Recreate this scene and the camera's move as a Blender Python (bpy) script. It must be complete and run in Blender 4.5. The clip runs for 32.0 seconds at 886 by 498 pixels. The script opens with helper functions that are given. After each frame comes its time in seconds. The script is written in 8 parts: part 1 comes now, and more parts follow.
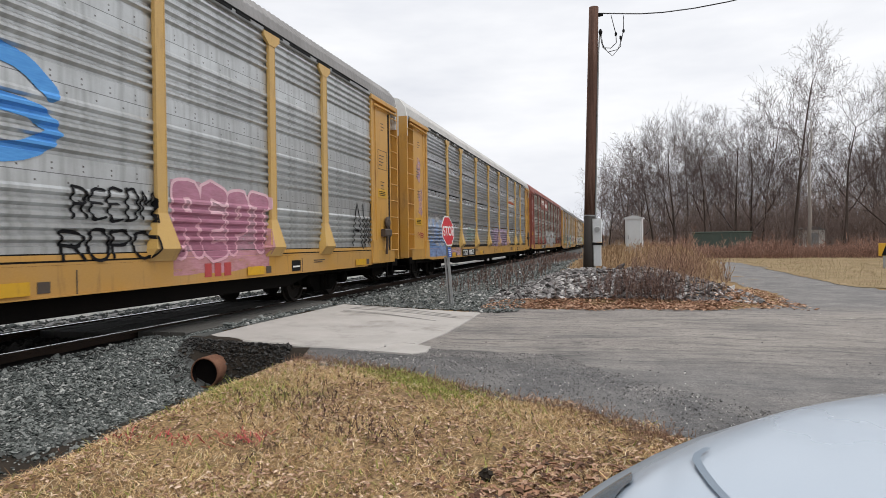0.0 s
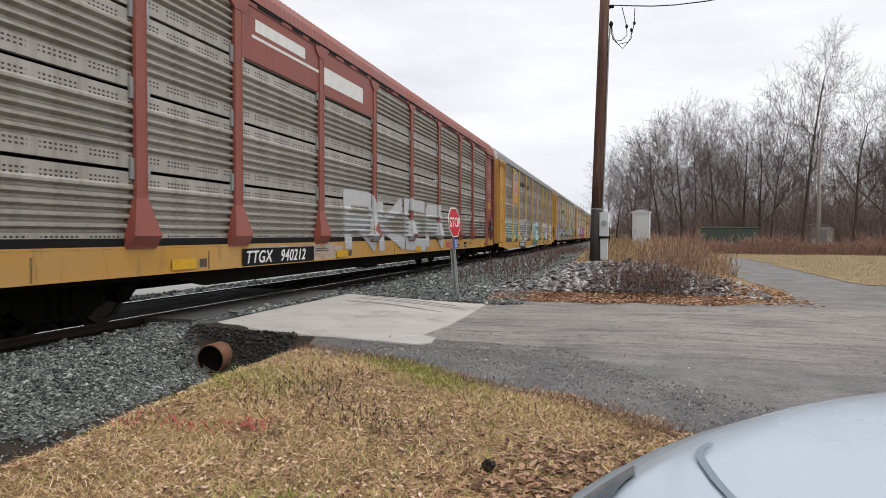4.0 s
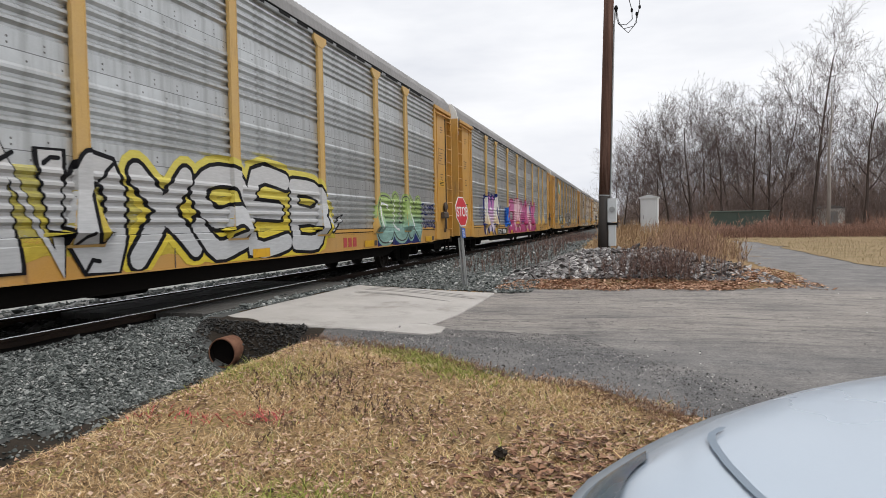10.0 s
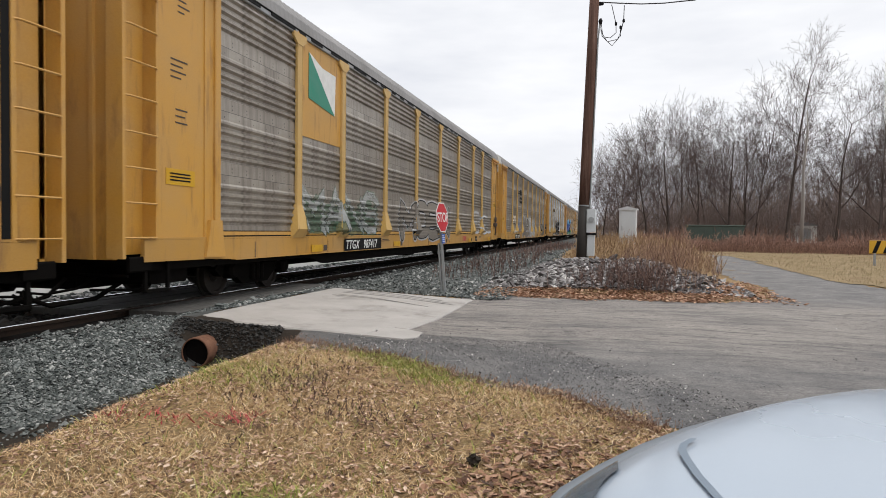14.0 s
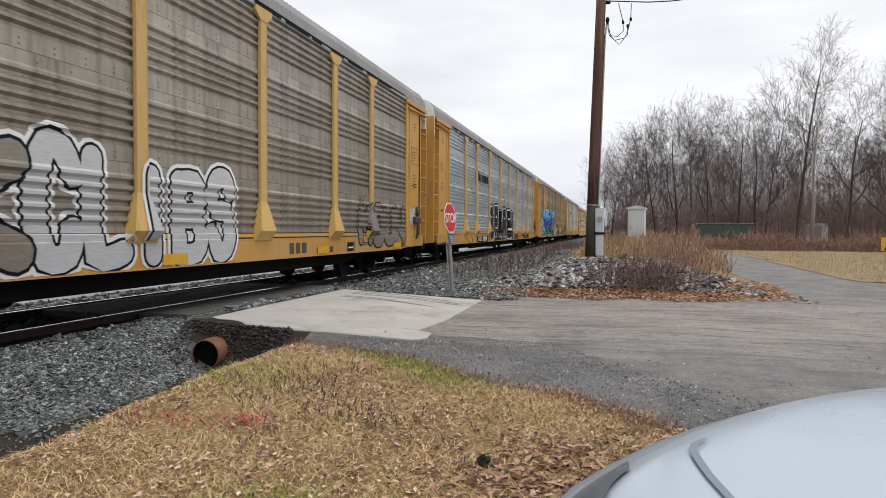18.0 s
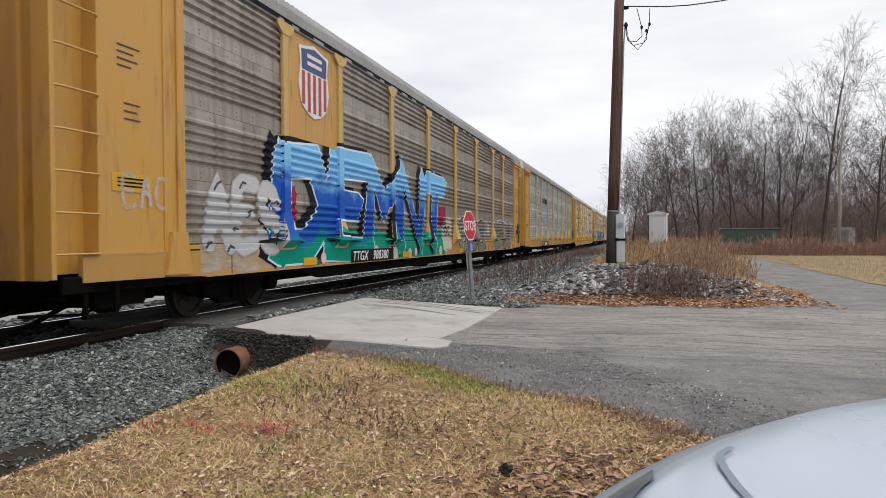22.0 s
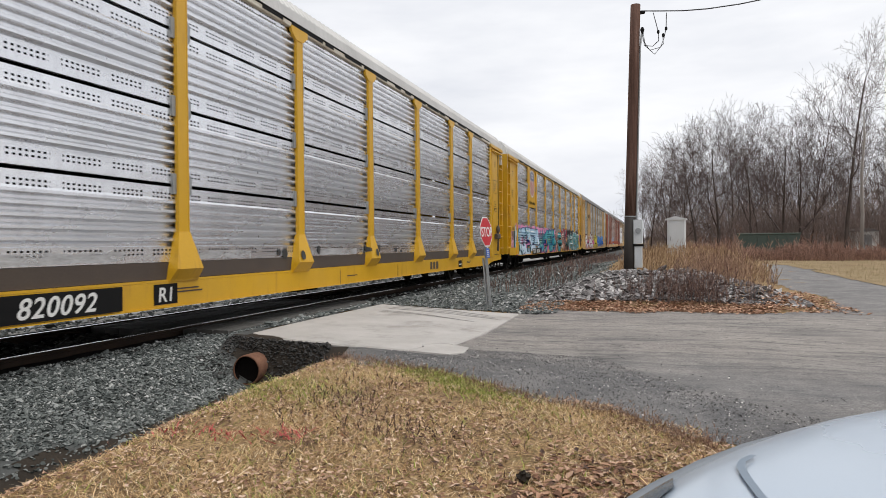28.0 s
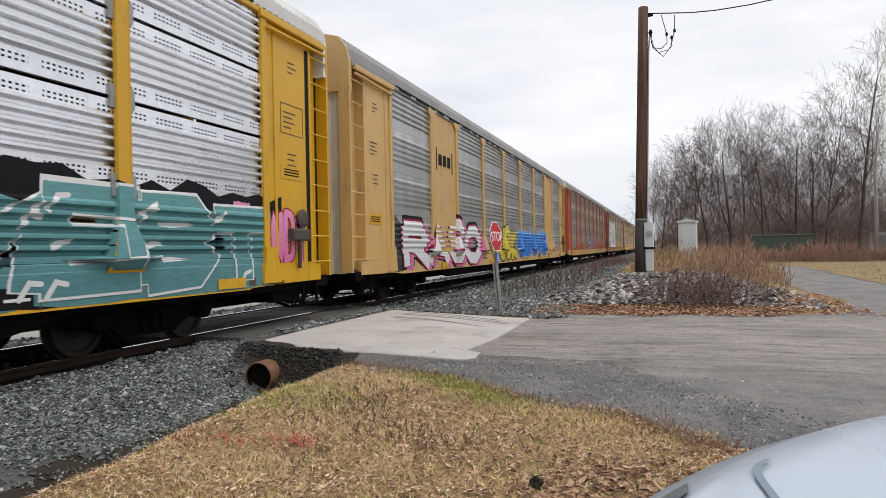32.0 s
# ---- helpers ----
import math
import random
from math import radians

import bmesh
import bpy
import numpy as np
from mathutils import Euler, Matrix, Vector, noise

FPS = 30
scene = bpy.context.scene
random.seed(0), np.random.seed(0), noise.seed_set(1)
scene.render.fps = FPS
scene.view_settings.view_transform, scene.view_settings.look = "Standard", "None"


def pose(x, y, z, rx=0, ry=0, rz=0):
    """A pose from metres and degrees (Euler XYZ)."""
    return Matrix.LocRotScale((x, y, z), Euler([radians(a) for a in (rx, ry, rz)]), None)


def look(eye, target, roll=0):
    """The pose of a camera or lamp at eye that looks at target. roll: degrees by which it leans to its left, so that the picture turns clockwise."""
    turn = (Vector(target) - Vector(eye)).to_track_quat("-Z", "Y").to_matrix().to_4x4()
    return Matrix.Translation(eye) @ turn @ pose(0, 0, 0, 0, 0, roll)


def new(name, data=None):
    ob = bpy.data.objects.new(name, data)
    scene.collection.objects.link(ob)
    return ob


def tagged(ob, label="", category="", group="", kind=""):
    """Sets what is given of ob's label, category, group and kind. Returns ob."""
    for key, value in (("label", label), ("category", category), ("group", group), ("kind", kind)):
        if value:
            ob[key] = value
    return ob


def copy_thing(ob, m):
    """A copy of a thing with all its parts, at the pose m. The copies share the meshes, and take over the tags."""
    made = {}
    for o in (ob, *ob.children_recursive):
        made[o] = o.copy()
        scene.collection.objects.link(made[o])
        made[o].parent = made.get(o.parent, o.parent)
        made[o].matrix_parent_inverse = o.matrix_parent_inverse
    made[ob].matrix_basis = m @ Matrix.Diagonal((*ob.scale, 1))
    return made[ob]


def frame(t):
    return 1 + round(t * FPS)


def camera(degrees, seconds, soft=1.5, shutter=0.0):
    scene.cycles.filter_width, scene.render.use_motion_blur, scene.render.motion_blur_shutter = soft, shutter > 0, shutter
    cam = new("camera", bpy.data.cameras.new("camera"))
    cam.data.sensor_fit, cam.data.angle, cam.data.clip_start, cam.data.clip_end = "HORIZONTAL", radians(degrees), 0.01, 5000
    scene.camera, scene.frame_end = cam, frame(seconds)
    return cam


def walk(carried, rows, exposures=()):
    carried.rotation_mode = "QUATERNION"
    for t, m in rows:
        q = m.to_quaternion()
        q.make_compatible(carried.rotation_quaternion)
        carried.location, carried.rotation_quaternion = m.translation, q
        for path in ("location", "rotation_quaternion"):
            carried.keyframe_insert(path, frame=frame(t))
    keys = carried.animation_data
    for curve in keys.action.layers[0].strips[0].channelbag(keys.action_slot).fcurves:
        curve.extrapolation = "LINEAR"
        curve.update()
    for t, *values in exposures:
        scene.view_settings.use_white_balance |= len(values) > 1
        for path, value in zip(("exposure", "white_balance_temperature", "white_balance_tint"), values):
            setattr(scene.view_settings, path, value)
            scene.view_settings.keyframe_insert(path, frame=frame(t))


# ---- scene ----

# The camera stands beside a parked car, a little above its bonnet; z = 0 is the top of the rails,
# y runs along the track away from the camera and x to the right of it.
EYE = Vector((0.0, 0.0, 1.151))


def aim(yaw, pitch, roll):
    """The camera turned yaw degrees to the left of the track's line, pitch up, roll as in look()."""
    a, b = radians(yaw), radians(pitch)
    way = Vector((-math.sin(a) * math.cos(b), math.cos(a) * math.cos(b), math.sin(b)))
    return look(EYE, EYE + way, roll)


cam = camera(69.40, 32.0, soft=0.7, shutter=0.06)
walk(cam, [
    (0, aim(14.924, -0.487, -0.745)), (0.5, aim(15.224, -0.577, -0.599)), (1, aim(15.427, -0.727, -0.371)),
    (1.5, aim(15.53, -0.844, -0.19)), (2, aim(15.483, -0.922, -0.084)), (3, aim(15.498, -1.025, 0.08)),
    (3.5, aim(15.476, -1.141, 0.14)), (5.5, aim(15.482, -1.617, 0.07)), (6, aim(15.554, -1.677, 0.043)),
    (7, aim(15.667, -1.913, 0.087)), (8, aim(15.729, -2.089, 0.114)), (9, aim(15.9, -2.267, -0.015)),
    (9.5, aim(16.188, -2.248, -0.166)), (10, aim(16.197, -2.191, -1.028)), (10.5, aim(16.318, -1.079, -1.727)),
    (11, aim(16.821, -0.562, -1.865)), (11.5, aim(17.477, -0.632, -1.437)), (12, aim(17.552, -1.183, -0.739)),
    (12.5, aim(16.683, -1.295, -0.108)), (13, aim(15.38, -1.439, 0.353)), (13.5, aim(14.684, -1.59, 0.608)),
    (14, aim(14.354, -1.716, 0.734)), (14.5, aim(14.241, -1.798, 0.795)), (16.5, aim(14.237, -1.954, 0.793)),
    (17, aim(14.33, -1.894, 0.603)), (17.5, aim(14.561, -1.795, 0.504)), (18, aim(15.091, -1.67, 0.276)),
    (18.5, aim(15.472, -1.477, 0.157)), (19, aim(15.806, -1.313, 0.132)), (20, aim(16.287, -1.271, 0.198)),
    (21, aim(16.544, -1.162, 0.048)), (22, aim(16.864, -0.962, -0.303)), (23, aim(17.195, -0.925, -0.314)),
    (24, aim(17.539, -0.857, -0.356)), (25, aim(17.794, -0.913, -0.385)), (25.5, aim(17.95, -0.72, -0.574)),
    (27.5, aim(18.333, -0.378, -0.563)), (28, aim(18.334, -0.382, -0.544)), (29, aim(18.392, -0.452, -0.695)),
    (30, aim(18.675, -0.22, -1.138)), (31, aim(18.954, 0.002, -1.152)), (32, aim(19.226, 0.093, -1.162))])

# ---- world, sun and exposure: a bright overcast winter day ----
SUN_UP, SUN_TURN = radians(66), radians(110)
world = bpy.data.worlds.new("overcast_sky")
scene.world = world
world.use_nodes = True
wn, wl = world.node_tree.nodes, world.node_tree.links
wn.clear()
w_out = wn.new("ShaderNodeOutputWorld")
w_bg = wn.new("ShaderNodeBackground")
w_sky = wn.new("ShaderNodeTexSky")
w_sky.sky_type, w_sky.sun_disc = "NISHITA", False
w_sky.sun_elevation, w_sky.sun_rotation = SUN_UP, SUN_TURN
w_sky.air_density, w_sky.dust_density, w_sky.ozone_density = 1.0, 3.0, 1.0
w_sat = wn.new("ShaderNodeHueSaturation")
w_sat.inputs["Saturation"].default_value = 0.12
w_co = wn.new("ShaderNodeTexCoord")
w_map = wn.new("ShaderNodeMapping")
w_map.inputs["Scale"].default_value = (1.0, 1.0, 4.0)
w_noise = wn.new("ShaderNodeTexNoise")
w_noise.inputs["Scale"].default_value = 2.2
w_noise.inputs["Detail"].default_value = 5.0
w_noise.inputs["Roughness"].default_value = 0.55
w_ramp = wn.new("ShaderNodeValToRGB")
w_ramp.color_ramp.elements[0].position, w_ramp.color_ramp.elements[0].color = 0.32, (7.3, 7.55, 8.2, 1)
w_ramp.color_ramp.elements[1].position, w_ramp.color_ramp.elements[1].color = 0.62, (9.55, 9.65, 9.95, 1)
w_mix = wn.new("ShaderNodeMix")
w_mix.data_type = "RGBA"
w_mix.inputs["Factor"].default_value = 0.94
wl.new(w_sky.outputs["Color"], w_sat.inputs["Color"])
wl.new(w_co.outputs["Generated"], w_map.inputs["Vector"])
wl.new(w_map.outputs["Vector"], w_noise.inputs["Vector"])
wl.new(w_noise.outputs["Fac"], w_ramp.inputs["Fac"])
wl.new(w_sat.outputs["Color"], w_mix.inputs["A"])
wl.new(w_ramp.outputs["Color"], w_mix.inputs["B"])
wl.new(w_mix.outputs["Result"], w_bg.inputs["Color"])
w_bg.inputs["Strength"].default_value = 0.097
wl.new(w_bg.outputs["Background"], w_out.inputs["Surface"])

sun_data = bpy.data.lights.new("sun", "SUN")
sun_data.energy, sun_data.angle, sun_data.color = 1.65, radians(40), (1.0, 0.97, 0.93)
sun = new("sun", sun_data)
sun.matrix_world = look((20, -20, 40), (20 - math.sin(SUN_TURN) * 10, -20 - math.cos(SUN_TURN) * 10, 40 - 10 * math.tan(SUN_UP)))
scene.view_settings.exposure = 0.15


# ---- materials ----
class Nodes:
    """A small builder of node materials."""

    def __init__(self, name, rough=0.7, metal=0.0):
        self.m = bpy.data.materials.new(name)
        self.m.use_nodes = True
        self.t = self.m.node_tree
        self.b = self.t.nodes["Principled BSDF"]
        self.b.inputs["Roughness"].default_value = rough
        self.b.inputs["Metallic"].default_value = metal
        self.co = self.t.nodes.new("ShaderNodeTexCoord").outputs["Object"]

    def link(self, a, b):
        self.t.links.new(a, b)

    def noise(self, scale, detail=4.0, rough=0.55, stretch=(1, 1, 1), where=None):
        n = self.t.nodes.new("ShaderNodeTexNoise")
        n.inputs["Scale"].default_value, n.inputs["Detail"].default_value = scale, detail
        n.inputs["Roughness"].default_value = rough
        src = where or self.co
        if stretch != (1, 1, 1):
            mp = self.t.nodes.new("ShaderNodeMapping")
            mp.inputs["Scale"].default_value = stretch
            self.link(src, mp.inputs["Vector"])
            src = mp.outputs["Vector"]
        self.link(src, n.inputs["Vector"])
        return n.outputs["Fac"]

    def voronoi(self, scale, out="Color", feature="F1"):
        n = self.t.nodes.new("ShaderNodeTexVoronoi")
        n.feature = feature
        n.inputs["Scale"].default_value = scale
        self.link(self.co, n.inputs["Vector"])
        return n.outputs[out]

    def ramp(self, fac, stops):
        n = self.t.nodes.new("ShaderNodeValToRGB")
        e = n.color_ramp.elements
        while len(e) < len(stops):
            e.new(0.5)
        for el, (p, c) in zip(e, stops):
            el.position = p
            el.color = (*c, 1) if isinstance(c, tuple) else (c, c, c, 1)
        self.link(fac, n.inputs["Fac"])
        return n.outputs["Color"]

    def mix(self, fac, a, b, how="MIX"):
        n = self.t.nodes.new("ShaderNodeMix")
        n.data_type, n.blend_type = "RGBA", how
        for key, v in (("Factor", fac), ("A", a), ("B", b)):
            if isinstance(v, (int, float)):
                n.inputs[key].default_value = v if key == "Factor" else (v, v, v, 1)
            elif isinstance(v, tuple):
                n.inputs[key].default_value = (*v, 1)
            else:
                self.link(v, n.inputs[key])
        return n.outputs["Result"]

    def math(self, op, a, b=0.0):
        n = self.t.nodes.new("ShaderNodeMath")
        n.operation = op
        for i, v in enumerate((a, b)):
            if isinstance(v, (int, float)):
                n.inputs[i].default_value = v
            else:
                self.link(v, n.inputs[i])
        return n.outputs[0]

    def dull(self, level=0.1):
        self.b.inputs["Specular IOR Level"].default_value = level
        return self.m

    def xyz(self):
        n = self.t.nodes.new("ShaderNodeSeparateXYZ")
        self.link(self.co, n.inputs[0])
        return n.outputs

    def random(self):
        return self.t.nodes.new("ShaderNodeObjectInfo").outputs["Random"]

    def island(self):
        return self.t.nodes.new("ShaderNodeNewGeometry").outputs["Random Per Island"]

    def colour(self, c):
        if isinstance(c, tuple):
            self.b.inputs["Base Color"].default_value = (*c, 1)
        else:
            self.link(c, self.b.inputs["Base Color"])

    def rough(self, fac, lo, hi):
        self.link(self.ramp(fac, [(0.3, lo), (0.7, hi)]), self.b.inputs["Roughness"])

    def bump(self, fac, strength=0.3, dist=0.01):
        n = self.t.nodes.new("ShaderNodeBump")
        n.inputs["Strength"].default_value, n.inputs["Distance"].default_value = strength, dist
        self.link(fac, n.inputs["Height"])
        self.link(n.outputs["Normal"], self.b.inputs["Normal"])


def mixed(name, c1, c2, scale=3.0, rough=0.7, metal=0.0, fine=40.0, bump=0.2, stretch=(1, 1, 1), third=None, dist=0.01, shine=0.5):
    """Two colours broken up by a coarse and a fine noise, with a third colour in stains."""
    n = Nodes(name, rough, metal)
    a, b = n.noise(scale, 5, 0.6, stretch), n.noise(fine, 3)
    col = n.mix(n.ramp(a, [(0.35, 0.0), (0.65, 1.0)]), c1, c2)
    col = n.mix(0.35, col, n.mix(n.ramp(b, [(0.3, 0.0), (0.7, 1.0)]), c1, c2))
    if third:
        s = n.noise(scale * 0.43, 6, 0.7, stretch)
        col = n.mix(n.ramp(s, [(0.54, 0.0), (0.68, 1.0)]), col, third)
    n.colour(col)
    n.rough(a, max(0.05, rough - 0.12), min(1.0, rough + 0.12))
    n.dull(shine)
    if bump:
        n.bump(b, bump, dist)
    return n.m


def scattered(name, stops, rough=0.9, fine=60.0):
    """Loose pieces in one mesh: every piece takes its own tone."""
    n = Nodes(name, rough)
    col = n.ramp(n.island(), stops)
    col = n.mix(0.25, col, n.ramp(n.noise(fine, 3), [(0.3, 0.02), (0.7, 0.5)]), "SOFT_LIGHT")
    n.colour(col)
    return n.m


def steel(name, c1, c2, grime, holes, rough=0.42, metal=0.55, streak=0.5, grain=0.08):
    """Galvanised rack panel: dull zinc, weather streaks, bolts or rows of slots near the upper and lower edge."""
    n = Nodes(name, rough, metal)
    x, y, z = n.xyz()
    info = n.t.nodes.new("ShaderNodeObjectInfo")
    add = n.t.nodes.new("ShaderNodeVectorMath")
    add.operation = "ADD"
    n.link(n.co, add.inputs[0])
    n.link(info.outputs["Location"], add.inputs[1])
    a = n.noise(0.9, 5, 0.6, (1, 0.6, 1.6))
    s = n.noise(2.2, 4, 0.6, (1, 3.2, 0.25))
    f = n.noise(70, 2)
    col = n.mix(n.ramp(a, [(0.32, 0.0), (0.68, 1.0)]), c1, c2)
    col = n.mix(n.ramp(info.outputs["Random"], [(0.0, 0.0), (1.0, 0.5)]), col, c2)
    col = n.mix(n.math("MULTIPLY", n.ramp(s, [(0.45, 0.0), (0.72, 1.0)]), streak), col, grime)
    col = n.mix(0.12, col, n.ramp(f, [(0.3, 0.1), (0.7, 0.7)]), "SOFT_LIGHT")

    def row(level, half):
        return n.math("LESS_THAN", n.math("ABSOLUTE", n.math("SUBTRACT", z, level)), half)

    def along(pitch, half, shift=0.0):
        return n.math("LESS_THAN", n.math("ABSOLUTE", n.math("SUBTRACT", n.math("MODULO", n.math("ADD", y, 20 + shift), pitch), pitch / 2)), half)
    if holes == "bolts":
        d = n.math("MULTIPLY", along(0.42, 0.0105), n.math("MAXIMUM", row(0.055, 0.011), row(0.115, 0.011)))
        d = n.math("MAXIMUM", d, n.math("MULTIPLY", along(0.42, 0.0105, 0.21), row(0.9, 0.011)))
        col = n.mix(d, col, (0.09, 0.083, 0.077))
        seam = row(0.004, 0.006)
        col = n.mix(n.math("MULTIPLY", seam, 0.7), col, (0.05, 0.05, 0.05))
    else:
        rows = n.math("MAXIMUM", n.math("MAXIMUM", row(0.1, 0.011), row(0.15, 0.011)), n.math("MAXIMUM", row(0.80, 0.011), row(0.85, 0.011)))
        d = n.math("MULTIPLY", n.math("MULTIPLY", along(0.066, 0.018), along(0.62, 0.24)), rows)
        col = n.mix(d, col, (0.035, 0.035, 0.04))
    n.colour(col)
    n.rough(a, rough - 0.06, rough + 0.08)
    n.bump(f, grain, 0.003)
    return n.m


def paint(name, c, worn, rust, rough=0.5):
    """Enamel on steel, chalked and rust-streaked."""
    n = Nodes(name, rough)
    a, s, f = n.noise(1.1, 5, 0.6), n.noise(3.0, 5, 0.65, (1, 2.2, 0.3)), n.noise(55, 3)
    col = n.mix(n.ramp(a, [(0.35, 0.0), (0.7, 1.0)]), c, worn)
    col = n.mix(n.ramp(s, [(0.56, 0.0), (0.74, 0.75)]), col, rust)
    col = n.mix(0.15, col, n.ramp(f, [(0.3, 0.1), (0.7, 0.7)]), "SOFT_LIGHT")
    n.colour(col)
    n.rough(a, rough - 0.12, rough + 0.15)
    n.bump(f, 0.05, 0.003)
    return n.m


def spray(name, low, high, z0, z1, rough=0.55, top=None, cover=1.0):
    """Sprayed paint that fades from one colour to another up the wall; cover under 1 lets the steel show through."""
    n = Nodes(name, rough)
    z = n.xyz()[2]
    fac = n.math("DIVIDE", n.math("SUBTRACT", z, z0), z1 - z0)
    # a third colour may top the fade
    fac = n.math("ADD", fac, n.math("MULTIPLY", n.math("SUBTRACT", n.noise(2.0, 4), 0.5), 0.5))
    if top:
        col = n.ramp(fac, [(0.22, low), (0.36, high), (0.62, high), (0.8, top)])
    else:
        col = n.mix(n.ramp(fac, [(0.25, 0.0), (0.75, 1.0)]), low, high)
    col = n.mix(0.3, col, n.ramp(n.noise(14, 4, 0.6, (1, 0.4, 3)), [(0.3, 0.15), (0.7, 0.75)]), "SOFT_LIGHT")
    n.colour(col)
    n.dull(0.12)
    if cover < 1.0:
        thin = n.noise(2.6, 6, 0.65, (1, 0.7, 2.2))
        n.link(n.ramp(thin, [(0.3, max(0.0, cover - 0.3)), (0.7, min(1.0, cover + 0.25))]), n.b.inputs["Alpha"])
    return n.m


YELLOW = paint("yellow_enamel", (0.54, 0.285, 0.05), (0.49, 0.29, 0.095), (0.24, 0.12, 0.045))
POST_YELLOW = paint("bleached_post_yellow", (0.56, 0.355, 0.105), (0.50, 0.335, 0.14), (0.24, 0.14, 0.06))
FRESH = paint("fresh_yellow_enamel", (0.60, 0.335, 0.01), (0.56, 0.32, 0.018), (0.38, 0.2, 0.025), 0.4)
TAN = paint("faded_yellow_enamel", (0.58, 0.36, 0.12), (0.52, 0.35, 0.16), (0.30, 0.17, 0.07))
MAROON = paint("maroon_enamel", (0.225, 0.056, 0.04), (0.28, 0.09, 0.066), (0.12, 0.036, 0.025))
ORANGE = paint("orange_red_enamel", (0.42, 0.085, 0.03), (0.36, 0.09, 0.045), (0.20, 0.06, 0.03))
CREAM = paint("cream_enamel", (0.62, 0.58, 0.48), (0.52, 0.48, 0.40), (0.30, 0.2, 0.1))
ZINC_OLD = steel("old_zinc", (0.62, 0.64, 0.64), (0.45, 0.465, 0.465), (0.2, 0.2, 0.19), "bolts", 0.32, 0.6)
ZINC_BROWN = steel("brown_stained_zinc", (0.46, 0.42, 0.37), (0.33, 0.30, 0.26), (0.15, 0.125, 0.1), "bolts", 0.4, 0.45)
ZINC_STAINED = steel("deeply_stained_zinc", (0.45, 0.41, 0.355), (0.29, 0.257, 0.217), (0.12, 0.1, 0.08), "bolts", 0.38, 0.45, 0.65)
ZINC_BLUE = steel("bluish_zinc", (0.64, 0.725, 0.785), (0.49, 0.56, 0.62), (0.34, 0.37, 0.4), "bolts", 0.3, 0.6, 0.3)
ZINC_SLOT = steel("slotted_zinc", (0.58, 0.595, 0.61), (0.46, 0.475, 0.49), (0.25, 0.25, 0.25), "slots", 0.3, 0.7, 0.35, 0.04)
ZINC_BRIGHT = steel("bright_slotted_zinc", (0.90, 0.905, 0.92), (0.74, 0.75, 0.77), (0.55, 0.55, 0.56), "slots", 0.24, 0.85, 0.2, 0.02)
ZINC_DULL = steel("dull_slotted_zinc", (0.47, 0.45, 0.405), (0.35, 0.33, 0.29), (0.19, 0.165, 0.13), "slots", 0.5, 0.4)
ROOF = mixed("roof_zinc", (0.27, 0.262, 0.258), (0.2, 0.196, 0.192), 0.8, 0.6, 0.2, 30, 0.05)
ROOF_WHITE = mixed("pale_roof", (0.52, 0.51, 0.49), (0.42, 0.415, 0.4), 0.8, 0.5, 0.2, 30, 0.05)
# Grimy steel, its black deepened to stand for shade under the cars.
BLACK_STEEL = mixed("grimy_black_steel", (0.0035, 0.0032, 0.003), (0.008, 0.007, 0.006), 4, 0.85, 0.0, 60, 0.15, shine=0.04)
DARK_BROWN = mixed("dark_brown_steel", (0.055, 0.04, 0.032), (0.085, 0.065, 0.05), 3, 0.7, 0.1, 50, 0.1)
BLACK_PAINT = mixed("black_paint", (0.007, 0.007, 0.0075), (0.013, 0.013, 0.013), 6, 0.65, 0, 80, 0.05, shine=0.12)
WHITE_PAINT = mixed("white_paint", (0.74, 0.74, 0.72), (0.62, 0.62, 0.6), 6, 0.55, 0, 80, 0.05)
SILL_YELLOW = paint("dusty_sill_yellow", (0.46, 0.245, 0.045), (0.42, 0.25, 0.085), (0.19, 0.1, 0.04))
WHEEL_STEEL = mixed("worn_wheel_steel", (0.02, 0.017, 0.015), (0.036, 0.029, 0.024), 6, 0.6, 0.2, 60, 0.1, shine=0.2)
SHINY = mixed("polished_rail", (0.75, 0.76, 0.78), (0.65, 0.65, 0.66), 2, 0.14, 1.0, 80, 0.03, (3, 0.1, 3))
RAIL_RUST = mixed("rusty_rail_side", (0.022, 0.016, 0.013), (0.045, 0.03, 0.022), 3, 0.85, 0.0, 60, 0.2, shine=0.15)
# Creosote brown, taken darker for the shade under the train.
TIE_WOOD = mixed("creosoted_tie", (0.018, 0.015, 0.013), (0.04, 0.034, 0.028), 2, 0.9, 0, 25, 0.4, (0.3, 3, 3), shine=0.1)
CONCRETE = mixed("worn_concrete", (0.45, 0.425, 0.40), (0.355, 0.333, 0.31), 1.6, 0.85, 0, 55, 0.5, third=(0.25, 0.23, 0.21))
POLE_WOOD = mixed("weathered_pole", (0.045, 0.024, 0.018), (0.15, 0.085, 0.064), 2.2, 0.9, 0, 30, 0.6, (7, 7, 0.3), third=(0.2, 0.13, 0.105), shine=0.15)
POLE_BLACK = mixed("tarred_pole", (0.012, 0.011, 0.01), (0.035, 0.027, 0.022), 2.5, 0.8, 0, 40, 0.4, (4, 4, 0.4))
GALV = mixed("galvanised_post", (0.36, 0.37, 0.37), (0.27, 0.28, 0.28), 3, 0.5, 0.5, 50, 0.1)
CABINET = mixed("grey_cabinet_paint", (0.60, 0.62, 0.63), (0.50, 0.52, 0.53), 1.2, 0.55, 0, 40, 0.05, (1, 1, 0.4))
SIGN_RED = mixed("sign_red", (0.52, 0.02, 0.03), (0.45, 0.02, 0.03), 3, 0.4, 0, 60, 0.02)
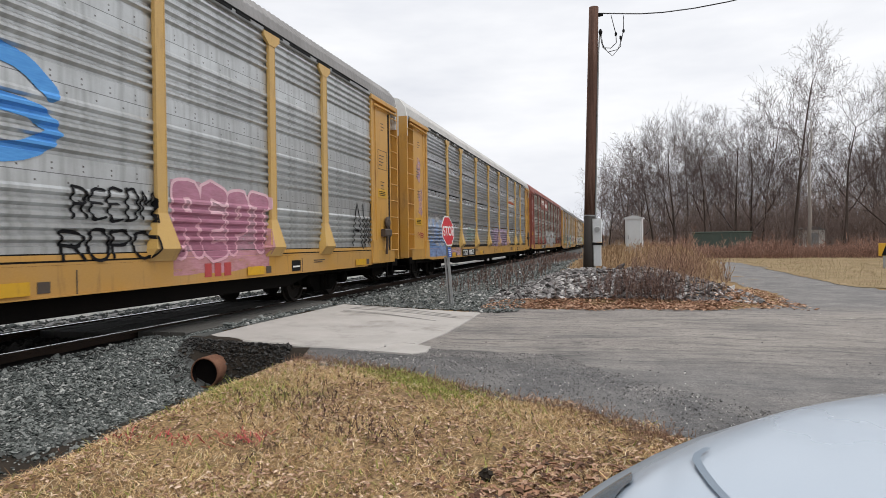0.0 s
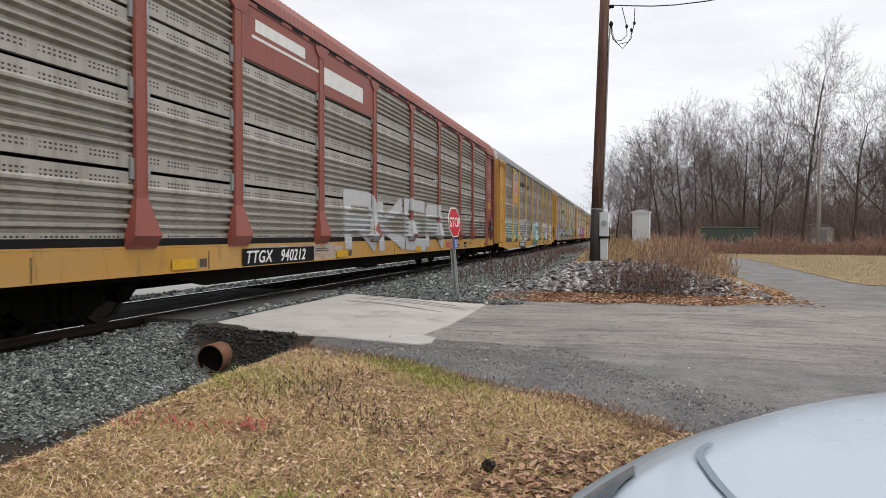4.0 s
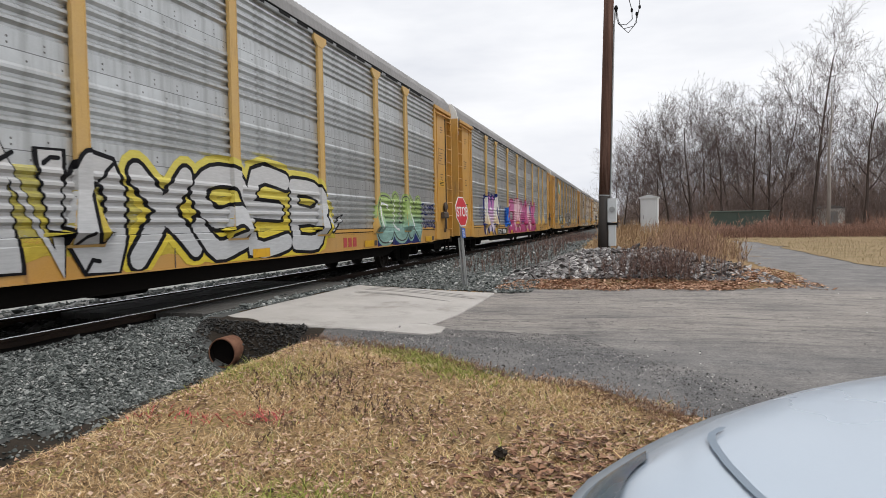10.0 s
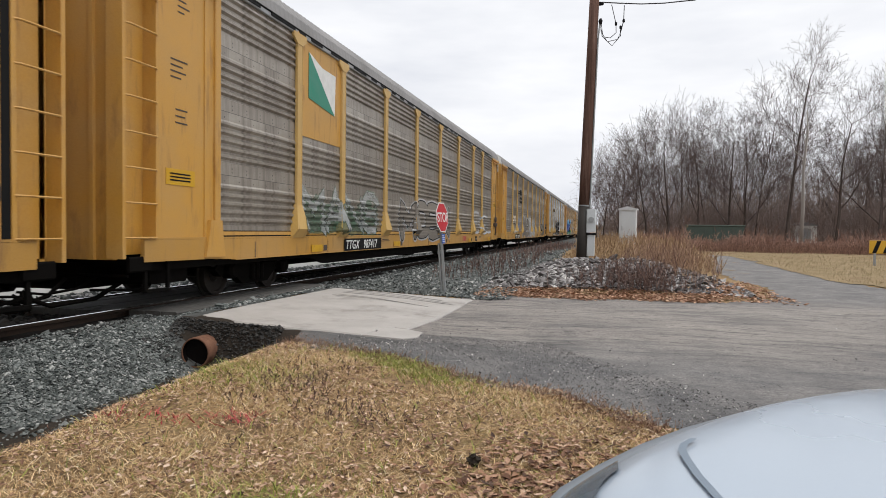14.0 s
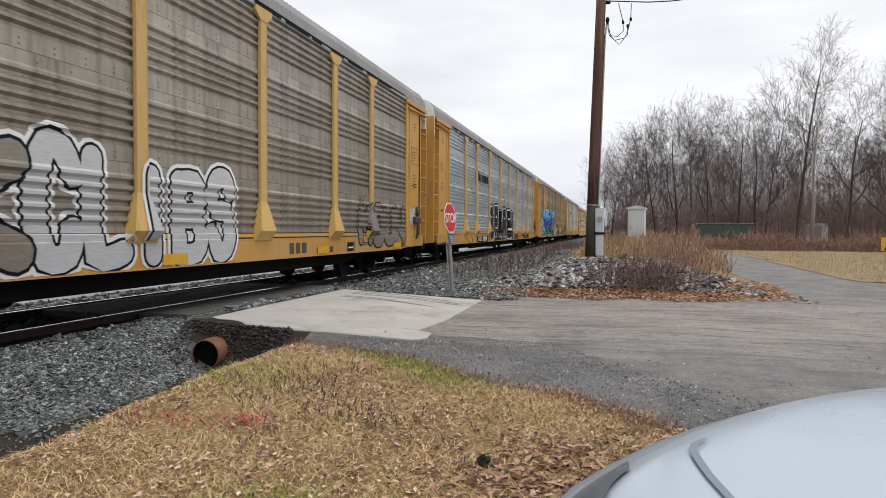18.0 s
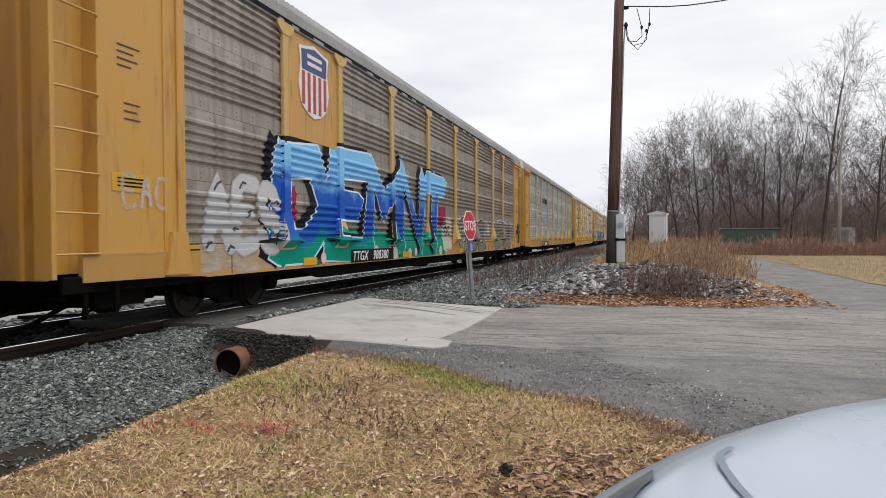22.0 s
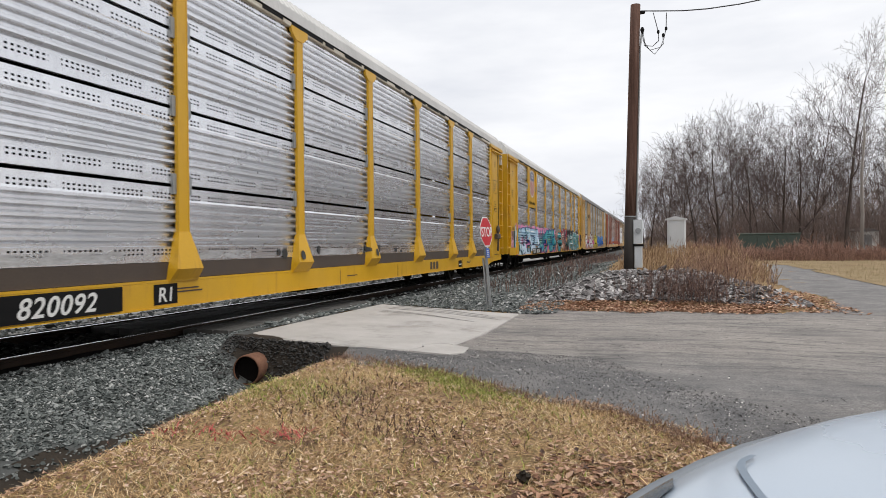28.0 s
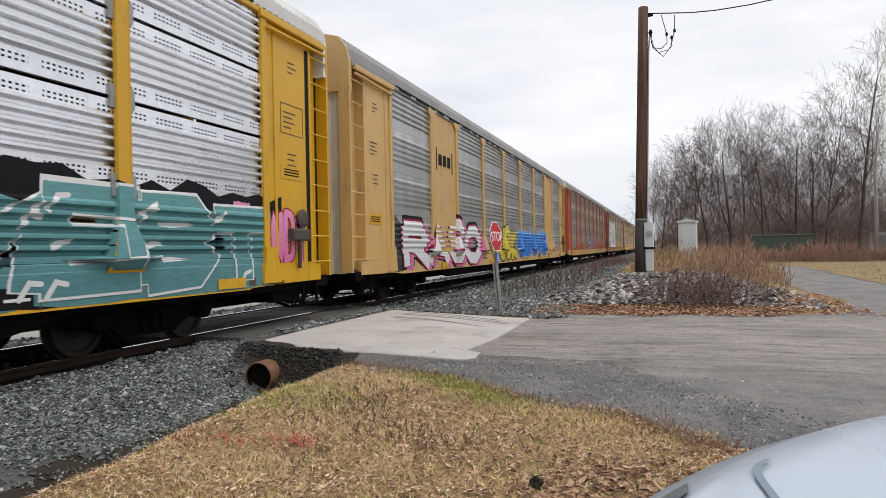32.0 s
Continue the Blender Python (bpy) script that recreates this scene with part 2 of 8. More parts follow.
SIGN_BLUE = mixed("sign_blue", (0.02, 0.10, 0.42), (0.02, 0.085, 0.36), 3, 0.4, 0, 60, 0.02)
PIPE_RUST = mixed("rusty_pipe", (0.24, 0.115, 0.065), (0.11, 0.05, 0.032), 5, 0.9, 0.1, 45, 0.4)
# Black that stands for the shade inside the culvert.
PIPE_SHADE = mixed("dark_pipe_inside", (0.006, 0.005, 0.005), (0.012, 0.01, 0.009), 5, 0.95, 0, 45, 0.2, shine=0.05)
CABLE = mixed("black_cable", (0.015, 0.015, 0.016), (0.03, 0.03, 0.03), 8, 0.6, 0, 80, 0.05)
EMBLEM_BLUE = mixed("emblem_blue", (0.03, 0.05, 0.16), (0.05, 0.07, 0.2), 5, 0.5, 0, 60, 0.03)
EMBLEM_RED = mixed("emblem_red", (0.42, 0.05, 0.05), (0.34, 0.05, 0.05), 5, 0.5, 0, 60, 0.03)


# ---- mesh helpers ----
class Shape:
    """Collects vertices and faces for one mesh."""

    def __init__(self):
        self.v, self.f = [], []

    def add(self, verts, faces):
        k = len(self.v)
        self.v += [tuple(p) for p in verts]
        self.f += [tuple(i + k for i in q) for q in faces]
        return self

    def box(self, x0, x1, y0, y1, z0, z1, c=0.0):
        """A box; c cuts its four edges along the longest axis."""
        if not c:
            return self.add([(x, y, z) for z in (z0, z1) for y in (y0, y1) for x in (x0, x1)],
                            [(0, 2, 3, 1), (4, 5, 7, 6), (0, 1, 5, 4), (2, 6, 7, 3), (0, 4, 6, 2), (1, 3, 7, 5)])
        dims = (x1 - x0, y1 - y0, z1 - z0)
        ax = dims.index(max(dims))
        lo, hi = [(x0, x1), (y0, y1), (z0, z1)][ax]
        (a0, a1), (b0, b1) = [r for i, r in enumerate(((x0, x1), (y0, y1), (z0, z1))) if i != ax]
        ring = [(a0 + c, b0), (a1 - c, b0), (a1, b0 + c), (a1, b1 - c), (a1 - c, b1), (a0 + c, b1), (a0, b1 - c), (a0, b0 + c)]
        return self.prism(ring, ax, lo, hi)

    def prism(self, ring, axis, lo, hi):
        """A closed outline in the two other axes, drawn out along one axis (0 x, 1 y, 2 z)."""
        n = len(ring)

        def at(p, w):
            return (w, p[0], p[1]) if axis == 0 else (p[0], w, p[1]) if axis == 1 else (p[0], p[1], w)
        verts = [at(p, lo) for p in ring] + [at(p, hi) for p in ring]
        faces = [(i, (i + 1) % n, n + (i + 1) % n, n + i) for i in range(n)]
        return self.add(verts, faces + [tuple(reversed(range(n))), tuple(range(n, 2 * n))])

    def tube(self, points, radii, n=8, closed=True):
        pts = [Vector(p) for p in points]
        if isinstance(radii, (int, float)):
            radii = [radii] * len(pts)
        verts, faces = [], []
        for i, p in enumerate(pts):
            d = (pts[min(i + 1, len(pts) - 1)] - pts[max(i - 1, 0)]).normalized()
            a = d.cross(Vector((0, 0, 1)) if abs(d.z) < 0.9 else Vector((0, 1, 0))).normalized()
            b = d.cross(a)
            verts += [p + (a * math.cos(2 * math.pi * j / n) + b * math.sin(2 * math.pi * j / n)) * radii[i] for j in range(n)]
        for i in range(len(pts) - 1):
            faces += [(i * n + j, i * n + (j + 1) % n, (i + 1) * n + (j + 1) % n, (i + 1) * n + j) for j in range(n)]
        if closed:
            faces += [tuple(reversed(range(n))), tuple(range((len(pts) - 1) * n, len(pts) * n))]
        return self.add(verts, faces)

    def turned(self, profile, centre, axis="x", n=20):
        """A profile of (along, radius) turned round an axis through centre."""
        verts, faces, c = [], [], Vector(centre)
        for a, r in profile:
            for j in range(n):
                u, w = r * math.cos(2 * math.pi * j / n), r * math.sin(2 * math.pi * j / n)
                verts.append(c + Vector((a, u, w) if axis == "x" else (u, a, w) if axis == "y" else (u, w, a)))
        for i in range(len(profile) - 1):
            faces += [(i * n + j, i * n + (j + 1) % n, (i + 1) * n + (j + 1) % n, (i + 1) * n + j) for j in range(n)]
        faces += [tuple(reversed(range(n))), tuple(range((len(profile) - 1) * n, len(profile) * n))]
        return self.add(verts, faces)

    def mesh(self, name, material=None, smooth=False):
        me = bpy.data.meshes.new(name)
        me.from_pydata(self.v, [], self.f)
        bm = bmesh.new()
        bm.from_mesh(me)
        bmesh.ops.recalc_face_normals(bm, faces=bm.faces)
        bm.to_mesh(me)
        bm.free()
        me.materials.append(material)
        if smooth:
            for p in me.polygons:
                p.use_smooth = True
        return me


def thing(name, label, category, place=(0, 0, 0), turn=0.0, group="", kind="", mesh=None):
    ob = new(name, mesh)
    ob.matrix_basis = pose(*place, 0, 0, turn)
    return tagged(ob, label, category, group, kind)


def part(name, mesh, parent, material=None, place=(0, 0, 0), label=""):
    """One mesh object under a thing or under a part; the material may differ from the shared mesh's own."""
    ob = new(name, mesh)
    ob.parent, ob.location = parent, place
    if material:
        ob.material_slots[0].link = "OBJECT"
        ob.material_slots[0].material = material
    return tagged(ob, label) if label else ob


def cloud(name, verts, faces, material, smooth=False):
    """A mesh from numpy arrays."""
    me = bpy.data.meshes.new(name)
    me.from_pydata(np.asarray(verts).tolist(), [], np.asarray(faces).tolist() if not isinstance(faces, list) else faces)
    me.materials.append(material)
    if smooth:
        me.polygons.foreach_set("use_smooth", [True] * len(me.polygons))
    return me


def lettering(name, text, size, material, slant=0.0, depth=0.003, spacing=1.0):
    """Flat letters with a little thickness that read along y and stand up along z, facing +x."""
    cu = bpy.data.curves.new(name, "FONT")
    cu.body, cu.size, cu.shear, cu.extrude, cu.space_character = text, size, slant, depth, spacing
    cu.offset = 0.012 * size
    ob = bpy.data.objects.new(name, cu)
    scene.collection.objects.link(ob)
    me = bpy.data.meshes.new_from_object(ob.evaluated_get(bpy.context.evaluated_depsgraph_get()))
    bpy.data.objects.remove(ob)
    me.transform(Matrix(((0, 0, 1, 0), (1, 0, 0, 0), (0, 1, 0, 0), (0, 0, 0, 1))))
    me.materials.clear()
    me.materials.append(material)
    return me


# ---- the train: autorack cars; a car's own y runs from its nose (0) to its tail ----
CAR, PITCH, AXIS = 27.7, 28.6, -7.25
POSTS = [4.55, 6.65, 9.51, 12.37, 15.23, 18.09, 20.95, 23.05]
EDGES = [2.0, *POSTS, 25.7]
LEVELS = [0.97, 1.955, 2.94, 3.925]
PANEL = 0.985
SIDE = 1.5


def rib_profile(kind):
    """(depth, height) up one panel: flat bands at its edges and pressed ribs between."""
    lo, hi, ribs = (0.20, 0.84, 5) if kind == "bolts" else (0.19, 0.78, 5)
    step = (hi - lo) / ribs
    top = PANEL if kind == "bolts" else PANEL - 0.045
    deep = -0.044 if kind == "bolts" else -0.066
    pts = [(-0.02, 0.0), (-0.02, lo)]
    for i in range(ribs):
        z = lo + i * step
        pts += [(deep, z + 0.012), (deep, z + 0.34 * step), (0.0, z + 0.6 * step), (0.0, z + 0.86 * step)]
    return pts + [(-0.02, hi + 0.014), (-0.02, top)]


RIBS = {k: rib_profile(k) for k in ("bolts", "slots")}


SILL_TOP, SILL_FOOT = {True: 0.75, False: 1.0}, {True: 0.42, False: 0.645}
FOOT_TOP, FOOT_MID = 0.6, 0.13
LOW_CARS = set()


def foot_half(w):
    """Half the width of a post at a height over the sill."""
    return 0.104 if w > FOOT_TOP else 0.104 + 0.138 * (FOOT_TOP - w) / (FOOT_TOP - FOOT_MID) if w > FOOT_MID else 0.257


def depth_at(kind, y, z, low=False):
    """How far the side stands out at a place on the car, posts included; low: the sill hangs low."""
    top = SILL_TOP[low]
    w = z - top
    for p in POSTS:
        if w > 0 and abs(y - p) < foot_half(w):
            return SIDE + (0.045 if w > FOOT_TOP else 0.145 - 0.1 * (w - FOOT_MID) / (FOOT_TOP - FOOT_MID) if w > FOOT_MID else 0.05 + 0.095 * w / FOOT_MID)
    if (y < 2.0 or y > CAR - 2.0) and z > 0.76:
        return SIDE - 0.009
    if z < LEVELS[0]:
        return SIDE + (0.012 if z < top + 0.005 else -0.02)
    if not low and z < 1.09:
        return SIDE + (0.012 if z < 1.004 else 0.005)
    pts = RIBS[kind]
    w = (z - LEVELS[0]) % PANEL
    for (d0, z0), (d1, z1) in zip(pts, pts[1:]):
        if z0 <= w <= z1:
            return SIDE + d0 + (d1 - d0) * (w - z0) / max(1e-6, z1 - z0)
    return SIDE - 0.03


def build_kit():
    kit = {}
    for kind in RIBS:
        for length in (2.55, 2.1, 2.86, 2.65):
            s = Shape()
            ring = [(d, z) for d, z in RIBS[kind]]
            ring += [(-0.08, ring[-1][1]), (-0.08, 0.0)]
            verts = [(d, 0, z) for d, z in ring] + [(d, length, z) for d, z in ring]
            n = len(ring)
            s.add(verts, [(i, (i + 1) % n, n + (i + 1) % n, n + i) for i in range(n)] + [tuple(range(n)), tuple(range(n, 2 * n))])
            kit[kind, length] = s.mesh("panel", ZINC_OLD)
    kit["flat"] = Shape().box(-0.03, -0.004, 0.0, 2.1, 0.0, PANEL - 0.002).mesh("flat_panel", YELLOW)
    # post: a channel with a flared foot that stands out over the sill, and a head bracket
    for low, nm in ((False, "post"), (True, "post_low")):
        t = SILL_TOP[low]
        s = Shape().box(-0.02, 0.04, -0.1, 0.1, t, 4.86, 0.012)
        s.box(0.02, 0.045, -0.097, -0.08, t + FOOT_TOP, 4.7).box(0.02, 0.045, 0.08, 0.097, t + FOOT_TOP, 4.7)
        v = []
        for x, half, z in ((0.046, 0.102, t + FOOT_TOP), (0.14, 0.24, t + FOOT_MID), (0.045, 0.26, t + 0.0), (0.03, 0.26, t - 0.03)):
            v += [(x, -half, z), (x, half, z), (-0.03, half, z), (-0.03, -half, z)]
        f = [(0, 3, 2, 1), (12, 13, 14, 15)]
        for r in range(3):
            f += [(4 * r + i, 4 * r + (i + 1) % 4, 4 * r + 4 + (i + 1) % 4, 4 * r + 4 + i) for i in range(4)]
        s.add(v, f)
        s.prism([(-0.1, 4.62), (0.1, 4.62), (0.26, 4.74), (0.26, 4.83), (-0.26, 4.83), (-0.26, 4.74)], 0, 0.0, 0.05)
        kit[nm] = s.mesh("post", YELLOW)
    ring = [(-0.03, -0.13), (0.03, -0.13), (0.055, -0.08), (0.05, 0.0), (0.055, 0.08), (0.03, 0.13), (-0.03, 0.13)]
    kit["clip"] = Shape().prism(ring, 0, -0.02, 0.015).mesh("clip", GALV)
    # roof: ribbed sheets, shallow arch
    arch = [(-SIDE, 4.9), (-1.45, 5.14), (-1.28, 5.36), (-0.7, 5.52), (0, 5.57), (0.7, 5.52), (1.28, 5.36), (1.45, 5.14), (SIDE, 4.9)]
    v, f, rows = [], [], 0
    y = 0.05
    while y < CAR - 0.06:
        for dy, up in ((0, 0.0), (0.02, 0.022), (0.07, 0.022), (0.09, 0.0)):
            v += [(x, y + dy, z + up) for x, z in arch]
            rows += 1
        y += 0.166
    for r in range(rows - 1):
        f += [(r * 9 + i, r * 9 + i + 1, r * 9 + 10 + i, r * 9 + 9 + i) for i in range(8)]
    s = Shape().add(v, f)
    s.add([(x * 0.985, 0.05, z - 0.04) for x, z in arch] + [(x * 0.985, CAR - 0.06, z - 0.04) for x, z in arch],
          [(i, i + 1, i + 10, i + 9) for i in range(8)])
    kit["roof"] = s.mesh("roof", ROOF)
    s = Shape()
    for sx in (-1, 1):
        s.box(sx * SIDE - 0.035, sx * SIDE + 0.035, 0.1, CAR - 0.1, 4.80, 4.885, 0.01)
    kit["roof_rail"] = s.mesh("roof_rail", GALV)
    # Edge strip, plus black dashes drawn for shade in the gaps under the roof.
    s = Shape().box(SIDE + 0.02, SIDE + 0.05, 2.2, CAR - 2.2, 4.888, 4.905)
    rnd, y = random.Random(12), 2.4
    while y < CAR - 3.6:
        w = rnd.uniform(0.25, 1.2)
        s.box(SIDE + 0.012, SIDE + 0.045, y, y + w, 4.83, 4.887)
        y += w + rnd.uniform(0.1, 0.5)
    kit["drip_edge"] = s.mesh("drip_edge", BLACK_PAINT)
    # deck sills: the low kind has its ends stepped up, the high kind runs straight over a black girder
    for low, nm in ((True, "sill_low"), (False, "sill")):
        t, f = SILL_TOP[low] - 0.03, SILL_FOOT[low]
        up = 0.14 if low else 0.04
        ring = [(0.35, t), (0.35, f + up), (1.7, f + up * 0.7), (2.4, f), (CAR - 2.4, f), (CAR - 1.7, f + up * 0.7), (CAR - 0.35, f + up), (CAR - 0.35, t)]
        for sx, side in ((1, "near"), (-1, "far")):
            a, b = (SIDE - 0.05, SIDE + 0.012) if sx > 0 else (-SIDE - 0.012, -SIDE + 0.05)
            kit[nm, side] = Shape().prism(ring, 0, a, b).mesh("side_sill", YELLOW)
        kit[nm, "lip"] = Shape().box(SIDE - 0.05, SIDE + 0.0135, 0.35, CAR - 0.35, t + 0.002, t + 0.03).mesh("sill_lip", YELLOW)
        kit[nm, "foot"] = Shape().box(SIDE - 0.05, SIDE + 0.037, 2.4, CAR - 2.4, f - 0.014, f - 0.001).mesh("sill_flange", YELLOW)
    s = Shape().box(SIDE - 0.08, SIDE - 0.015, 0.6, CAR - 0.6, 0.755, 0.965)
    s.box(-SIDE + 0.015, -SIDE + 0.08, 0.6, CAR - 0.6, 0.755, 0.965)
    kit["curb_low"] = s.mesh("lower_rail", DARK_BROWN)
    s = Shape().box(SIDE - 0.06, SIDE + 0.004, 2.0, CAR - 2.0, 1.022, 1.082).box(-SIDE, -SIDE + 0.06, 2.0, CAR - 2.0, 1.022, 1.082)
    kit["curb"] = s.mesh("lower_rail", YELLOW)
    s = Shape().box(SIDE - 0.08, SIDE - 0.004, 2.0, CAR - 2.0, 0.97, 1.098)
    kit["seam"] = s.mesh("dark_seam", BLACK_PAINT)
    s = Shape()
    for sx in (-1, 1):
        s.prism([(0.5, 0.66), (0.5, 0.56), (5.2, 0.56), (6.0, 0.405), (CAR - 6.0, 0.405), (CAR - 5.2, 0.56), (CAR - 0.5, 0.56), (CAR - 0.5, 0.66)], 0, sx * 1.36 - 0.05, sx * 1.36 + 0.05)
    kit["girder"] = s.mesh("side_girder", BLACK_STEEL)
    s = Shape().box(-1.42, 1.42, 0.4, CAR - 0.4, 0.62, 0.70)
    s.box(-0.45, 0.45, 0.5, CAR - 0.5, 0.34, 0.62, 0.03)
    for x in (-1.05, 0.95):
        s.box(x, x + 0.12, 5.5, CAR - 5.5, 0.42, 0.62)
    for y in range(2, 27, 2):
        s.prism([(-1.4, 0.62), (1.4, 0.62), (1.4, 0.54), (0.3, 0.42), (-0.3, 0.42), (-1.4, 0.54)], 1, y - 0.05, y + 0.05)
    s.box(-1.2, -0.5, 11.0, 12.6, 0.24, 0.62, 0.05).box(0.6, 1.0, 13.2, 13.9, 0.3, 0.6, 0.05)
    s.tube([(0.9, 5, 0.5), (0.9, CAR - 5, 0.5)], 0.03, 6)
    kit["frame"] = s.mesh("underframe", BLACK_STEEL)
    s = Shape().box(-SIDE, -SIDE + 0.06, 2.0, CAR - 2.0, 0.97, 4.9)
    for y in POSTS:
        s.box(-SIDE - 0.05, -SIDE, y - 0.065, y + 0.065, 0.75, 4.86)
    kit["far_side"] = s.mesh("far_side", ZINC_OLD)
    s = Shape()
    for z in (2.4, 3.7):
        s.box(-1.4, 1.4, 1.0, CAR - 1.0, z, z + 0.05)
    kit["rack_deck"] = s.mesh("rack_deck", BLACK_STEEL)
    # end section: a flat door-pocket panel with a return at the end
    kit["end_panel"] = Shape().box(SIDE - 0.05, SIDE - 0.01, 0.62, 1.87, 0.78, 4.85, 0.006).mesh("end_panel", YELLOW)
    kit["far_panel"] = Shape().box(-SIDE + 0.01, -SIDE + 0.05, 0.0, 2.0, 0.78, 4.85).mesh("far_panel", YELLOW)
    kit["end_post"] = Shape().box(SIDE - 0.04, SIDE + 0.03, 1.86, 2.0, 1.2, 4.86, 0.012).mesh("end_post", YELLOW)
    kit["pocket_edge"] = Shape().box(SIDE - 0.02, SIDE + 0.01, 1.62, 1.68, 1.0, 4.7, 0.006).mesh("pocket_edge", YELLOW)
    kit["gusset"] = Shape().prism([(1.72, 1.25), (2.0, 1.25), (2.08, 0.70), (1.6, 0.70)], 0, SIDE - 0.03, SIDE + 0.055).mesh("gusset", YELLOW)
    kit["ladder"] = Shape().box(SIDE - 0.25, SIDE - 0.2, 0.0, 0.62, 0.78, 4.85).mesh("ladder_well", YELLOW)
    kit["stile"] = Shape().box(SIDE - 0.24, SIDE + 0.01, -0.03, 0.03, 0.74, 4.86, 0.006).mesh("stile", YELLOW)
    kit["rung"] = Shape().tube([(SIDE - 0.06, 0.02, 0), (SIDE + 0.005, 0.03, 0), (SIDE + 0.03, 0.08, 0), (SIDE + 0.03, 0.54, 0), (SIDE + 0.005, 0.59, 0), (SIDE - 0.06, 0.6, 0)], 0.014, 6).mesh("rung", YELLOW)
    ring = [(-1.3, 0.05)]
    for x in (-1.0, -0.5, 0.0, 0.5, 1.0):
        ring += [(x - 0.04, 0.05), (x - 0.03, 0.015), (x + 0.03, 0.015), (x + 0.04, 0.05)]
    s = Shape().prism(ring + [(1.3, 0.05), (1.3, 0.12), (-1.3, 0.12)], 2, 0.72, 4.3)
    kit["end_door"] = s.mesh("end_door", YELLOW)
    s = Shape().prism([(-SIDE, 4.3), (SIDE, 4.3), (SIDE, 4.9), (1.45, 5.14), (1.28, 5.37), (0.7, 5.53), (-0.7, 5.53), (-1.28, 5.37), (-1.45, 5.14), (-SIDE, 4.9)], 1, -0.02, 0.1)
    kit["end_header"] = s.mesh("end_header", WHITE_PAINT)
    s = Shape().tube([(SIDE + 0.05, 0.15, 4.66), (SIDE + 0.05, 1.9, 4.62)], 0.03, 6)
    s.box(SIDE, SIDE + 0.06, 0.15, 2.05, 4.74, 4.86, 0.015)
    kit["door_track"] = s.mesh("door_track", TAN)
    s = Shape().box(SIDE + 0.0, SIDE + 0.12, 0.85, 1.35, 1.35, 1.55, 0.03).turned([(0.02, 0.14), (0.07, 0.16), (0.1, 0.1)], (SIDE, 0.98, 1.72), "x", 12)
    s.tube([(SIDE + 0.05, 1.0, 1.6), (SIDE + 0.09, 1.12, 1.3), (SIDE + 0.06, 1.1, 0.9)], 0.035, 6)
    kit["brake"] = s.mesh("hand_brake", DARK_BROWN)
    kit["card"] = Shape().box(0, 0.006, 0, 0.62, 0, 0.22).mesh("placard", FRESH)
    kit["card_line"] = Shape().box(0.006, 0.009, 0.08, 0.52, 0, 0.02).mesh("card_line", BLACK_PAINT)
    # A black strip drawn for the shadow in the door recess.
    kit["slot"] = Shape().box(SIDE - 0.02, SIDE - 0.004, 0.635, 0.735, 0.9, 4.6).mesh("door_slot", BLACK_PAINT)
    # step, coupler, hose
    s = Shape().box(-0.12, 0.12, -0.42, 0.9, 0.38, 0.6, 0.03).box(-0.2, 0.2, -0.52, -0.3, 0.33, 0.66, 0.05)
    s.tube([(0.42, 0.2, 0.45), (0.46, -0.1, 0.26), (0.44, -0.4, 0.19), (0.36, -0.52, 0.3)], 0.028, 6)
    s.tube([(0.6, 0.55, 0.46), (0.7, 0.1, 0.34), (0.62, -0.3, 0.3), (0.4, -0.5, 0.34)], 0.018, 6)
    s.tube([(-1.3, 0.3, 0.5), (1.3, 0.3, 0.5)], 0.022, 6)
    s.box(-0.5, 0.5, 0.3, 2.6, 0.3, 0.66, 0.05).box(0.3, 1.3, 0.7, 1.5, 0.36, 0.64, 0.04)
    s.tube([(0.75, 0.9, 0.4), (0.8, 0.3, 0.2), (0.7, -0.3, 0.16), (0.5, -0.5, 0.28)], 0.03, 6)
    s.tube([(1.15, 1.2, 0.42), (1.18, 0.6, 0.3), (1.0, 0.0, 0.34)], 0.02, 6)
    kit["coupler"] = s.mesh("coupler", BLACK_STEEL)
    s = Shape()
    for y in (0.42, 0.86):
        s.box(SIDE - 0.06, SIDE - 0.02, y - 0.025, y + 0.025, 0.3, 0.76)
    s.box(SIDE - 0.07, SIDE + 0.0, 0.4, 0.88, 0.28, 0.32)
    s.box(SIDE - 0.05, SIDE + 0.0, 0.1, 0.5, 0.56, 0.76, 0.02)
    kit["step"] = s.mesh("sill_step", YELLOW)
    # truck
    s = Shape()
    for sx in (-1, 1):
        ring = [(-1.25, 0.46), (-1.1, 0.56), (-0.55, 0.58), (-0.3, 0.64), (0.3, 0.64), (0.55, 0.58), (1.1, 0.56), (1.25, 0.46), (1.1, 0.34), (0.7, 0.36), (0.42, 0.16), (-0.42, 0.16), (-0.7, 0.36), (-1.1, 0.34)]
        s.prism(ring, 0, sx * 0.98 - 0.07, sx * 0.98 + 0.07)
        for w in (-0.87, 0.87):
            s.turned([(-0.02, 0.14), (0.14, 0.14), (0.18, 0.1)] if sx > 0 else [(-0.18, 0.1), (-0.14, 0.14), (0.02, 0.14)], (sx * 1.02, w, 0.42), "x", 12)
        for w in (-0.14, 0.02, 0.16):
            s.tube([(sx * 1.06, w, 0.22), (sx * 1.06, w, 0.5)], 0.06, 8)
    s.box(-1.0, 1.0, -0.2, 0.2, 0.3, 0.6, 0.04)
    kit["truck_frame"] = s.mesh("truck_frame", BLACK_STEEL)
    s = Shape()
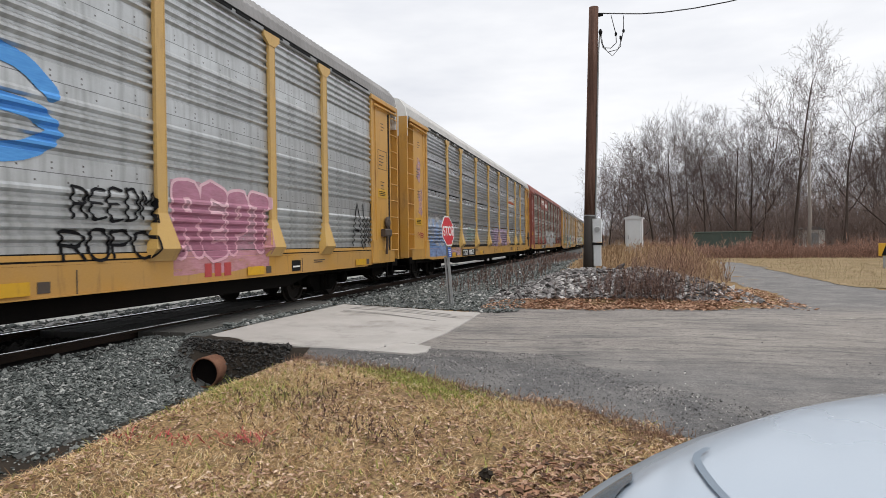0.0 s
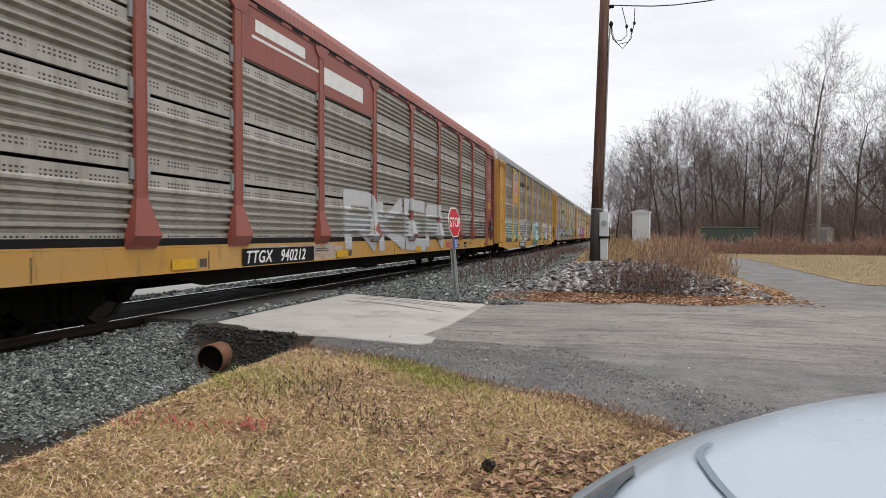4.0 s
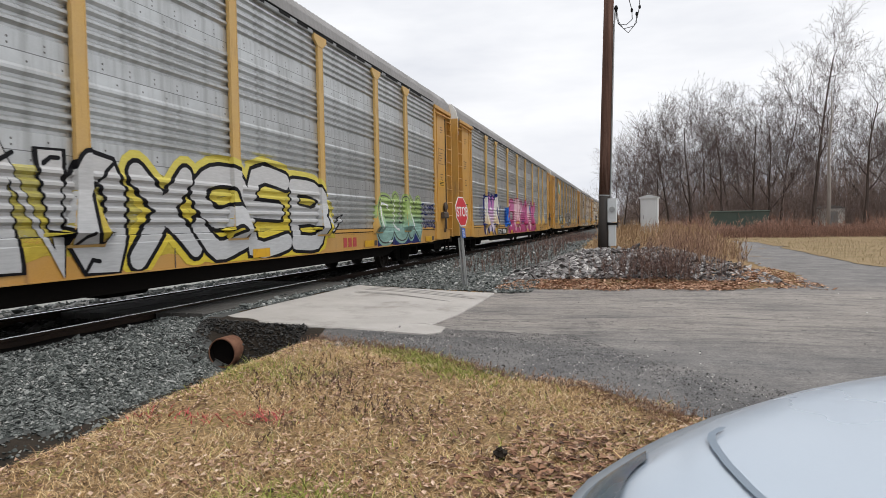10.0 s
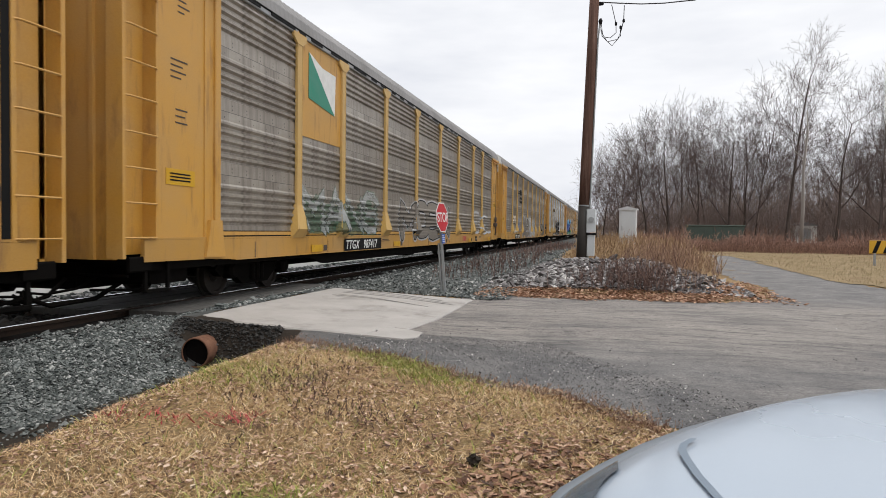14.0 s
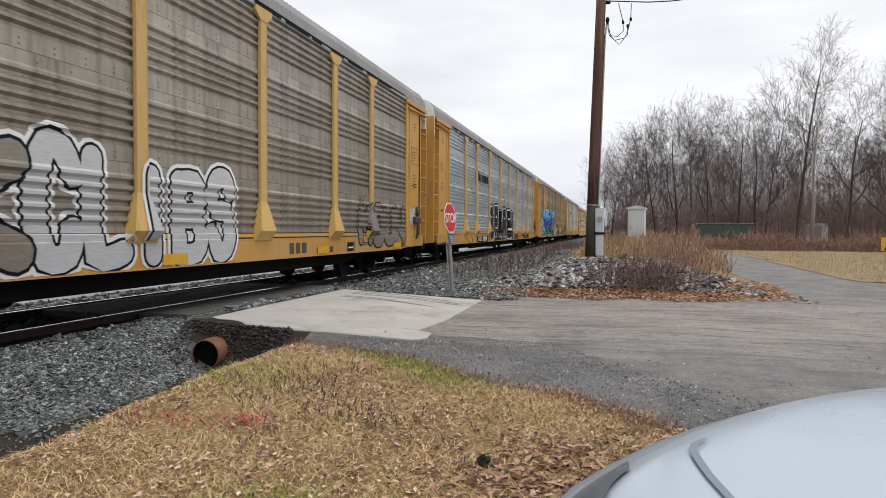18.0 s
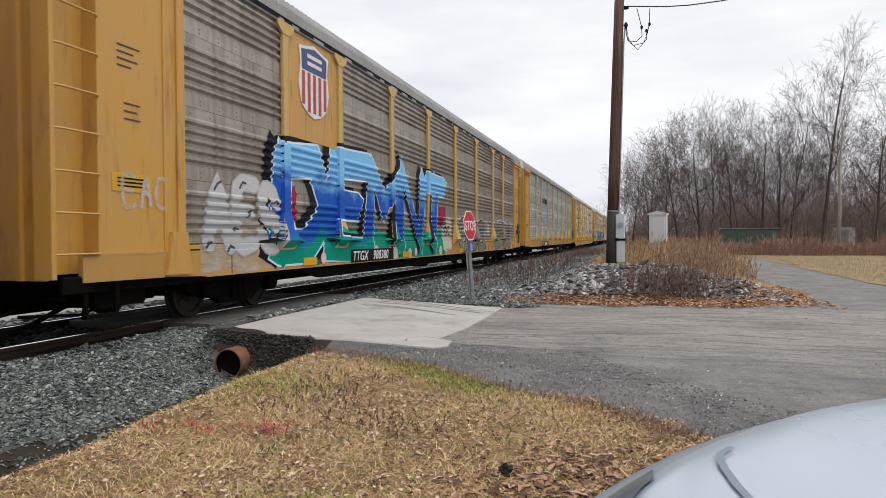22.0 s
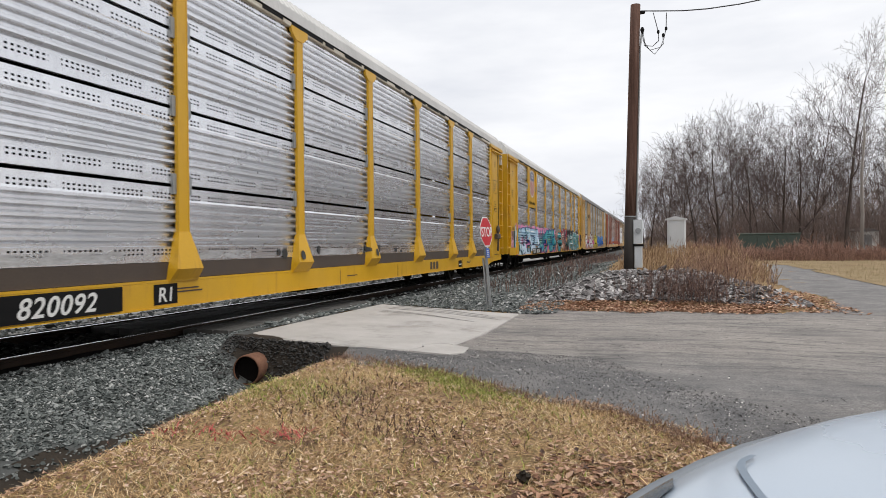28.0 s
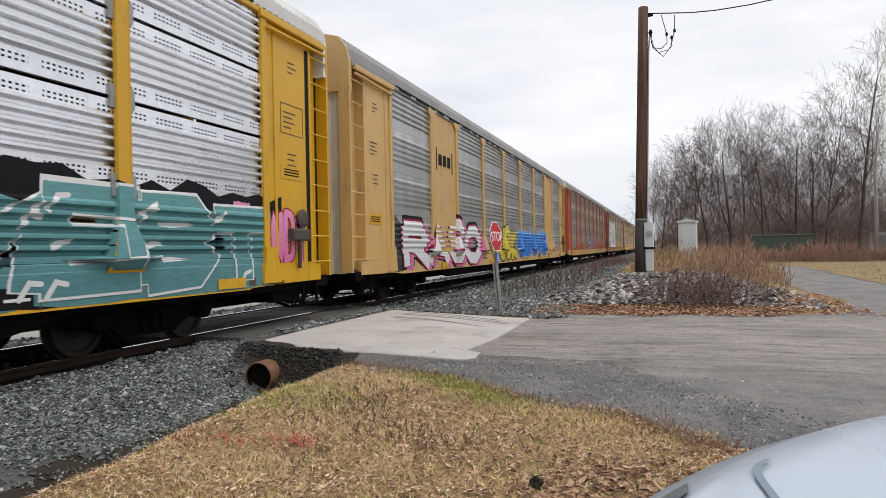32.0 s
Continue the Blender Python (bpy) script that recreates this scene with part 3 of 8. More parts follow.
    for sx in (-1, 1):
        prof = [(-0.07, 0.36), (-0.065, 0.385), (-0.03, 0.385), (-0.025, 0.357), (0.07, 0.352), (0.07, 0.3), (0.03, 0.28), (0.02, 0.14), (0.06, 0.1)]
        if sx < 0:
            prof = [(-a, r) for a, r in reversed(prof)]
        s.turned(prof, (sx * 0.755, 0, 0), "x", 24)
        s.box(sx * 0.755 - 0.01, sx * 0.755 + 0.055, -0.03, 0.03, 0.15, 0.27)
    s.turned([(-0.95, 0.06), (0.95, 0.06)], (0, 0, 0), "x", 10)
    kit["wheelset"] = s.mesh("wheelset", WHEEL_STEEL)
    kit["bar"] = Shape().box(0, 0.004, 0, 1, 0, 1).mesh("bar", BLACK_PAINT)
    return kit


KIT = build_kit()


def nose_at(k, t):
    """Where the nose of car k stands at t seconds: the train slows a little."""
    return 17.68 + PITCH * (k - 1) - (11.06 * t - 0.0041 * t * t)


def bar(parent, y, z, w, h, material, out=0.0, name="bar", label=""):
    ob = part(name, KIT["bar"], parent, material, (SIDE + 0.002 + out, y, z), label)
    ob.scale = (1, w, h)
    return ob


def end_parts(car, sp, tail, k):
    """The parts of one end; the tail's are mirrored along the car."""
    paint_m = sp["paint"]
    made = [*[part(w, KIT[w], car, sp.get("end", paint_m)) for w in ("end_panel", "far_panel", "end_post", "pocket_edge", "gusset")], part("end_door", KIT["end_door"], car, sp.get("door", paint_m)),
            part("end_header", KIT["end_header"], car, sp.get("header", WHITE_PAINT)), part("door_track", KIT["door_track"], car, sp.get("end", paint_m)),
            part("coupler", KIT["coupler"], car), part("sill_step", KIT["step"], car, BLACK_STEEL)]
    well = part("ladder_well", KIT["ladder"], car, sp.get("end", paint_m))
    made.append(well)
    for y in (0.0, 0.6):
        part("stile", KIT["stile"], well, sp.get("end", paint_m), (0, y, 0))
    for i in range(9):
        part("rung", KIT["rung"], well, sp.get("end", paint_m), (0, 0, 1.0 + 0.44 * i))
    if tail:
        made.append(part("door_slot", KIT["slot"], car, label="black strip for the shaded recess beside the end door"))
        made.append(part("hand_brake", KIT["brake"], car, label="dark hand brake gear"))
    for o in made:
        if tail:
            o.matrix_basis = Matrix.Translation((0, CAR, 0)) @ Matrix.Diagonal((1, -1, 1, 1))
    sgn = -1 if tail else 1
    y0 = CAR - 1.5 if tail else 0.78
    if k > 15:
        return
    card = part("placard", KIT["card"], car, None, (SIDE - 0.008, y0, 1.72 if not tail else 2.35), "yellow placard")
    for z in (0.055, 0.1, 0.145):
        part("card_line", KIT["card_line"], card, None, (0, 0, z))
    ink = sp.get("stencil", DARK_BROWN)
    for i, (a, z, w) in enumerate(((0.1, 3.42, 0.42), (0.1, 3.34, 0.3), (0.1, 3.26, 0.38), (0.1, 3.18, 0.26), (0.2, 2.75, 0.3), (0.2, 2.66, 0.24), (0.2, 2.57, 0.3), (0.25, 4.25, 0.22), (0.25, 4.17, 0.3), (0.25, 4.09, 0.16))):
        bar(car, y0 + a, z, w * 0.85, 0.02, ink, -0.011, "stencil_line")
    if tail:
        for a, z, w, h in ((0.02, 3.08, 0.66, 0.012), (0.02, 3.56, 0.66, 0.012), (0.02, 3.08, 0.012, 0.49), (0.668, 3.08, 0.012, 0.49)):
            bar(car, y0 + a, z, w, h, ink, -0.011, "stencil_frame")


def truck(car, y):
    frame_ob = part("truck", KIT["truck_frame"], car, None, (0, y, 0), "black cast steel truck")
    for w in (-0.87, 0.87):
        part("wheelset", KIT["wheelset"], frame_ob, None, (0, w, 0.353), "worn steel wheelset")


def autorack(k, sp):
    car = thing("autorack_car", sp["label"], "rail car", (AXIS, nose_at(k, 0), 0), group="cars of the freight train")
    kind, zinc = sp["kind"], sp["zinc"]
    part("roof", KIT["roof"], car, sp.get("roof", ROOF))
    part("roof_rail", KIT["roof_rail"], car, sp.get("rail", GALV))
    part("drip_edge", KIT["drip_edge"], car)
    low = sp.get("low", False)
    dz = 0.0 if low else 0.215
    sill_paint = sp.get("sill", SILL_YELLOW if sp["paint"] is YELLOW and not low else sp["paint"])
    for nm, side in (("side_sill", "near"), ("side_sill", "far"), ("sill_lip", "lip"), ("sill_flange", "foot")):
        part(nm, KIT["sill_low" if low else "sill", side], car, sill_paint)
    if low:
        LOW_CARS.add(car.name)
        part("lower_rail", KIT["curb_low"], car, DARK_BROWN)
    else:
        part("dark_seam", KIT["seam"], car, label="dark gap above the sill")
        if kind == "bolts":
            part("lower_rail", KIT["curb"], car, sp["paint"])
        part("side_girder", KIT["girder"], car, label="black girder below the sill")
    part("underframe", KIT["frame"], car)
    part("far_side", KIT["far_side"], car, zinc)
    part("rack_deck", KIT["rack_deck"], car)
    truck(car, 3.8)
    truck(car, CAR - 3.8)
    for y in POSTS:
        p = part("post", KIT["post_low" if low else "post"], car, sp.get("post", POST_YELLOW if sp["paint"] is YELLOW else sp["paint"]), (SIDE, y, 0))
        if kind == "slots" and k < 14:
            for z in LEVELS[1:]:
                part("clip", KIT["clip"], p, GALV, (0, 0.13, z - 0.005))
                part("clip", KIT["clip"], p, GALV, (0, -0.13, z - 0.005))
    for i, (a, b) in enumerate(zip(EDGES, EDGES[1:])):
        length = min((2.55, 2.1, 2.86, 2.65), key=lambda w: abs(w - (b - a)))
        for j, z in enumerate(LEVELS):
            if (i, j) in sp.get("painted", ()):
                part("flat_panel", KIT["flat"], car, sp["paint"], (SIDE, a, z), "flat painted emblem panel")
            else:
                part("panel", KIT[kind, length], car, zinc, (SIDE, a, z))
    end_parts(car, sp, False, k)
    end_parts(car, sp, True, k)
    # markings along the sill
    for y, w in ((5.1, 0.5), (10.2, 0.55), (15.6, 0.5), (20.1, 0.5), (24.6, 0.6)):
        if not sp.get("clean"):
            bar(car, y, 0.46 + dz, w, 0.14, FRESH, 0.03, "reflector", "yellow reflective stripe")
            bar(car, y + w + 0.1, 0.47 + dz, 0.16, 0.12, DARK_BROWN, 0.012, "data_plate")
    ink = DARK_BROWN if k % 2 else EMBLEM_RED
    for i, w in enumerate((0.16, 0.16, 0.18)):
        bar(car, 19.0 + 0.24 * i, 0.49 + dz, w, 0.2, ink, 0.012, "mark_bar")
    for y, z, w in ((9.3, 0.62, 0.5), (9.25, 0.58, 0.62), (14.1, 0.55, 0.45), (22.5, 0.6, 0.5), (22.5, 0.56, 0.38)):
        bar(car, y, z + dz * 1.15, w, 0.018, DARK_BROWN, 0.012, "stencil_line")
    bar(car, 21.6, 0.46 + dz, 0.34, 0.2, BLACK_PAINT, 0.012, "data_plate", "small black data plate")
    bar(car, 21.64, 0.53 + dz, 0.26, 0.03, WHITE_PAINT, 0.0165, "data_line")
    for y in (3.0, 5.9, 8.2, 13.8, 16.7, 22.0):
        bar(car, y, 0.425 + dz, 0.016, 0.27, DARK_BROWN, 0.012, "sill_joint")
    if sp.get("mark"):
        bar(car, sp["mark"], 0.45 + dz, 0.4, 0.25, BLACK_PAINT, 0.0125, "mark_plate")
        part("mark", lettering("mark", "R1", 0.25, WHITE_PAINT, 0.1, 0.002, 1.0), car, None, (SIDE + 0.02, sp["mark"] + 0.06, 0.485 + dz), "white stencilled mark")
    if sp.get("number"):
        y = sp.get("number_at", 6.8)
        bar(car, y - 0.06, 0.435 + dz, 2.42, 0.275, BLACK_PAINT, 0.034, "number_plate", "black number panel")
        part("letters", lettering("letters", "TTGX", 0.285, WHITE_PAINT, 0.25, 0.002, 1.08), car, None, (SIDE + 0.043, y, 0.475 + dz), "white painted reporting letters")
        part("number", lettering("number", sp["number"], 0.285, WHITE_PAINT, 0.25, 0.002, 1.08), car, None, (SIDE + 0.043, y + 1.08, 0.475 + dz), "white painted number")
    return car


# ---- sprayed pieces: strokes of paint that follow ribs and posts ----
def wall_paint(car, name, label, kind, polys, material, out):
    """Outlines on the car's side (y, z), cut at every rib and post edge and laid on the sheet."""
    bm = bmesh.new()
    low = car.name in LOW_CARS
    top, least = SILL_TOP[low], SILL_FOOT[low] + 0.006
    polys = [([(a, max(least, b)) for a, b in ring], extra) for ring, extra in polys]
    ys, zs = [p[0] for q in polys for p in q[0]], [p[1] for q in polys for p in q[0]]
    lift = bm.verts.layers.float.new("lift")
    for ring, extra in polys:
        try:
            vs = [bm.verts.new((0, a, b)) for a, b in ring]
            for v, up in zip(vs, extra if isinstance(extra, list) else [extra] * len(vs)):
                v[lift] = up
            bm.faces.new(vs)
        except ValueError:
            pass
    bmesh.ops.remove_doubles(bm, verts=bm.verts[:], dist=0.00002)
    cuts = []
    for z in LEVELS:
        cuts += [z + w for _, w in RIBS[kind]]
    for z in cuts + [top - 0.004, top + 0.006, 0.962, 0.972, 1.082, 1.094, top + FOOT_MID, top + FOOT_TOP]:
        if min(zs) < z < max(zs):
            bmesh.ops.bisect_plane(bm, geom=bm.verts[:] + bm.edges[:] + bm.faces[:], plane_co=(0, 0, z), plane_no=(0, 0, 1))
    for p in POSTS + [2.0, CAR - 2.0]:
        for y in (p - 0.112, p - 0.103, p + 0.103, p + 0.112):
            if min(ys) < y < max(ys):
                bmesh.ops.bisect_plane(bm, geom=bm.verts[:] + bm.edges[:] + bm.faces[:], plane_co=(0, y, 0), plane_no=(0, 1, 0))
    for p in POSTS:
        if min(ys) < p + 0.25 and max(ys) > p - 0.25 and min(zs) < top + FOOT_TOP:
            for side in (-1, 1):
                for off in (-0.004, 0.006):
                    bmesh.ops.bisect_plane(bm, geom=bm.verts[:] + bm.edges[:] + bm.faces[:], plane_co=(0, p + side * (0.104 + off), top + FOOT_TOP), plane_no=(0, side * (FOOT_TOP - FOOT_MID), 0.138))
    for v in bm.verts:
        v.co.x = depth_at(kind, v.co.y, v.co.z, low) + out + v[lift]
    for f in bm.faces:
        f.normal_update()
        if f.normal.x < 0:
            f.normal_flip()
    me = bpy.data.meshes.new(name)
    bm.to_mesh(me)
    bm.free()
    me.materials.append(material)
    return part(name, me, car, None, (0, 0, 0), label)


# letter strokes on a grid of nine by nine: two digits a point, a blank between strokes
STROKES = dict(A="004880 2363", B="0008 0868866404 0464826000", C="8668280602206082", D="0008 085885835000", E="88080080 0464", F="880800 0464",
               G="86682806022060828454", H="0008 8088 0484", I="4048", K="0008 880480", L="080080", M="0008448880", N="00088088", O="280602206082866828",
               P="0008 0868866404", R="0008 0868866404 4480", S="86682806246482602002", T="0888 4840", U="080220608288", V="084088", W="0820456088", X="0880 0088")


def letter_lines(ch, rnd, jitter, curve):
    """The strokes of one letter in a unit cell, shaken a little, and rounded if curve."""
    out = []
    for code in STROKES[ch].split():
        pts = [(int(code[i]) / 8 + rnd.uniform(-jitter, jitter), int(code[i + 1]) / 8 + rnd.uniform(-jitter, jitter)) for i in range(0, len(code), 2)]
        if code[:2] == code[-2:]:
            pts[-1] = pts[0]
        if not curve or len(pts) < 3:
            out.append(pts)
            continue
        fine = []
        for i in range(len(pts) - 1):
            p0, p1, p2, p3 = pts[max(0, i - 1)], pts[i], pts[i + 1], pts[min(len(pts) - 1, i + 2)]
            for t in (0.0, 0.33, 0.67):
                fine.append(tuple(0.5 * (2 * p1[c] + (p2[c] - p0[c]) * t + (2 * p0[c] - 5 * p1[c] + 4 * p2[c] - p3[c]) * t * t + (3 * p1[c] - p0[c] - 3 * p2[c] + p3[c]) * t ** 3) for c in (0, 1)))
        out.append(fine + [pts[-1]])
    return out


def ribbon(pts, width, cap, tip=0.5):
    """One stroke as a strip of mitred quads; cap: flat, round or spike (drawn out to a point)."""
    pts = [p for i, p in enumerate(pts) if i == 0 or math.dist(p, pts[i - 1]) > 1e-4]
    if len(pts) < 2:
        return []
    ways = [Vector((b[0] - a[0], b[1] - a[1])).normalized() for a, b in zip(pts, pts[1:])]
    edge, h = [], width / 2
    for i, p in enumerate(pts):
        a, b = ways[max(0, i - 1)], ways[min(i, len(ways) - 1)]
        m = a + b
        m = m.normalized() if m.length > 0.15 else b
        nrm = Vector((-m.y, m.x))
        k = h / max(0.78, abs(nrm.dot(Vector((-b.y, b.x)))))
        edge.append(((p[0] + nrm.x * k, p[1] + nrm.y * k), (p[0] - nrm.x * k, p[1] - nrm.y * k)))
    rise = 0.00006
    out = [([a[0], a[1], b[1], b[0]], [i * rise, i * rise, (i + 1) * rise, (i + 1) * rise]) for i, (a, b) in enumerate(zip(edge, edge[1:]))]
    closed = math.dist(pts[0], pts[-1]) < 1e-3
    for p, w, e, up in ((pts[0], -ways[0], edge[0], 0.0), (pts[-1], ways[-1], edge[-1], (len(pts) - 1) * rise)):
        side = Vector((-w.y, w.x))
        if cap == "round" or closed:
            ring = [(p[0] + h * (side.x * math.cos(t) + w.x * math.sin(t)), p[1] + h * (side.y * math.cos(t) + w.y * math.sin(t))) for t in [math.pi * j / 6 for j in range(7)]]
        elif cap == "spike":
            ring = [e[0], e[1], (p[0] + w.x * width * tip + side.x * h * 0.6, p[1] + w.y * width * tip + side.y * h * 0.6)]
        else:
            ring = [(p[0] + side.x * h, p[1] + side.y * h), (p[0] - side.x * h, p[1] - side.y * h), (p[0] - side.x * h + w.x * h * 0.5, p[1] - side.y * h + w.y * h * 0.5), (p[0] + side.x * h + w.x * h * 0.5, p[1] + side.y * h + w.y * h * 0.5)]
        out.append((ring, [up] * len(ring)))
    return out


def raised(strips, base):
    """The faces of several strips, each strip a hair above the one before."""
    return [(ring, [base + 0.0003 * k + u for u in ups]) for k, strip in enumerate(strips) for ring, ups in strip]


def spell(car, kind, text, y0, y1, z0, z1, fill, edge=None, seed=1, weight=0.4, rim=0.08, halo=None, glow=0.14, drop=None, shift=(-0.16, -0.05), shine=None, cap="round", jitter=0.05, lean=0.0, squeeze=0.06, mark=None):
    """Sprayed letters side by side: a glow behind all of them, then for each a drop shade, an outline, the fill, a highlight and inner lines."""
    rnd = random.Random(seed)
    wide, tall = (y1 - y0) / len(text), z1 - z0
    w = weight * min(wide, tall * 0.8)
    behind, todo = [], []
    for i, ch in enumerate(text):
        pad_ = w / 2 + rim / 2
        up, grow_ = rnd.uniform(-0.04, 0.04) * tall, rnd.uniform(0.92, 1.05)
        a0, a1 = y0 + wide * (i - squeeze) + pad_, y0 + wide * (i + 1 + squeeze) - pad_
        b0, b1 = z0 + pad_ + min(0, up), z0 + pad_ + (tall - 2 * pad_) * grow_ + up
        lines = [[(a0 + (a1 - a0) * a + lean * (b - 0.5) * tall, b0 + (b1 - b0) * b) for a, b in line] for line in letter_lines(ch, rnd, jitter, cap == "round")]
        todo.append(lines)
        if halo:
            behind += raised([ribbon(line, w + rim + glow, cap) for line in lines], 0.0008 * i)
    if halo:
        wall_paint(car, "sprayed_background", "sprayed colour cloud behind graffiti", kind, behind, halo, 0.0055)
    for i, lines in enumerate(todo):
        base = i * 0.0012

        def lay(width, dy=0.0, dz=0.0, at=0.0):
            return raised([ribbon([(a + dy, b + dz) for a, b in line], width, cap) for line in lines], base + at)
        if drop:
            wall_paint(car, "graffiti_shade", "sprayed drop shade", kind, lay(w + rim, *shift), drop, 0.0068)
        if edge:
            wall_paint(car, "graffiti_outline", "sprayed graffiti outline", kind, lay(w + rim), edge, 0.0085)
        body = fill[i % len(fill)] if isinstance(fill, (list, tuple)) else fill
        wall_paint(car, "graffiti_shape", "sprayed graffiti shape", kind, lay(w), body, 0.011)
        if shine:
            first = lines[0]
            n_ = max(2, len(first) // 2)
            polys = raised([ribbon([(a - w * 0.25, b + w * 0.1) for a, b in first[:n_]], w * 0.14, "round")], base)
            wall_paint(car, "graffiti_highlight", "sprayed highlights", kind, polys, shine, 0.0135)
        if mark:
            strips = []
            for _ in range(3):
                a, b = rnd.choice(rnd.choice(lines))
                strips.append(ribbon([(a - w * 0.3, b - w * rnd.uniform(0.1, 0.5)), (a, b), (a + w * 0.35, b + w * rnd.uniform(-0.2, 0.4))], w * 0.16, "round"))
            for k, strip in enumerate(strips):
                wall_paint(car, "graffiti_line", "sprayed inner line", kind, raised([strip], base + 0.0003 * k), mark, 0.014)


LAID = {}


def field(car, kind, y0, y1, z0, z1, material, seed=1, wave=0.06, label="sprayed field of colour"):
    """A sprayed ground with a wavering edge."""
    rnd = random.Random(seed)
    n = max(3, int((y1 - y0) / 0.3))
    low = [(y0 + (y1 - y0) * i / n, z0 + rnd.uniform(-wave, wave) * 0.4) for i in range(n + 1)]
    high = [(y0 + (y1 - y0) * i / n, z1 + rnd.uniform(-wave, wave)) for i in range(n, -1, -1)]
    polys = [([low[i], low[i + 1], high[n - i - 1], high[n - i]], 0.0) for i in range(n)]
    LAID[car.name] = LAID.get(car.name, 0) + 1
    wall_paint(car, "sprayed_background", label, kind, polys, material, 0.0012 + 0.0004 * LAID[car.name])


def spots(car, kind, y0, y1, z0, z1, count, size, material, seed):
    """Round dabs of paint, some stretched upright."""
    rnd = random.Random(seed)
    for i in range(count):
        a, b, r = rnd.uniform(y0, y1), rnd.uniform(z0, z1), size * rnd.uniform(0.5, 1.3)
        e = rnd.uniform(0.8, 1.5)
        ring = [(a + r * math.cos(j * math.pi / 5), b + r * e * math.sin(j * math.pi / 5)) for j in range(10)]
        wall_paint(car, "paint_dab", "dab of sprayed paint", kind, [(ring, 0.0001 * i)], material, 0.015)


def patch(car, kind, y0, y1, z0, z1, material, seed, label="washed-out sprayed patch", ragged=0.12):
    rnd = random.Random(seed)
    n = 24
    ring = []
    for i in range(n):
        t = 2 * math.pi * i / n
        sx, sz = max(-1, min(1, 1.35 * math.cos(t))), max(-1, min(1, 1.35 * math.sin(t)))
        ring.append(((y0 + y1) / 2 + (y1 - y0) / 2 * sx * (1 - rnd.random() * ragged), (z0 + z1) / 2 + (z1 - z0) / 2 * sz * (1 - rnd.random() * ragged)))
    wall_paint(car, "sprayed_patch", label, kind, [(ring, 0.0)], material, 0.004)


def shield(car, kind, y, z, w, h):
    """A railway's shield emblem as plain shapes: white rim, blue head, red and white bars."""
    cols = {"white": WHITE_PAINT, "blue": EMBLEM_BLUE, "red": EMBLEM_RED}
    def outline(s):
        pts = [(-0.5, 0.42), (-0.3, 0.44), (0, 0.5), (0.3, 0.44), (0.5, 0.42), (0.44, 0.2), (0.5, -0.1), (0.42, -0.34), (0.2, -0.46), (0, -0.5), (-0.2, -0.46), (-0.42, -0.34), (-0.5, -0.1), (-0.44, 0.2)]
        return [(y + w * a * s, z + h * b * s) for a, b in pts]
    for nm, ring, m, o in (("emblem_rim", outline(1.0), cols["white"], 0.012), ("emblem_head", [(y - 0.4 * w, z + 0.12 * h), (y + 0.4 * w, z + 0.12 * h), (y + 0.42 * w, z + 0.38 * h), (y, z + 0.45 * h), (y - 0.42 * w, z + 0.38 * h)], cols["blue"], 0.016)):
        s = Shape().prism(ring, 0, SIDE, SIDE + o)
        part(nm, s.mesh(nm, m), car)
    for i in range(5):
        a = y + w * (-0.36 + 0.18 * i)
        bottom = z - h * (0.34 if i in (0, 4) else 0.43)
        bar(car, a - 0.045 * w, bottom, 0.09 * w, z + 0.1 * h - bottom, cols["red"], 0.012, "emblem_stripe")
    for i in range(2):
        bar(car, y - 0.24 * w, z + h * (0.2 + 0.1 * i), 0.48 * w, 0.05 * h, cols["white"], 0.0165, "emblem_bar")


S_BLACK = spray("black_spray", (0.006, 0.006, 0.0075), (0.010, 0.010, 0.012), 0.5, 2.5)
S_GREYBLACK = spray("thin_black_spray", (0.05, 0.05, 0.05), (0.08, 0.08, 0.08), 0.5, 2.5)
S_WHITE = spray("white_spray", (0.62, 0.62, 0.63), (0.72, 0.72, 0.72), 0.5, 2.5)
S_CHALK = spray("chalky_white_spray", (0.42, 0.43, 0.44), (0.5, 0.5, 0.5), 0.5, 2.5)
S_PALEPINK = spray("pale_pink_spray", (0.62, 0.36, 0.42), (0.66, 0.45, 0.5), 0.9, 2.2)
S_MAGENTA = spray("magenta_spray", (0.42, 0.07, 0.2), (0.5, 0.16, 0.32), 0.6, 2.4)
S_CRIMSON = spray("crimson_spray", (0.26, 0.01, 0.04), (0.3, 0.02, 0.06), 0.6, 2.4)
S_PURPLE = spray("violet_pink_spray", (0.6, 0.5, 0.6), (0.45, 0.18, 0.42), 0.8, 2.3)
S_NAVY = spray("navy_spray", (0.01, 0.02, 0.12), (0.015, 0.03, 0.16), 0.5, 2.5)
S_BLUE = spray("blue_spray", (0.03, 0.16, 0.52), (0.1, 0.32, 0.7), 0.6, 2.4)
S_SKY = spray("light_blue_wash", (0.26, 0.36, 0.56), (0.36, 0.46, 0.62), 0.9, 2.2)
S_TEAL = spray("teal_spray", (0.03, 0.24, 0.28), (0.08, 0.34, 0.38), 0.6, 2.2)
S_MINT = spray("mint_wash", (0.36, 0.5, 0.46), (0.42, 0.55, 0.5), 0.9, 2.2)
S_LIME = spray("lime_spray", (0.3, 0.48, 0.42), (0.40, 0.53, 0.2), 0.9, 1.7, cover=0.85)
S_YELLOW = spray("yellow_spray", (0.55, 0.44, 0.05), (0.6, 0.52, 0.12), 0.6, 2.2)
S_CREAMY = spray("cream_to_white_spray", (0.55, 0.34, 0.08), (0.66, 0.64, 0.6), 0.7, 1.9)
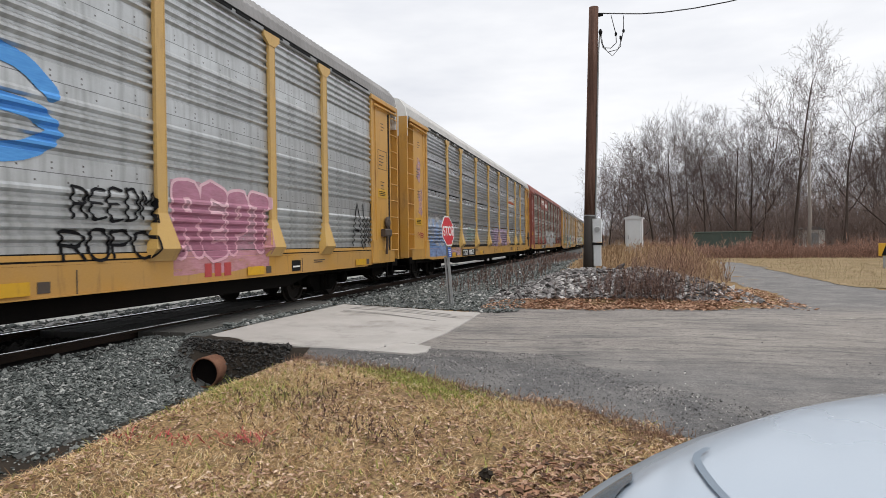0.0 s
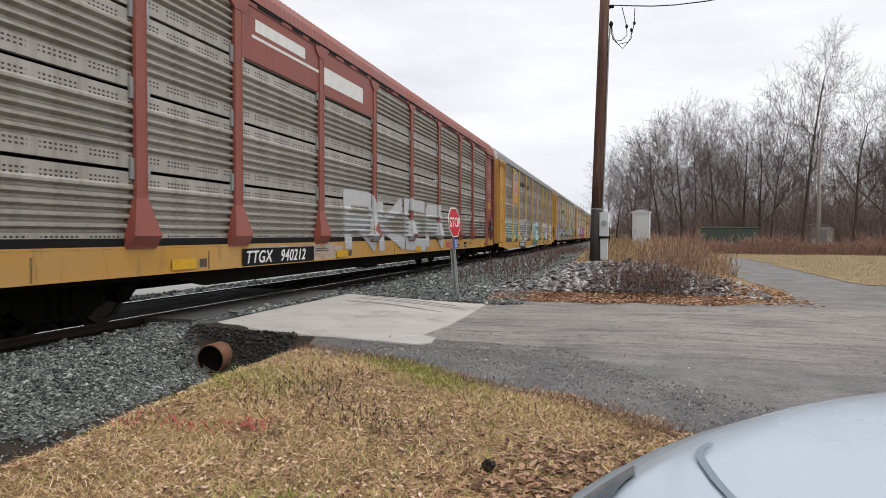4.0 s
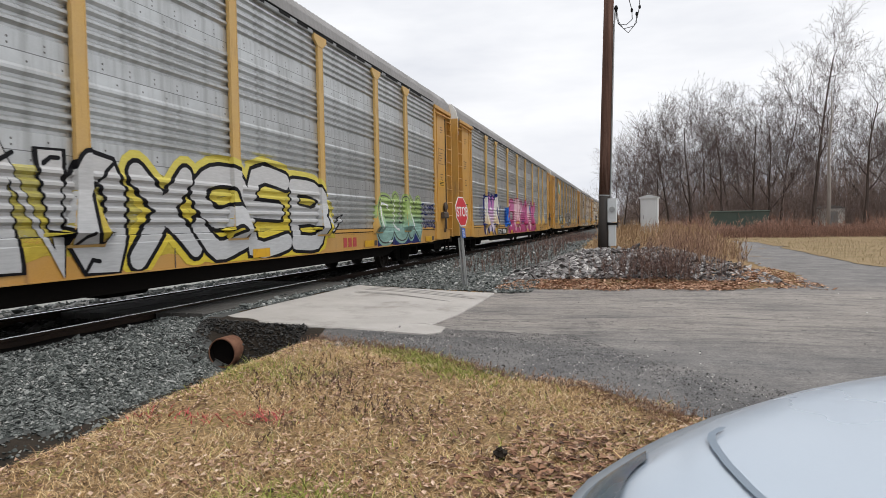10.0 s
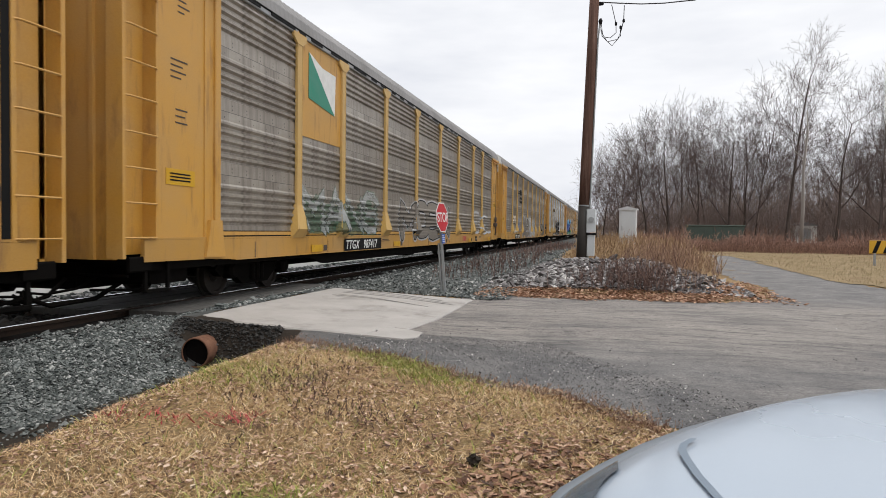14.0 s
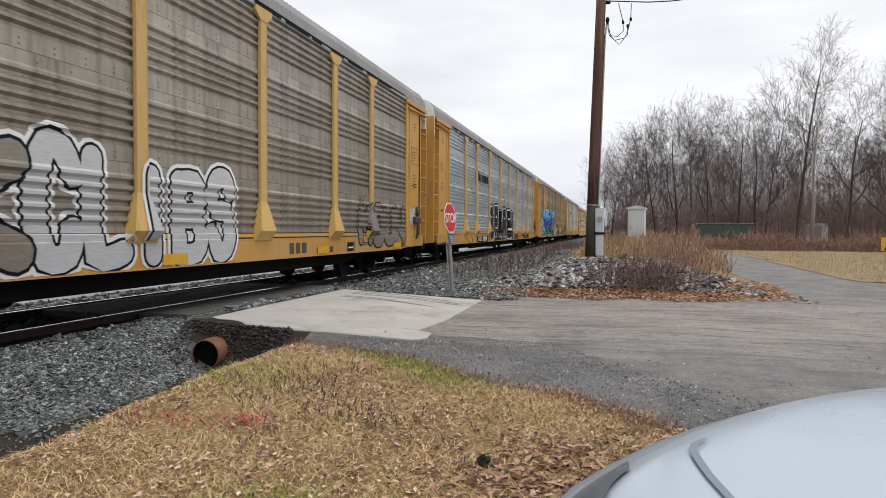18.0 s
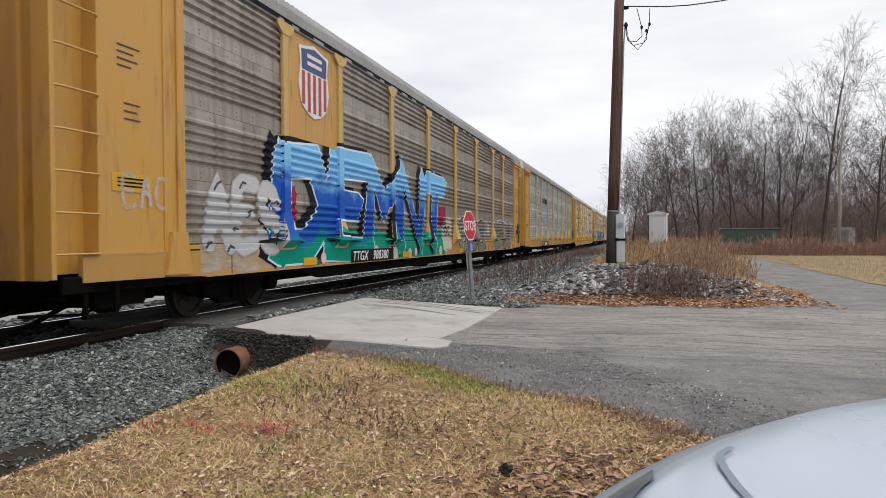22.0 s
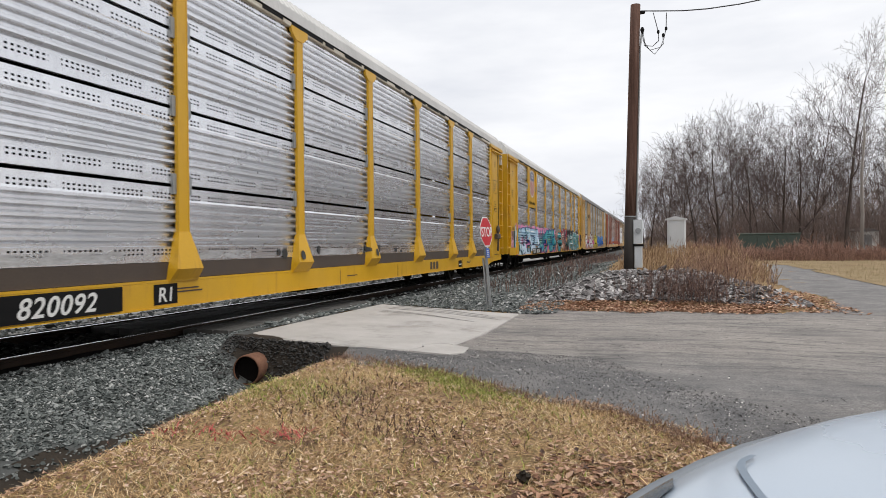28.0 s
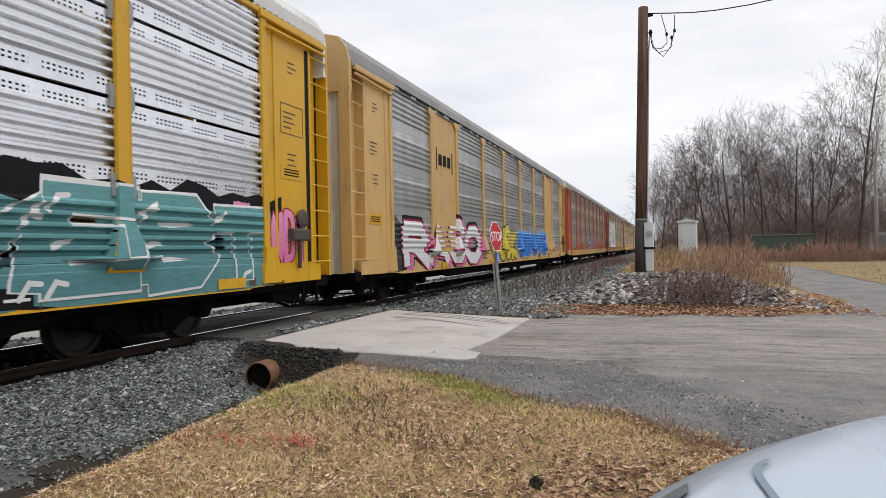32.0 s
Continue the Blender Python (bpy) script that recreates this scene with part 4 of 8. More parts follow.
S_OCEAN = spray("green_to_blue_spray", (0.0, 0.24, 0.17), (0.015, 0.09, 0.42), 0.5, 2.9, top=(0.22, 0.5, 0.78))
S_GREEN = spray("sea_green_spray", (0.0, 0.22, 0.15), (0.01, 0.3, 0.2), 0.4, 1.6)
S_AZURE = spray("azure_spray", (0.03, 0.14, 0.5), (0.2, 0.48, 0.8), 1.5, 3.0)
S_RUST = spray("rusty_pink_spray", (0.42, 0.2, 0.13), (0.5, 0.33, 0.3), 0.7, 2.0)
S_BONE = spray("bone_white_spray", (0.55, 0.5, 0.42), (0.6, 0.52, 0.42), 0.9, 2.4)
S_TAUPE = spray("thin_grey_spray", (0.33, 0.31, 0.285), (0.4, 0.38, 0.355), 0.6, 2.2)
S_ICE = spray("ice_blue_spray", (0.5, 0.6, 0.7), (0.36, 0.52, 0.64), 0.6, 2.2)
S_RIM = spray("pale_blue_rim_spray", (0.5, 0.66, 0.74), (0.62, 0.74, 0.84), 0.6, 2.6)
S_ORANGE = spray("orange_red_band", (0.5, 0.12, 0.05), (0.52, 0.14, 0.06), 3.0, 4.0)
S_OCHRE = spray("ochre_spray", (0.42, 0.22, 0.03), (0.46, 0.25, 0.05), 0.6, 2.0)
S_DEEPBLUE = spray("deep_blue_spray", (0.03, 0.07, 0.25), (0.05, 0.11, 0.32), 0.6, 2.2, cover=0.85)
S_TEALDARK = spray("dark_teal_spray", (0.01, 0.08, 0.1), (0.02, 0.12, 0.14), 0.6, 2.2)
S_YELLOWVEIL = spray("thin_yellow_cloud", (0.58, 0.48, 0.06), (0.62, 0.55, 0.12), 0.6, 2.0, cover=0.62)
S_BONEVEIL = spray("thin_cream_veil", (0.5, 0.44, 0.35), (0.5, 0.45, 0.36), 0.6, 2.0, cover=0.6)
S_VEIL = spray("thin_white_veil", (0.5, 0.5, 0.5), (0.56, 0.56, 0.56), 0.5, 2.2, cover=0.5)
S_MINTVEIL = spray("thin_mint_veil", (0.34, 0.52, 0.45), (0.42, 0.56, 0.5), 0.9, 2.2, cover=0.55)
S_SKYVEIL = spray("thin_blue_veil", (0.2, 0.31, 0.55), (0.36, 0.46, 0.64), 0.9, 2.2, cover=0.75)
S_LILAC = spray("thin_lilac_veil", (0.5, 0.36, 0.5), (0.5, 0.36, 0.52), 0.9, 3.9, cover=0.4)
S_PINKVEIL = spray("thin_pink_veil", (0.6, 0.3, 0.38), (0.66, 0.4, 0.47), 0.9, 2.2, cover=0.6)
S_MOSSVEIL = spray("thin_moss_veil", (0.1, 0.16, 0.11), (0.22, 0.27, 0.21), 0.9, 2.2, cover=0.6)
S_MAUVE = spray("mauve_pink_spray", (0.40, 0.17, 0.24), (0.46, 0.22, 0.30), 0.9, 2.2, cover=0.85)
S_TEALPALE = spray("pale_teal_spray", (0.13, 0.36, 0.34), (0.24, 0.46, 0.43), 0.6, 2.0, cover=0.8)
S_TEALGREY = spray("grey_teal_spray", (0.09, 0.22, 0.235), (0.13, 0.30, 0.31), 0.5, 2.0)
S_HOT = spray("hot_pink_spray", (0.58, 0.16, 0.32), (0.66, 0.26, 0.42), 0.6, 2.1)
S_SALMON = spray("salmon_spray", (0.42, 0.2, 0.15), (0.5, 0.3, 0.28), 0.6, 2.0)
S_BROWNISH = spray("stained_grey_spray", (0.19, 0.17, 0.145), (0.25, 0.225, 0.195), 0.6, 2.2)


def build_train():
    grey, fleet = "weathered grey zinc panels", "autorack freight car with"
    specs = {
        0: dict(kind="bolts", zinc=ZINC_OLD, paint=YELLOW, label="yellow-framed autorack car, grey panels, pink graffiti"),
        1: dict(kind="slots", zinc=ZINC_SLOT, paint=YELLOW, roof=ROOF_WHITE, number="980673", label="yellow-framed autorack car with grey slotted panels, blue wash"),
        2: dict(kind="slots", zinc=ZINC_DULL, paint=YELLOW, end=MAROON, door=MAROON, post=MAROON, header=MAROON, rail=MAROON, roof=MAROON, stencil=WHITE_PAINT, painted=(), number="940212", label="maroon-framed autorack car on a yellow flat car"),
        3: dict(kind="bolts", zinc=ZINC_BROWN, paint=YELLOW, number="853118", number_at=6.76, low=True, painted=((1, 3), (1, 2)), label="yellow-framed autorack car with shield emblem and chalky graffiti"),
        4: dict(kind="bolts", zinc=ZINC_OLD, paint=YELLOW, door=WHITE_PAINT, header=YELLOW, number="715873", label="yellow-framed autorack car covered in black and white graffiti"),
        5: dict(kind="bolts", zinc=ZINC_OLD, paint=YELLOW, number="993046", label="yellow-framed autorack car with large pink graffiti"),
        6: dict(kind="bolts", zinc=ZINC_STAINED, paint=YELLOW, number="987417", painted=((1, 3), (1, 2)), label="yellow-framed autorack car with a yellow emblem panel"),
        7: dict(kind="bolts", zinc=ZINC_STAINED, paint=YELLOW, number="983779", number_at=5.85, label="yellow-framed autorack car, brown-stained panels, white outlines"),
        8: dict(kind="bolts", zinc=ZINC_BLUE, paint=YELLOW, number="992349", number_at=6.75, label="yellow-framed autorack car, bluish panels, black graffiti"),
        9: dict(kind="bolts", zinc=ZINC_STAINED, paint=YELLOW, number="988380", number_at=7.15, painted=((1, 3), (1, 2)), label="yellow-framed autorack car with giant blue and green graffiti"),
        10: dict(kind="bolts", zinc=ZINC_BLUE, paint=YELLOW, number="965646", mark=9.6, label="clean yellow-framed autorack car with pale blue panels"),
        11: dict(kind="slots", zinc=ZINC_BRIGHT, paint=FRESH, roof=ROOF_WHITE, rail=CREAM, number="820092", number_at=6.14, low=True, clean=True, mark=9.0, painted=((1, 3), (1, 2)), label="bright new autorack car with shiny slotted panels"),
        12: dict(kind="slots", zinc=ZINC_BRIGHT, paint=FRESH, roof=ROOF_WHITE, rail=FRESH, number="981764", number_at=5.45, mark=9.05, painted=((1, 3), (1, 2)), label="shiny slotted autorack car with teal and pink graffiti"),
        13: dict(kind="bolts", zinc=ZINC_OLD, paint=TAN, door=CREAM, header=TAN, painted=((1, 3), (1, 2), (1, 1), (1, 0), (7, 3), (7, 2), (7, 1), (7, 0)), label="faded tan autorack car with white and purple graffiti"),
        14: dict(kind="bolts", zinc=ZINC_BROWN, paint=ORANGE, sill=TAN, label="orange-red framed autorack car with brown-grey panels"),
        15: dict(kind="bolts", zinc=ZINC_BROWN, paint=YELLOW, end=MAROON, door=MAROON, label="brown autorack car with a large white sprayed patch"),
        16: dict(kind="bolts", zinc=ZINC_BROWN, paint=TAN, label="tan-framed autorack car with stained panels"),
        17: dict(kind="bolts", zinc=ZINC_OLD, paint=YELLOW, label="yellow-framed autorack car with grey panels"),
        18: dict(kind="slots", zinc=ZINC_DULL, paint=MAROON, label="maroon-framed autorack car with dull panels"),
        19: dict(kind="bolts", zinc=ZINC_BROWN, paint=YELLOW, label="yellow-framed autorack car with brown-grey panels"),
    }
    cars = {k: autorack(k, sp) for k, sp in specs.items()}
    kind = {k: sp["kind"] for k, sp in specs.items()}

    def sp(k, *a, **kw):
        spell(cars[k], kind[k], *a, **kw)

    def pt(k, *a, **kw):
        patch(cars[k], kind[k], *a, **kw)

    # grey car: black tags, a pink piece, a blue flourish
    sp(0, "REEDM", 16.65, 18.0, 1.44, 1.9, S_BLACK, seed=3, weight=0.13)
    sp(0, "ROPO", 16.5, 17.95, 0.98, 1.42, S_BLACK, seed=4, weight=0.11)
    field(cars[0], kind[0], 18.32, 20.8, 0.78, 2.02, S_PINKVEIL, 4, 0.08)
    sp(0, "REPT", 18.36, 20.86, 0.98, 2.04, S_MAUVE, S_PALEPINK, seed=6, weight=0.36, rim=0.09)
    sp(0, "S", 15.0, 16.5, 2.0, 3.15, S_BLUE, seed=6, weight=0.22)
    sp(0, "AW", 24.55, 25.7, 1.05, 2.2, S_BLACK, seed=9, weight=0.09)
    # slotted car: blue wash, lilac smears, a red band
    field(cars[1], kind[1], 2.04, 4.5, 0.72, 1.96, S_SKYVEIL, 1, 0.03)
    sp(1, "AOL", 2.1, 4.3, 1.1, 2.1, S_VEIL, seed=12, weight=0.25)
    field(cars[1], kind[1], 4.6, 6.6, 0.70, 0.98, S_LILAC, 5, 0.03)
    pt(1, 0.9, 1.35, 3.0, 3.8, S_LILAC, 21, ragged=0.4)
    pt(1, 1.0, 1.5, 1.95, 2.9, S_LILAC, 22, ragged=0.4)
    sp(1, "MB", 0.93, 1.55, 1.3, 1.54, S_CRIMSON, seed=2, weight=0.13)
    sp(1, "SEA", 7.9, 9.35, 1.25, 1.8, S_MINTVEIL, seed=2, weight=0.16)
    field(cars[1], kind[1], 13.2, 17.9, 1.0, 1.85, S_LILAC, 6, 0.1)
    field(cars[1], kind[1], 18.2, 20.84, 3.22, 3.68, S_WHITE, 7, 0.0)
    field(cars[1], kind[1], 18.35, 20.75, 3.4, 3.52, S_ORANGE, 8, 0.0)
    hb = part("name_board", Shape().box(0, 0.02, 0, 5.6, 0, 0.92).mesh("name_board", MAROON), cars[2], None, (SIDE, 6.75, 3.94), "maroon name board")
    for y, w, z, h in ((0.4, 1.7, 0.5, 0.2), (0.3, 2.6, 0.38, 0.05), (2.9, 2.0, 0.22, 0.34)):
        part("mark_bar", Shape().box(0.02, 0.024, y, y + w, z, z + h).mesh("mark_bar", WHITE_PAINT), hb)
    # maroon car: broad white letters
    sp(2, "RKER", 10.6, 18.7, 0.68, 2.15, S_CHALK, S_TAUPE, seed=5, weight=0.3, rim=0.05, cap="flat", squeeze=0.0)
    sp(2, "LIX", 22.9, 25.3, 1.35, 1.8, S_GREYBLACK, seed=14, weight=0.15)
    field(cars[2], kind[2], 7.0, 10.5, 0.67, 0.96, S_VEIL, 14, 0.03)
    for k in (3, 9, 11, 12):
        shield(cars[k], kind[k], 5.6, 4.05 if k < 11 else 4.1, 1.15, 1.35)
    for k in (11, 12):
        part("slogan", lettering("slogan", "BUILDING AMERICA", 0.17, BLACK_PAINT, 0, 0.002, 1.05), cars[k], None, (SIDE + 0.006, 4.78, 3.1), "black painted words")
    part("slogan", lettering("slogan", "BUILDING AMERICA", 0.36, BLACK_PAINT, 0, 0.002, 1.25), cars[3], None, (SIDE + 0.006, 7.0, 4.05), "black painted words")
    # chalky pieces on the low car
    field(cars[3], kind[3], 2.08, 4.42, 1.0, 2.0, S_MINTVEIL, 3, 0.08)
    field(cars[3], kind[3], 4.82, 6.5, 1.0, 2.02, S_MINTVEIL, 13, 0.08)
    spots(cars[3], kind[3], 2.3, 4.2, 1.5, 1.9, 3, 0.22, S_VEIL, 3)
    sp(3, "BASE", 6.95, 10.0, 0.76, 2.02, S_VEIL, S_BROWNISH, seed=7, weight=0.34, rim=0.09, halo=S_WHITE, glow=0.11, mark=S_GREYBLACK)
    field(cars[3], kind[3], 12.35, 15.9, 0.46, 1.75, S_TEALPALE, 8, 0.06)
    sp(3, "SMVEX", 12.3, 16.0, 0.8, 2.05, [S_TEALPALE, S_CHALK, S_TEALPALE, S_MINT], S_WHITE, seed=8, weight=0.34, rim=0.1, halo=S_GREYBLACK, glow=0.07, mark=S_WHITE)
    sp(3, "SEDIP", 12.6, 16.9, 0.48, 0.70, S_GREYBLACK, seed=11, weight=0.13)
    field(cars[3], kind[3], 18.3, 21.2, 0.75, 1.75, S_VEIL, 9, 0.06)
    spots(cars[3], kind[3], 18.6, 21.0, 1.1, 1.7, 4, 0.2, S_PINKVEIL, 5)
    spots(cars[3], kind[3], 18.7, 20.6, 1.2, 1.7, 3, 0.14, S_YELLOW, 6)
    sp(3, "OGWH", 18.25, 21.3, 0.95, 2.05, S_VEIL, S_WHITE, seed=9, weight=0.38, rim=0.09)
    sp(3, "REX", 21.2, 22.5, 1.05, 1.95, S_WHITE, seed=10, weight=0.14)
    sp(3, "AA", 23.1, 24.9, 1.15, 2.15, S_WHITE, S_GREYBLACK, seed=6, weight=0.5, rim=0.04)
    sp(3, "OOO", 22.9, 25.1, 0.66, 1.25, S_WHITE, S_GREYBLACK, seed=16, weight=0.55, rim=0.04)
    # black and white run with yellow clouds
    sp(4, "BOADG", 0.72, 4.45, 0.62, 1.86, S_CHALK, S_GREYBLACK, seed=10, weight=0.38, rim=0.08, halo=S_MINT, glow=0.14, shine=S_WHITE)
    field(cars[4], kind[4], 4.5, 5.35, 0.66, 1.52, S_YELLOW, 5, 0.08)
    sp(4, "NEL", 4.6, 5.3, 1.05, 1.45, S_BLACK, seed=5, weight=0.12)
    field(cars[4], kind[4], 5.5, 9.6, 0.72, 1.95, S_YELLOWVEIL, 11, 0.15)
    sp(4, "MOSA", 5.4, 9.55, 0.66, 2.08, S_CHALK, S_BLACK, seed=11, weight=0.27, rim=0.18, jitter=0.03)
    field(cars[4], kind[4], 9.7, 18.6, 0.85, 1.75, S_YELLOWVEIL, 12, 0.2)
    sp(4, "INNO", 9.62, 13.0, 0.66, 2.1, S_CHALK, S_BLACK, seed=12, weight=0.34, rim=0.11, cap="flat", mark=S_BLACK)
    sp(4, "XSEB", 13.0, 18.2, 0.67, 2.04, S_CHALK, S_BLACK, seed=17, weight=0.25, rim=0.12, halo=S_YELLOW, glow=0.2, jitter=0.08)
    sp(4, "V", 18.1, 19.0, 1.0, 1.4, S_CHALK, S_BLACK, seed=19, weight=0.3, rim=0.08, cap="spike")
    field(cars[4], kind[4], 20.9, 24.2, 0.66, 1.1, S_NAVY, 13, 0.06)
    sp(4, "GUN", 20.9, 24.25, 0.75, 1.92, S_LIME, S_GREYBLACK, seed=13, weight=0.46, rim=0.07, halo=S_LIME, glow=0.12, shine=S_WHITE)
    sp(4, "DLMS", 24.35, 25.6, 1.42, 1.8, S_NAVY, seed=5, weight=0.14)
    sp(4, "GANG", 24.5, 25.7, 1.02, 1.36, S_NAVY, seed=6, weight=0.14)
    for i in range(3):
        bar(cars[4], 7.42 + 0.5 * i, 3.4, 0.34, 0.32, BLACK_PAINT, 0.002, "mark_bar")
    for a in (7.2, 8.9):
        bar(cars[4], a, 3.2, 0.06, 0.7, BLACK_PAINT, 0.002, "emblem_bracket")
    # cream and violet letters, then the long pink piece
    sp(5, "XOR", 3.25, 3.9, 1.35, 1.95, S_DEEPBLUE, seed=6, weight=0.14)
    sp(5, "INO", 3.95, 7.25, 0.67, 2.4, [S_CREAMY, S_PURPLE, S_CREAMY], S_NAVY, seed=14, weight=0.42, rim=0.1, drop=S_NAVY, shift=(-0.22, 0.05), jitter=0.03, mark=S_WHITE)
    sp(5, "X", 7.35, 7.8, 1.4, 2.0, S_DEEPBLUE, seed=6, weight=0.12)
    field(cars[5], kind[5], 8.8, 10.2, 0.95, 1.9, S_AZURE, 6, 0.12)
    sp(5, "WE", 8.6, 9.35, 1.2, 1.9, S_NAVY, seed=7, weight=0.13)
    field(cars[5], kind[5], 14.0, 18.7, 1.25, 2.15, S_AZURE, 41, 0.25)
    field(cars[5], kind[5], 9.6, 18.9, 0.66, 1.1, S_MAGENTA, 42, 0.03)
    sp(5, "ORMAK", 9.6, 19.2, 0.66, 2.42, [S_MAGENTA, S_PALEPINK, S_MAGENTA, S_PALEPINK, S_MAGENTA], S_CRIMSON, seed=15, weight=0.4, rim=0.12, jitter=0.02, squeeze=0.04, mark=S_CRIMSON, shine=S_WHITE)
    # flag emblem and thin greenish pieces
    part("emblem_field", Shape().prism([(4.98, 4.62), (4.98, 3.72), (6.22, 3.56)], 0, SIDE, SIDE + 0.008).mesh("emblem_field", mixed("emblem_green", (0.02, 0.2, 0.13), (0.03, 0.24, 0.16), 4, 0.5, 0, 60, 0.02)), cars[6])
    part("emblem_field", Shape().prism([(4.98, 4.62), (6.22, 3.56), (6.26, 4.42), (5.6, 4.44)], 0, SIDE, SIDE + 0.007).mesh("emblem_field", WHITE_PAINT), cars[6])
    field(cars[6], kind[6], 4.8, 9.0, 1.05, 1.75, S_MOSSVEIL, 16, 0.2)
    sp(6, "MANS", 4.75, 9.0, 1.0, 2.05, S_VEIL, S_MOSSVEIL, seed=16, weight=0.24, rim=0.06, cap="spike")
    sp(6, "MOEN", 10.9, 16.7, 0.85, 2.02, S_BROWNISH, S_BLACK, seed=18, weight=0.34, rim=0.07, halo=S_CHALK, glow=0.1)
    sp(6, "EKEL", 21.3, 25.6, 1.0, 1.95, S_CHALK, seed=20, weight=0.13)
    # a painted mask, then white outlines
    field(cars[7], kind[7], 4.84, 6.4, 1.04, 2.12, S_BONE, 18, 0.06)
    sp(7, "OO", 4.95, 6.3, 1.5, 2.0, S_BLACK, seed=18, weight=0.09)
    sp(7, "VWV", 4.95, 6.3, 1.1, 1.75, S_BLACK, seed=19, weight=0.09)
    sp(7, "ABE", 7.05, 8.5, 1.2, 2.0, S_SKYVEIL, seed=8, weight=0.16)
    sp(7, "BOAK", 9.6, 13.65, 0.68, 2.16, S_BROWNISH, S_BLACK, seed=19, weight=0.4, rim=0.08, halo=S_WHITE, glow=0.1, jitter=0.04)
    sp(7, "MOUN", 22.3, 25.6, 0.75, 1.85, S_BROWNISH, S_BLACK, seed=71, weight=0.34, rim=0.07)
    sp(7, "WRK", 26.1, 27.0, 1.3, 1.8, S_CHALK, S_WHITE, seed=72, weight=0.3, rim=0.03)
    sp(7, "CLIBS", 13.6, 17.3, 0.68, 2.12, S_CHALK, S_BLACK, seed=20, weight=0.4, rim=0.07, halo=S_WHITE, glow=0.1, jitter=0.04)
    for y, w, z, h in ((7.0, 2.0, 3.62, 0.06), (7.0, 2.0, 3.76, 0.06), (8.0, 0.8, 3.55, 0.36), (7.95, 1.0, 3.28, 0.16), (7.95, 1.15, 3.02, 0.16)):
        bar(cars[7], y, z, w, h, BLACK_PAINT, 0.003, "mark_bar")
    # block letters in black and white
    field(cars[8], kind[8], 9.6, 16.8, 0.66, 1.9, S_BLACK, 22, 0.1)
    sp(8, "SPKREW", 9.55, 16.95, 0.66, 2.38, S_BLACK, S_WHITE, seed=22, weight=0.36, rim=0.15, halo=S_BLACK, glow=0.16, cap="flat", jitter=0.02, squeeze=0.02)
    for a, b in ((0.3, 1.6), (17.2, 18.65), (20.1, 21.6), (22.0, 23.7)):
        pt(8, a, b, 0.66, 0.96, S_GREYBLACK, int(a * 7), ragged=0.05)
    for a in (17.9, 20.6, 21.4, 22.3):
        pt(8, a, a + 0.3, 0.7, 0.98, S_CHALK, int(a * 9), ragged=0.4)
    for k, z in ((8, 3.3), (10, 3.35)):
        for i, w in enumerate((0.2, 0.24, 0.15, 0.15, 0.26, 0.36, 0.24, 0.24)):
            bar(cars[k], 6.85 + 0.3 * i, z, w, 0.32 if i else 0.42, BLACK_PAINT, 0.003, "mark_bar")
    # the giant blue and green piece between pale figures
    sp(9, "EAO", 0.9, 1.7, 1.5, 1.98, S_VEIL, seed=26, weight=0.2)
    field(cars[9], kind[9], 2.3, 4.6, 0.67, 1.5, S_BONEVEIL, 27, 0.15)
    sp(9, "AES", 2.4, 4.4, 0.95, 2.1, S_CHALK, S_TAUPE, seed=26, weight=0.36, rim=0.05, mark=S_GREYBLACK)
    field(cars[9], kind[9], 4.45, 14.0, 0.67, 1.35, S_GREEN, 35, 0.12)
    pt(9, 4.3, 5.0, 1.4, 2.1, S_CRIMSON, 46, ragged=0.3)
    pt(9, 9.4, 10.0, 1.5, 2.2, S_BONE, 47, ragged=0.3)
    sp(9, "DEMNT", 4.3, 13.9, 0.68, 3.05, S_OCEAN, S_RIM, seed=28, weight=0.31, rim=0.08, drop=S_BLACK, shift=(-0.26, 0.06), cap="spike", jitter=0.05, lean=0.12, squeeze=0.1)
    spots(cars[9], kind[9], 5.0, 13.5, 0.7, 0.9, 7, 0.16, S_BONE, 29)
    pt(9, 13.35, 14.2, 1.5, 2.15, S_CRIMSON, 36)
    pt(9, 13.75, 14.8, 0.7, 1.85, S_BONE, 8, ragged=0.2)
    sp(9, "OC", 13.95, 14.6, 1.2, 1.6, S_BLACK, seed=31, weight=0.15)
    sp(9, "OBO", 15.7, 19.5, 0.68, 1.86, S_BROWNISH, S_BLACK, seed=25, weight=0.34, rim=0.1, halo=S_CHALK, glow=0.07)
    spots(cars[9], kind[9], 15.8, 20.2, 0.75, 1.7, 9, 0.11, S_VEIL, 32)
    spots(cars[9], kind[9], 19.8, 20.3, 1.1, 1.6, 3, 0.17, S_CHALK, 33)
    sp(9, "EPBE", 21.3, 24.8, 0.68, 1.86, S_BROWNISH, S_BLACK, seed=47, weight=0.4, rim=0.08, halo=S_WHITE, glow=0.07)
    # scraps of old paint along the foot of the bright car
    for a, b in ((2.3, 4.2), (5.0, 6.3), (6.9, 8.6), (9.8, 11.0), (12.8, 14.6)):
        field(cars[11], kind[11], a, b, 0.99, 1.09, S_VEIL, int(a * 10), 0.03)
    spots(cars[11], kind[11], 9.8, 18.0, 1.0, 1.1, 10, 0.06, S_GREYBLACK, 3)
    # pink, teal, rust and black along the shiny car
    field(cars[12], kind[12], 0.75, 1.85, 0.95, 1.9, S_PINKVEIL, 44, 0.1)
    sp(12, "MOB", 0.9, 1.5, 1.3, 1.75, S_GREYBLACK, seed=45, weight=0.12)
    field(cars[12], kind[12], 1.6, 13.4, 0.67, 2.0, S_HOT, 48, 0.07)
    field(cars[12], kind[12], 2.0, 7.4, 0.67, 0.98, S_ICE, 49, 0.02)
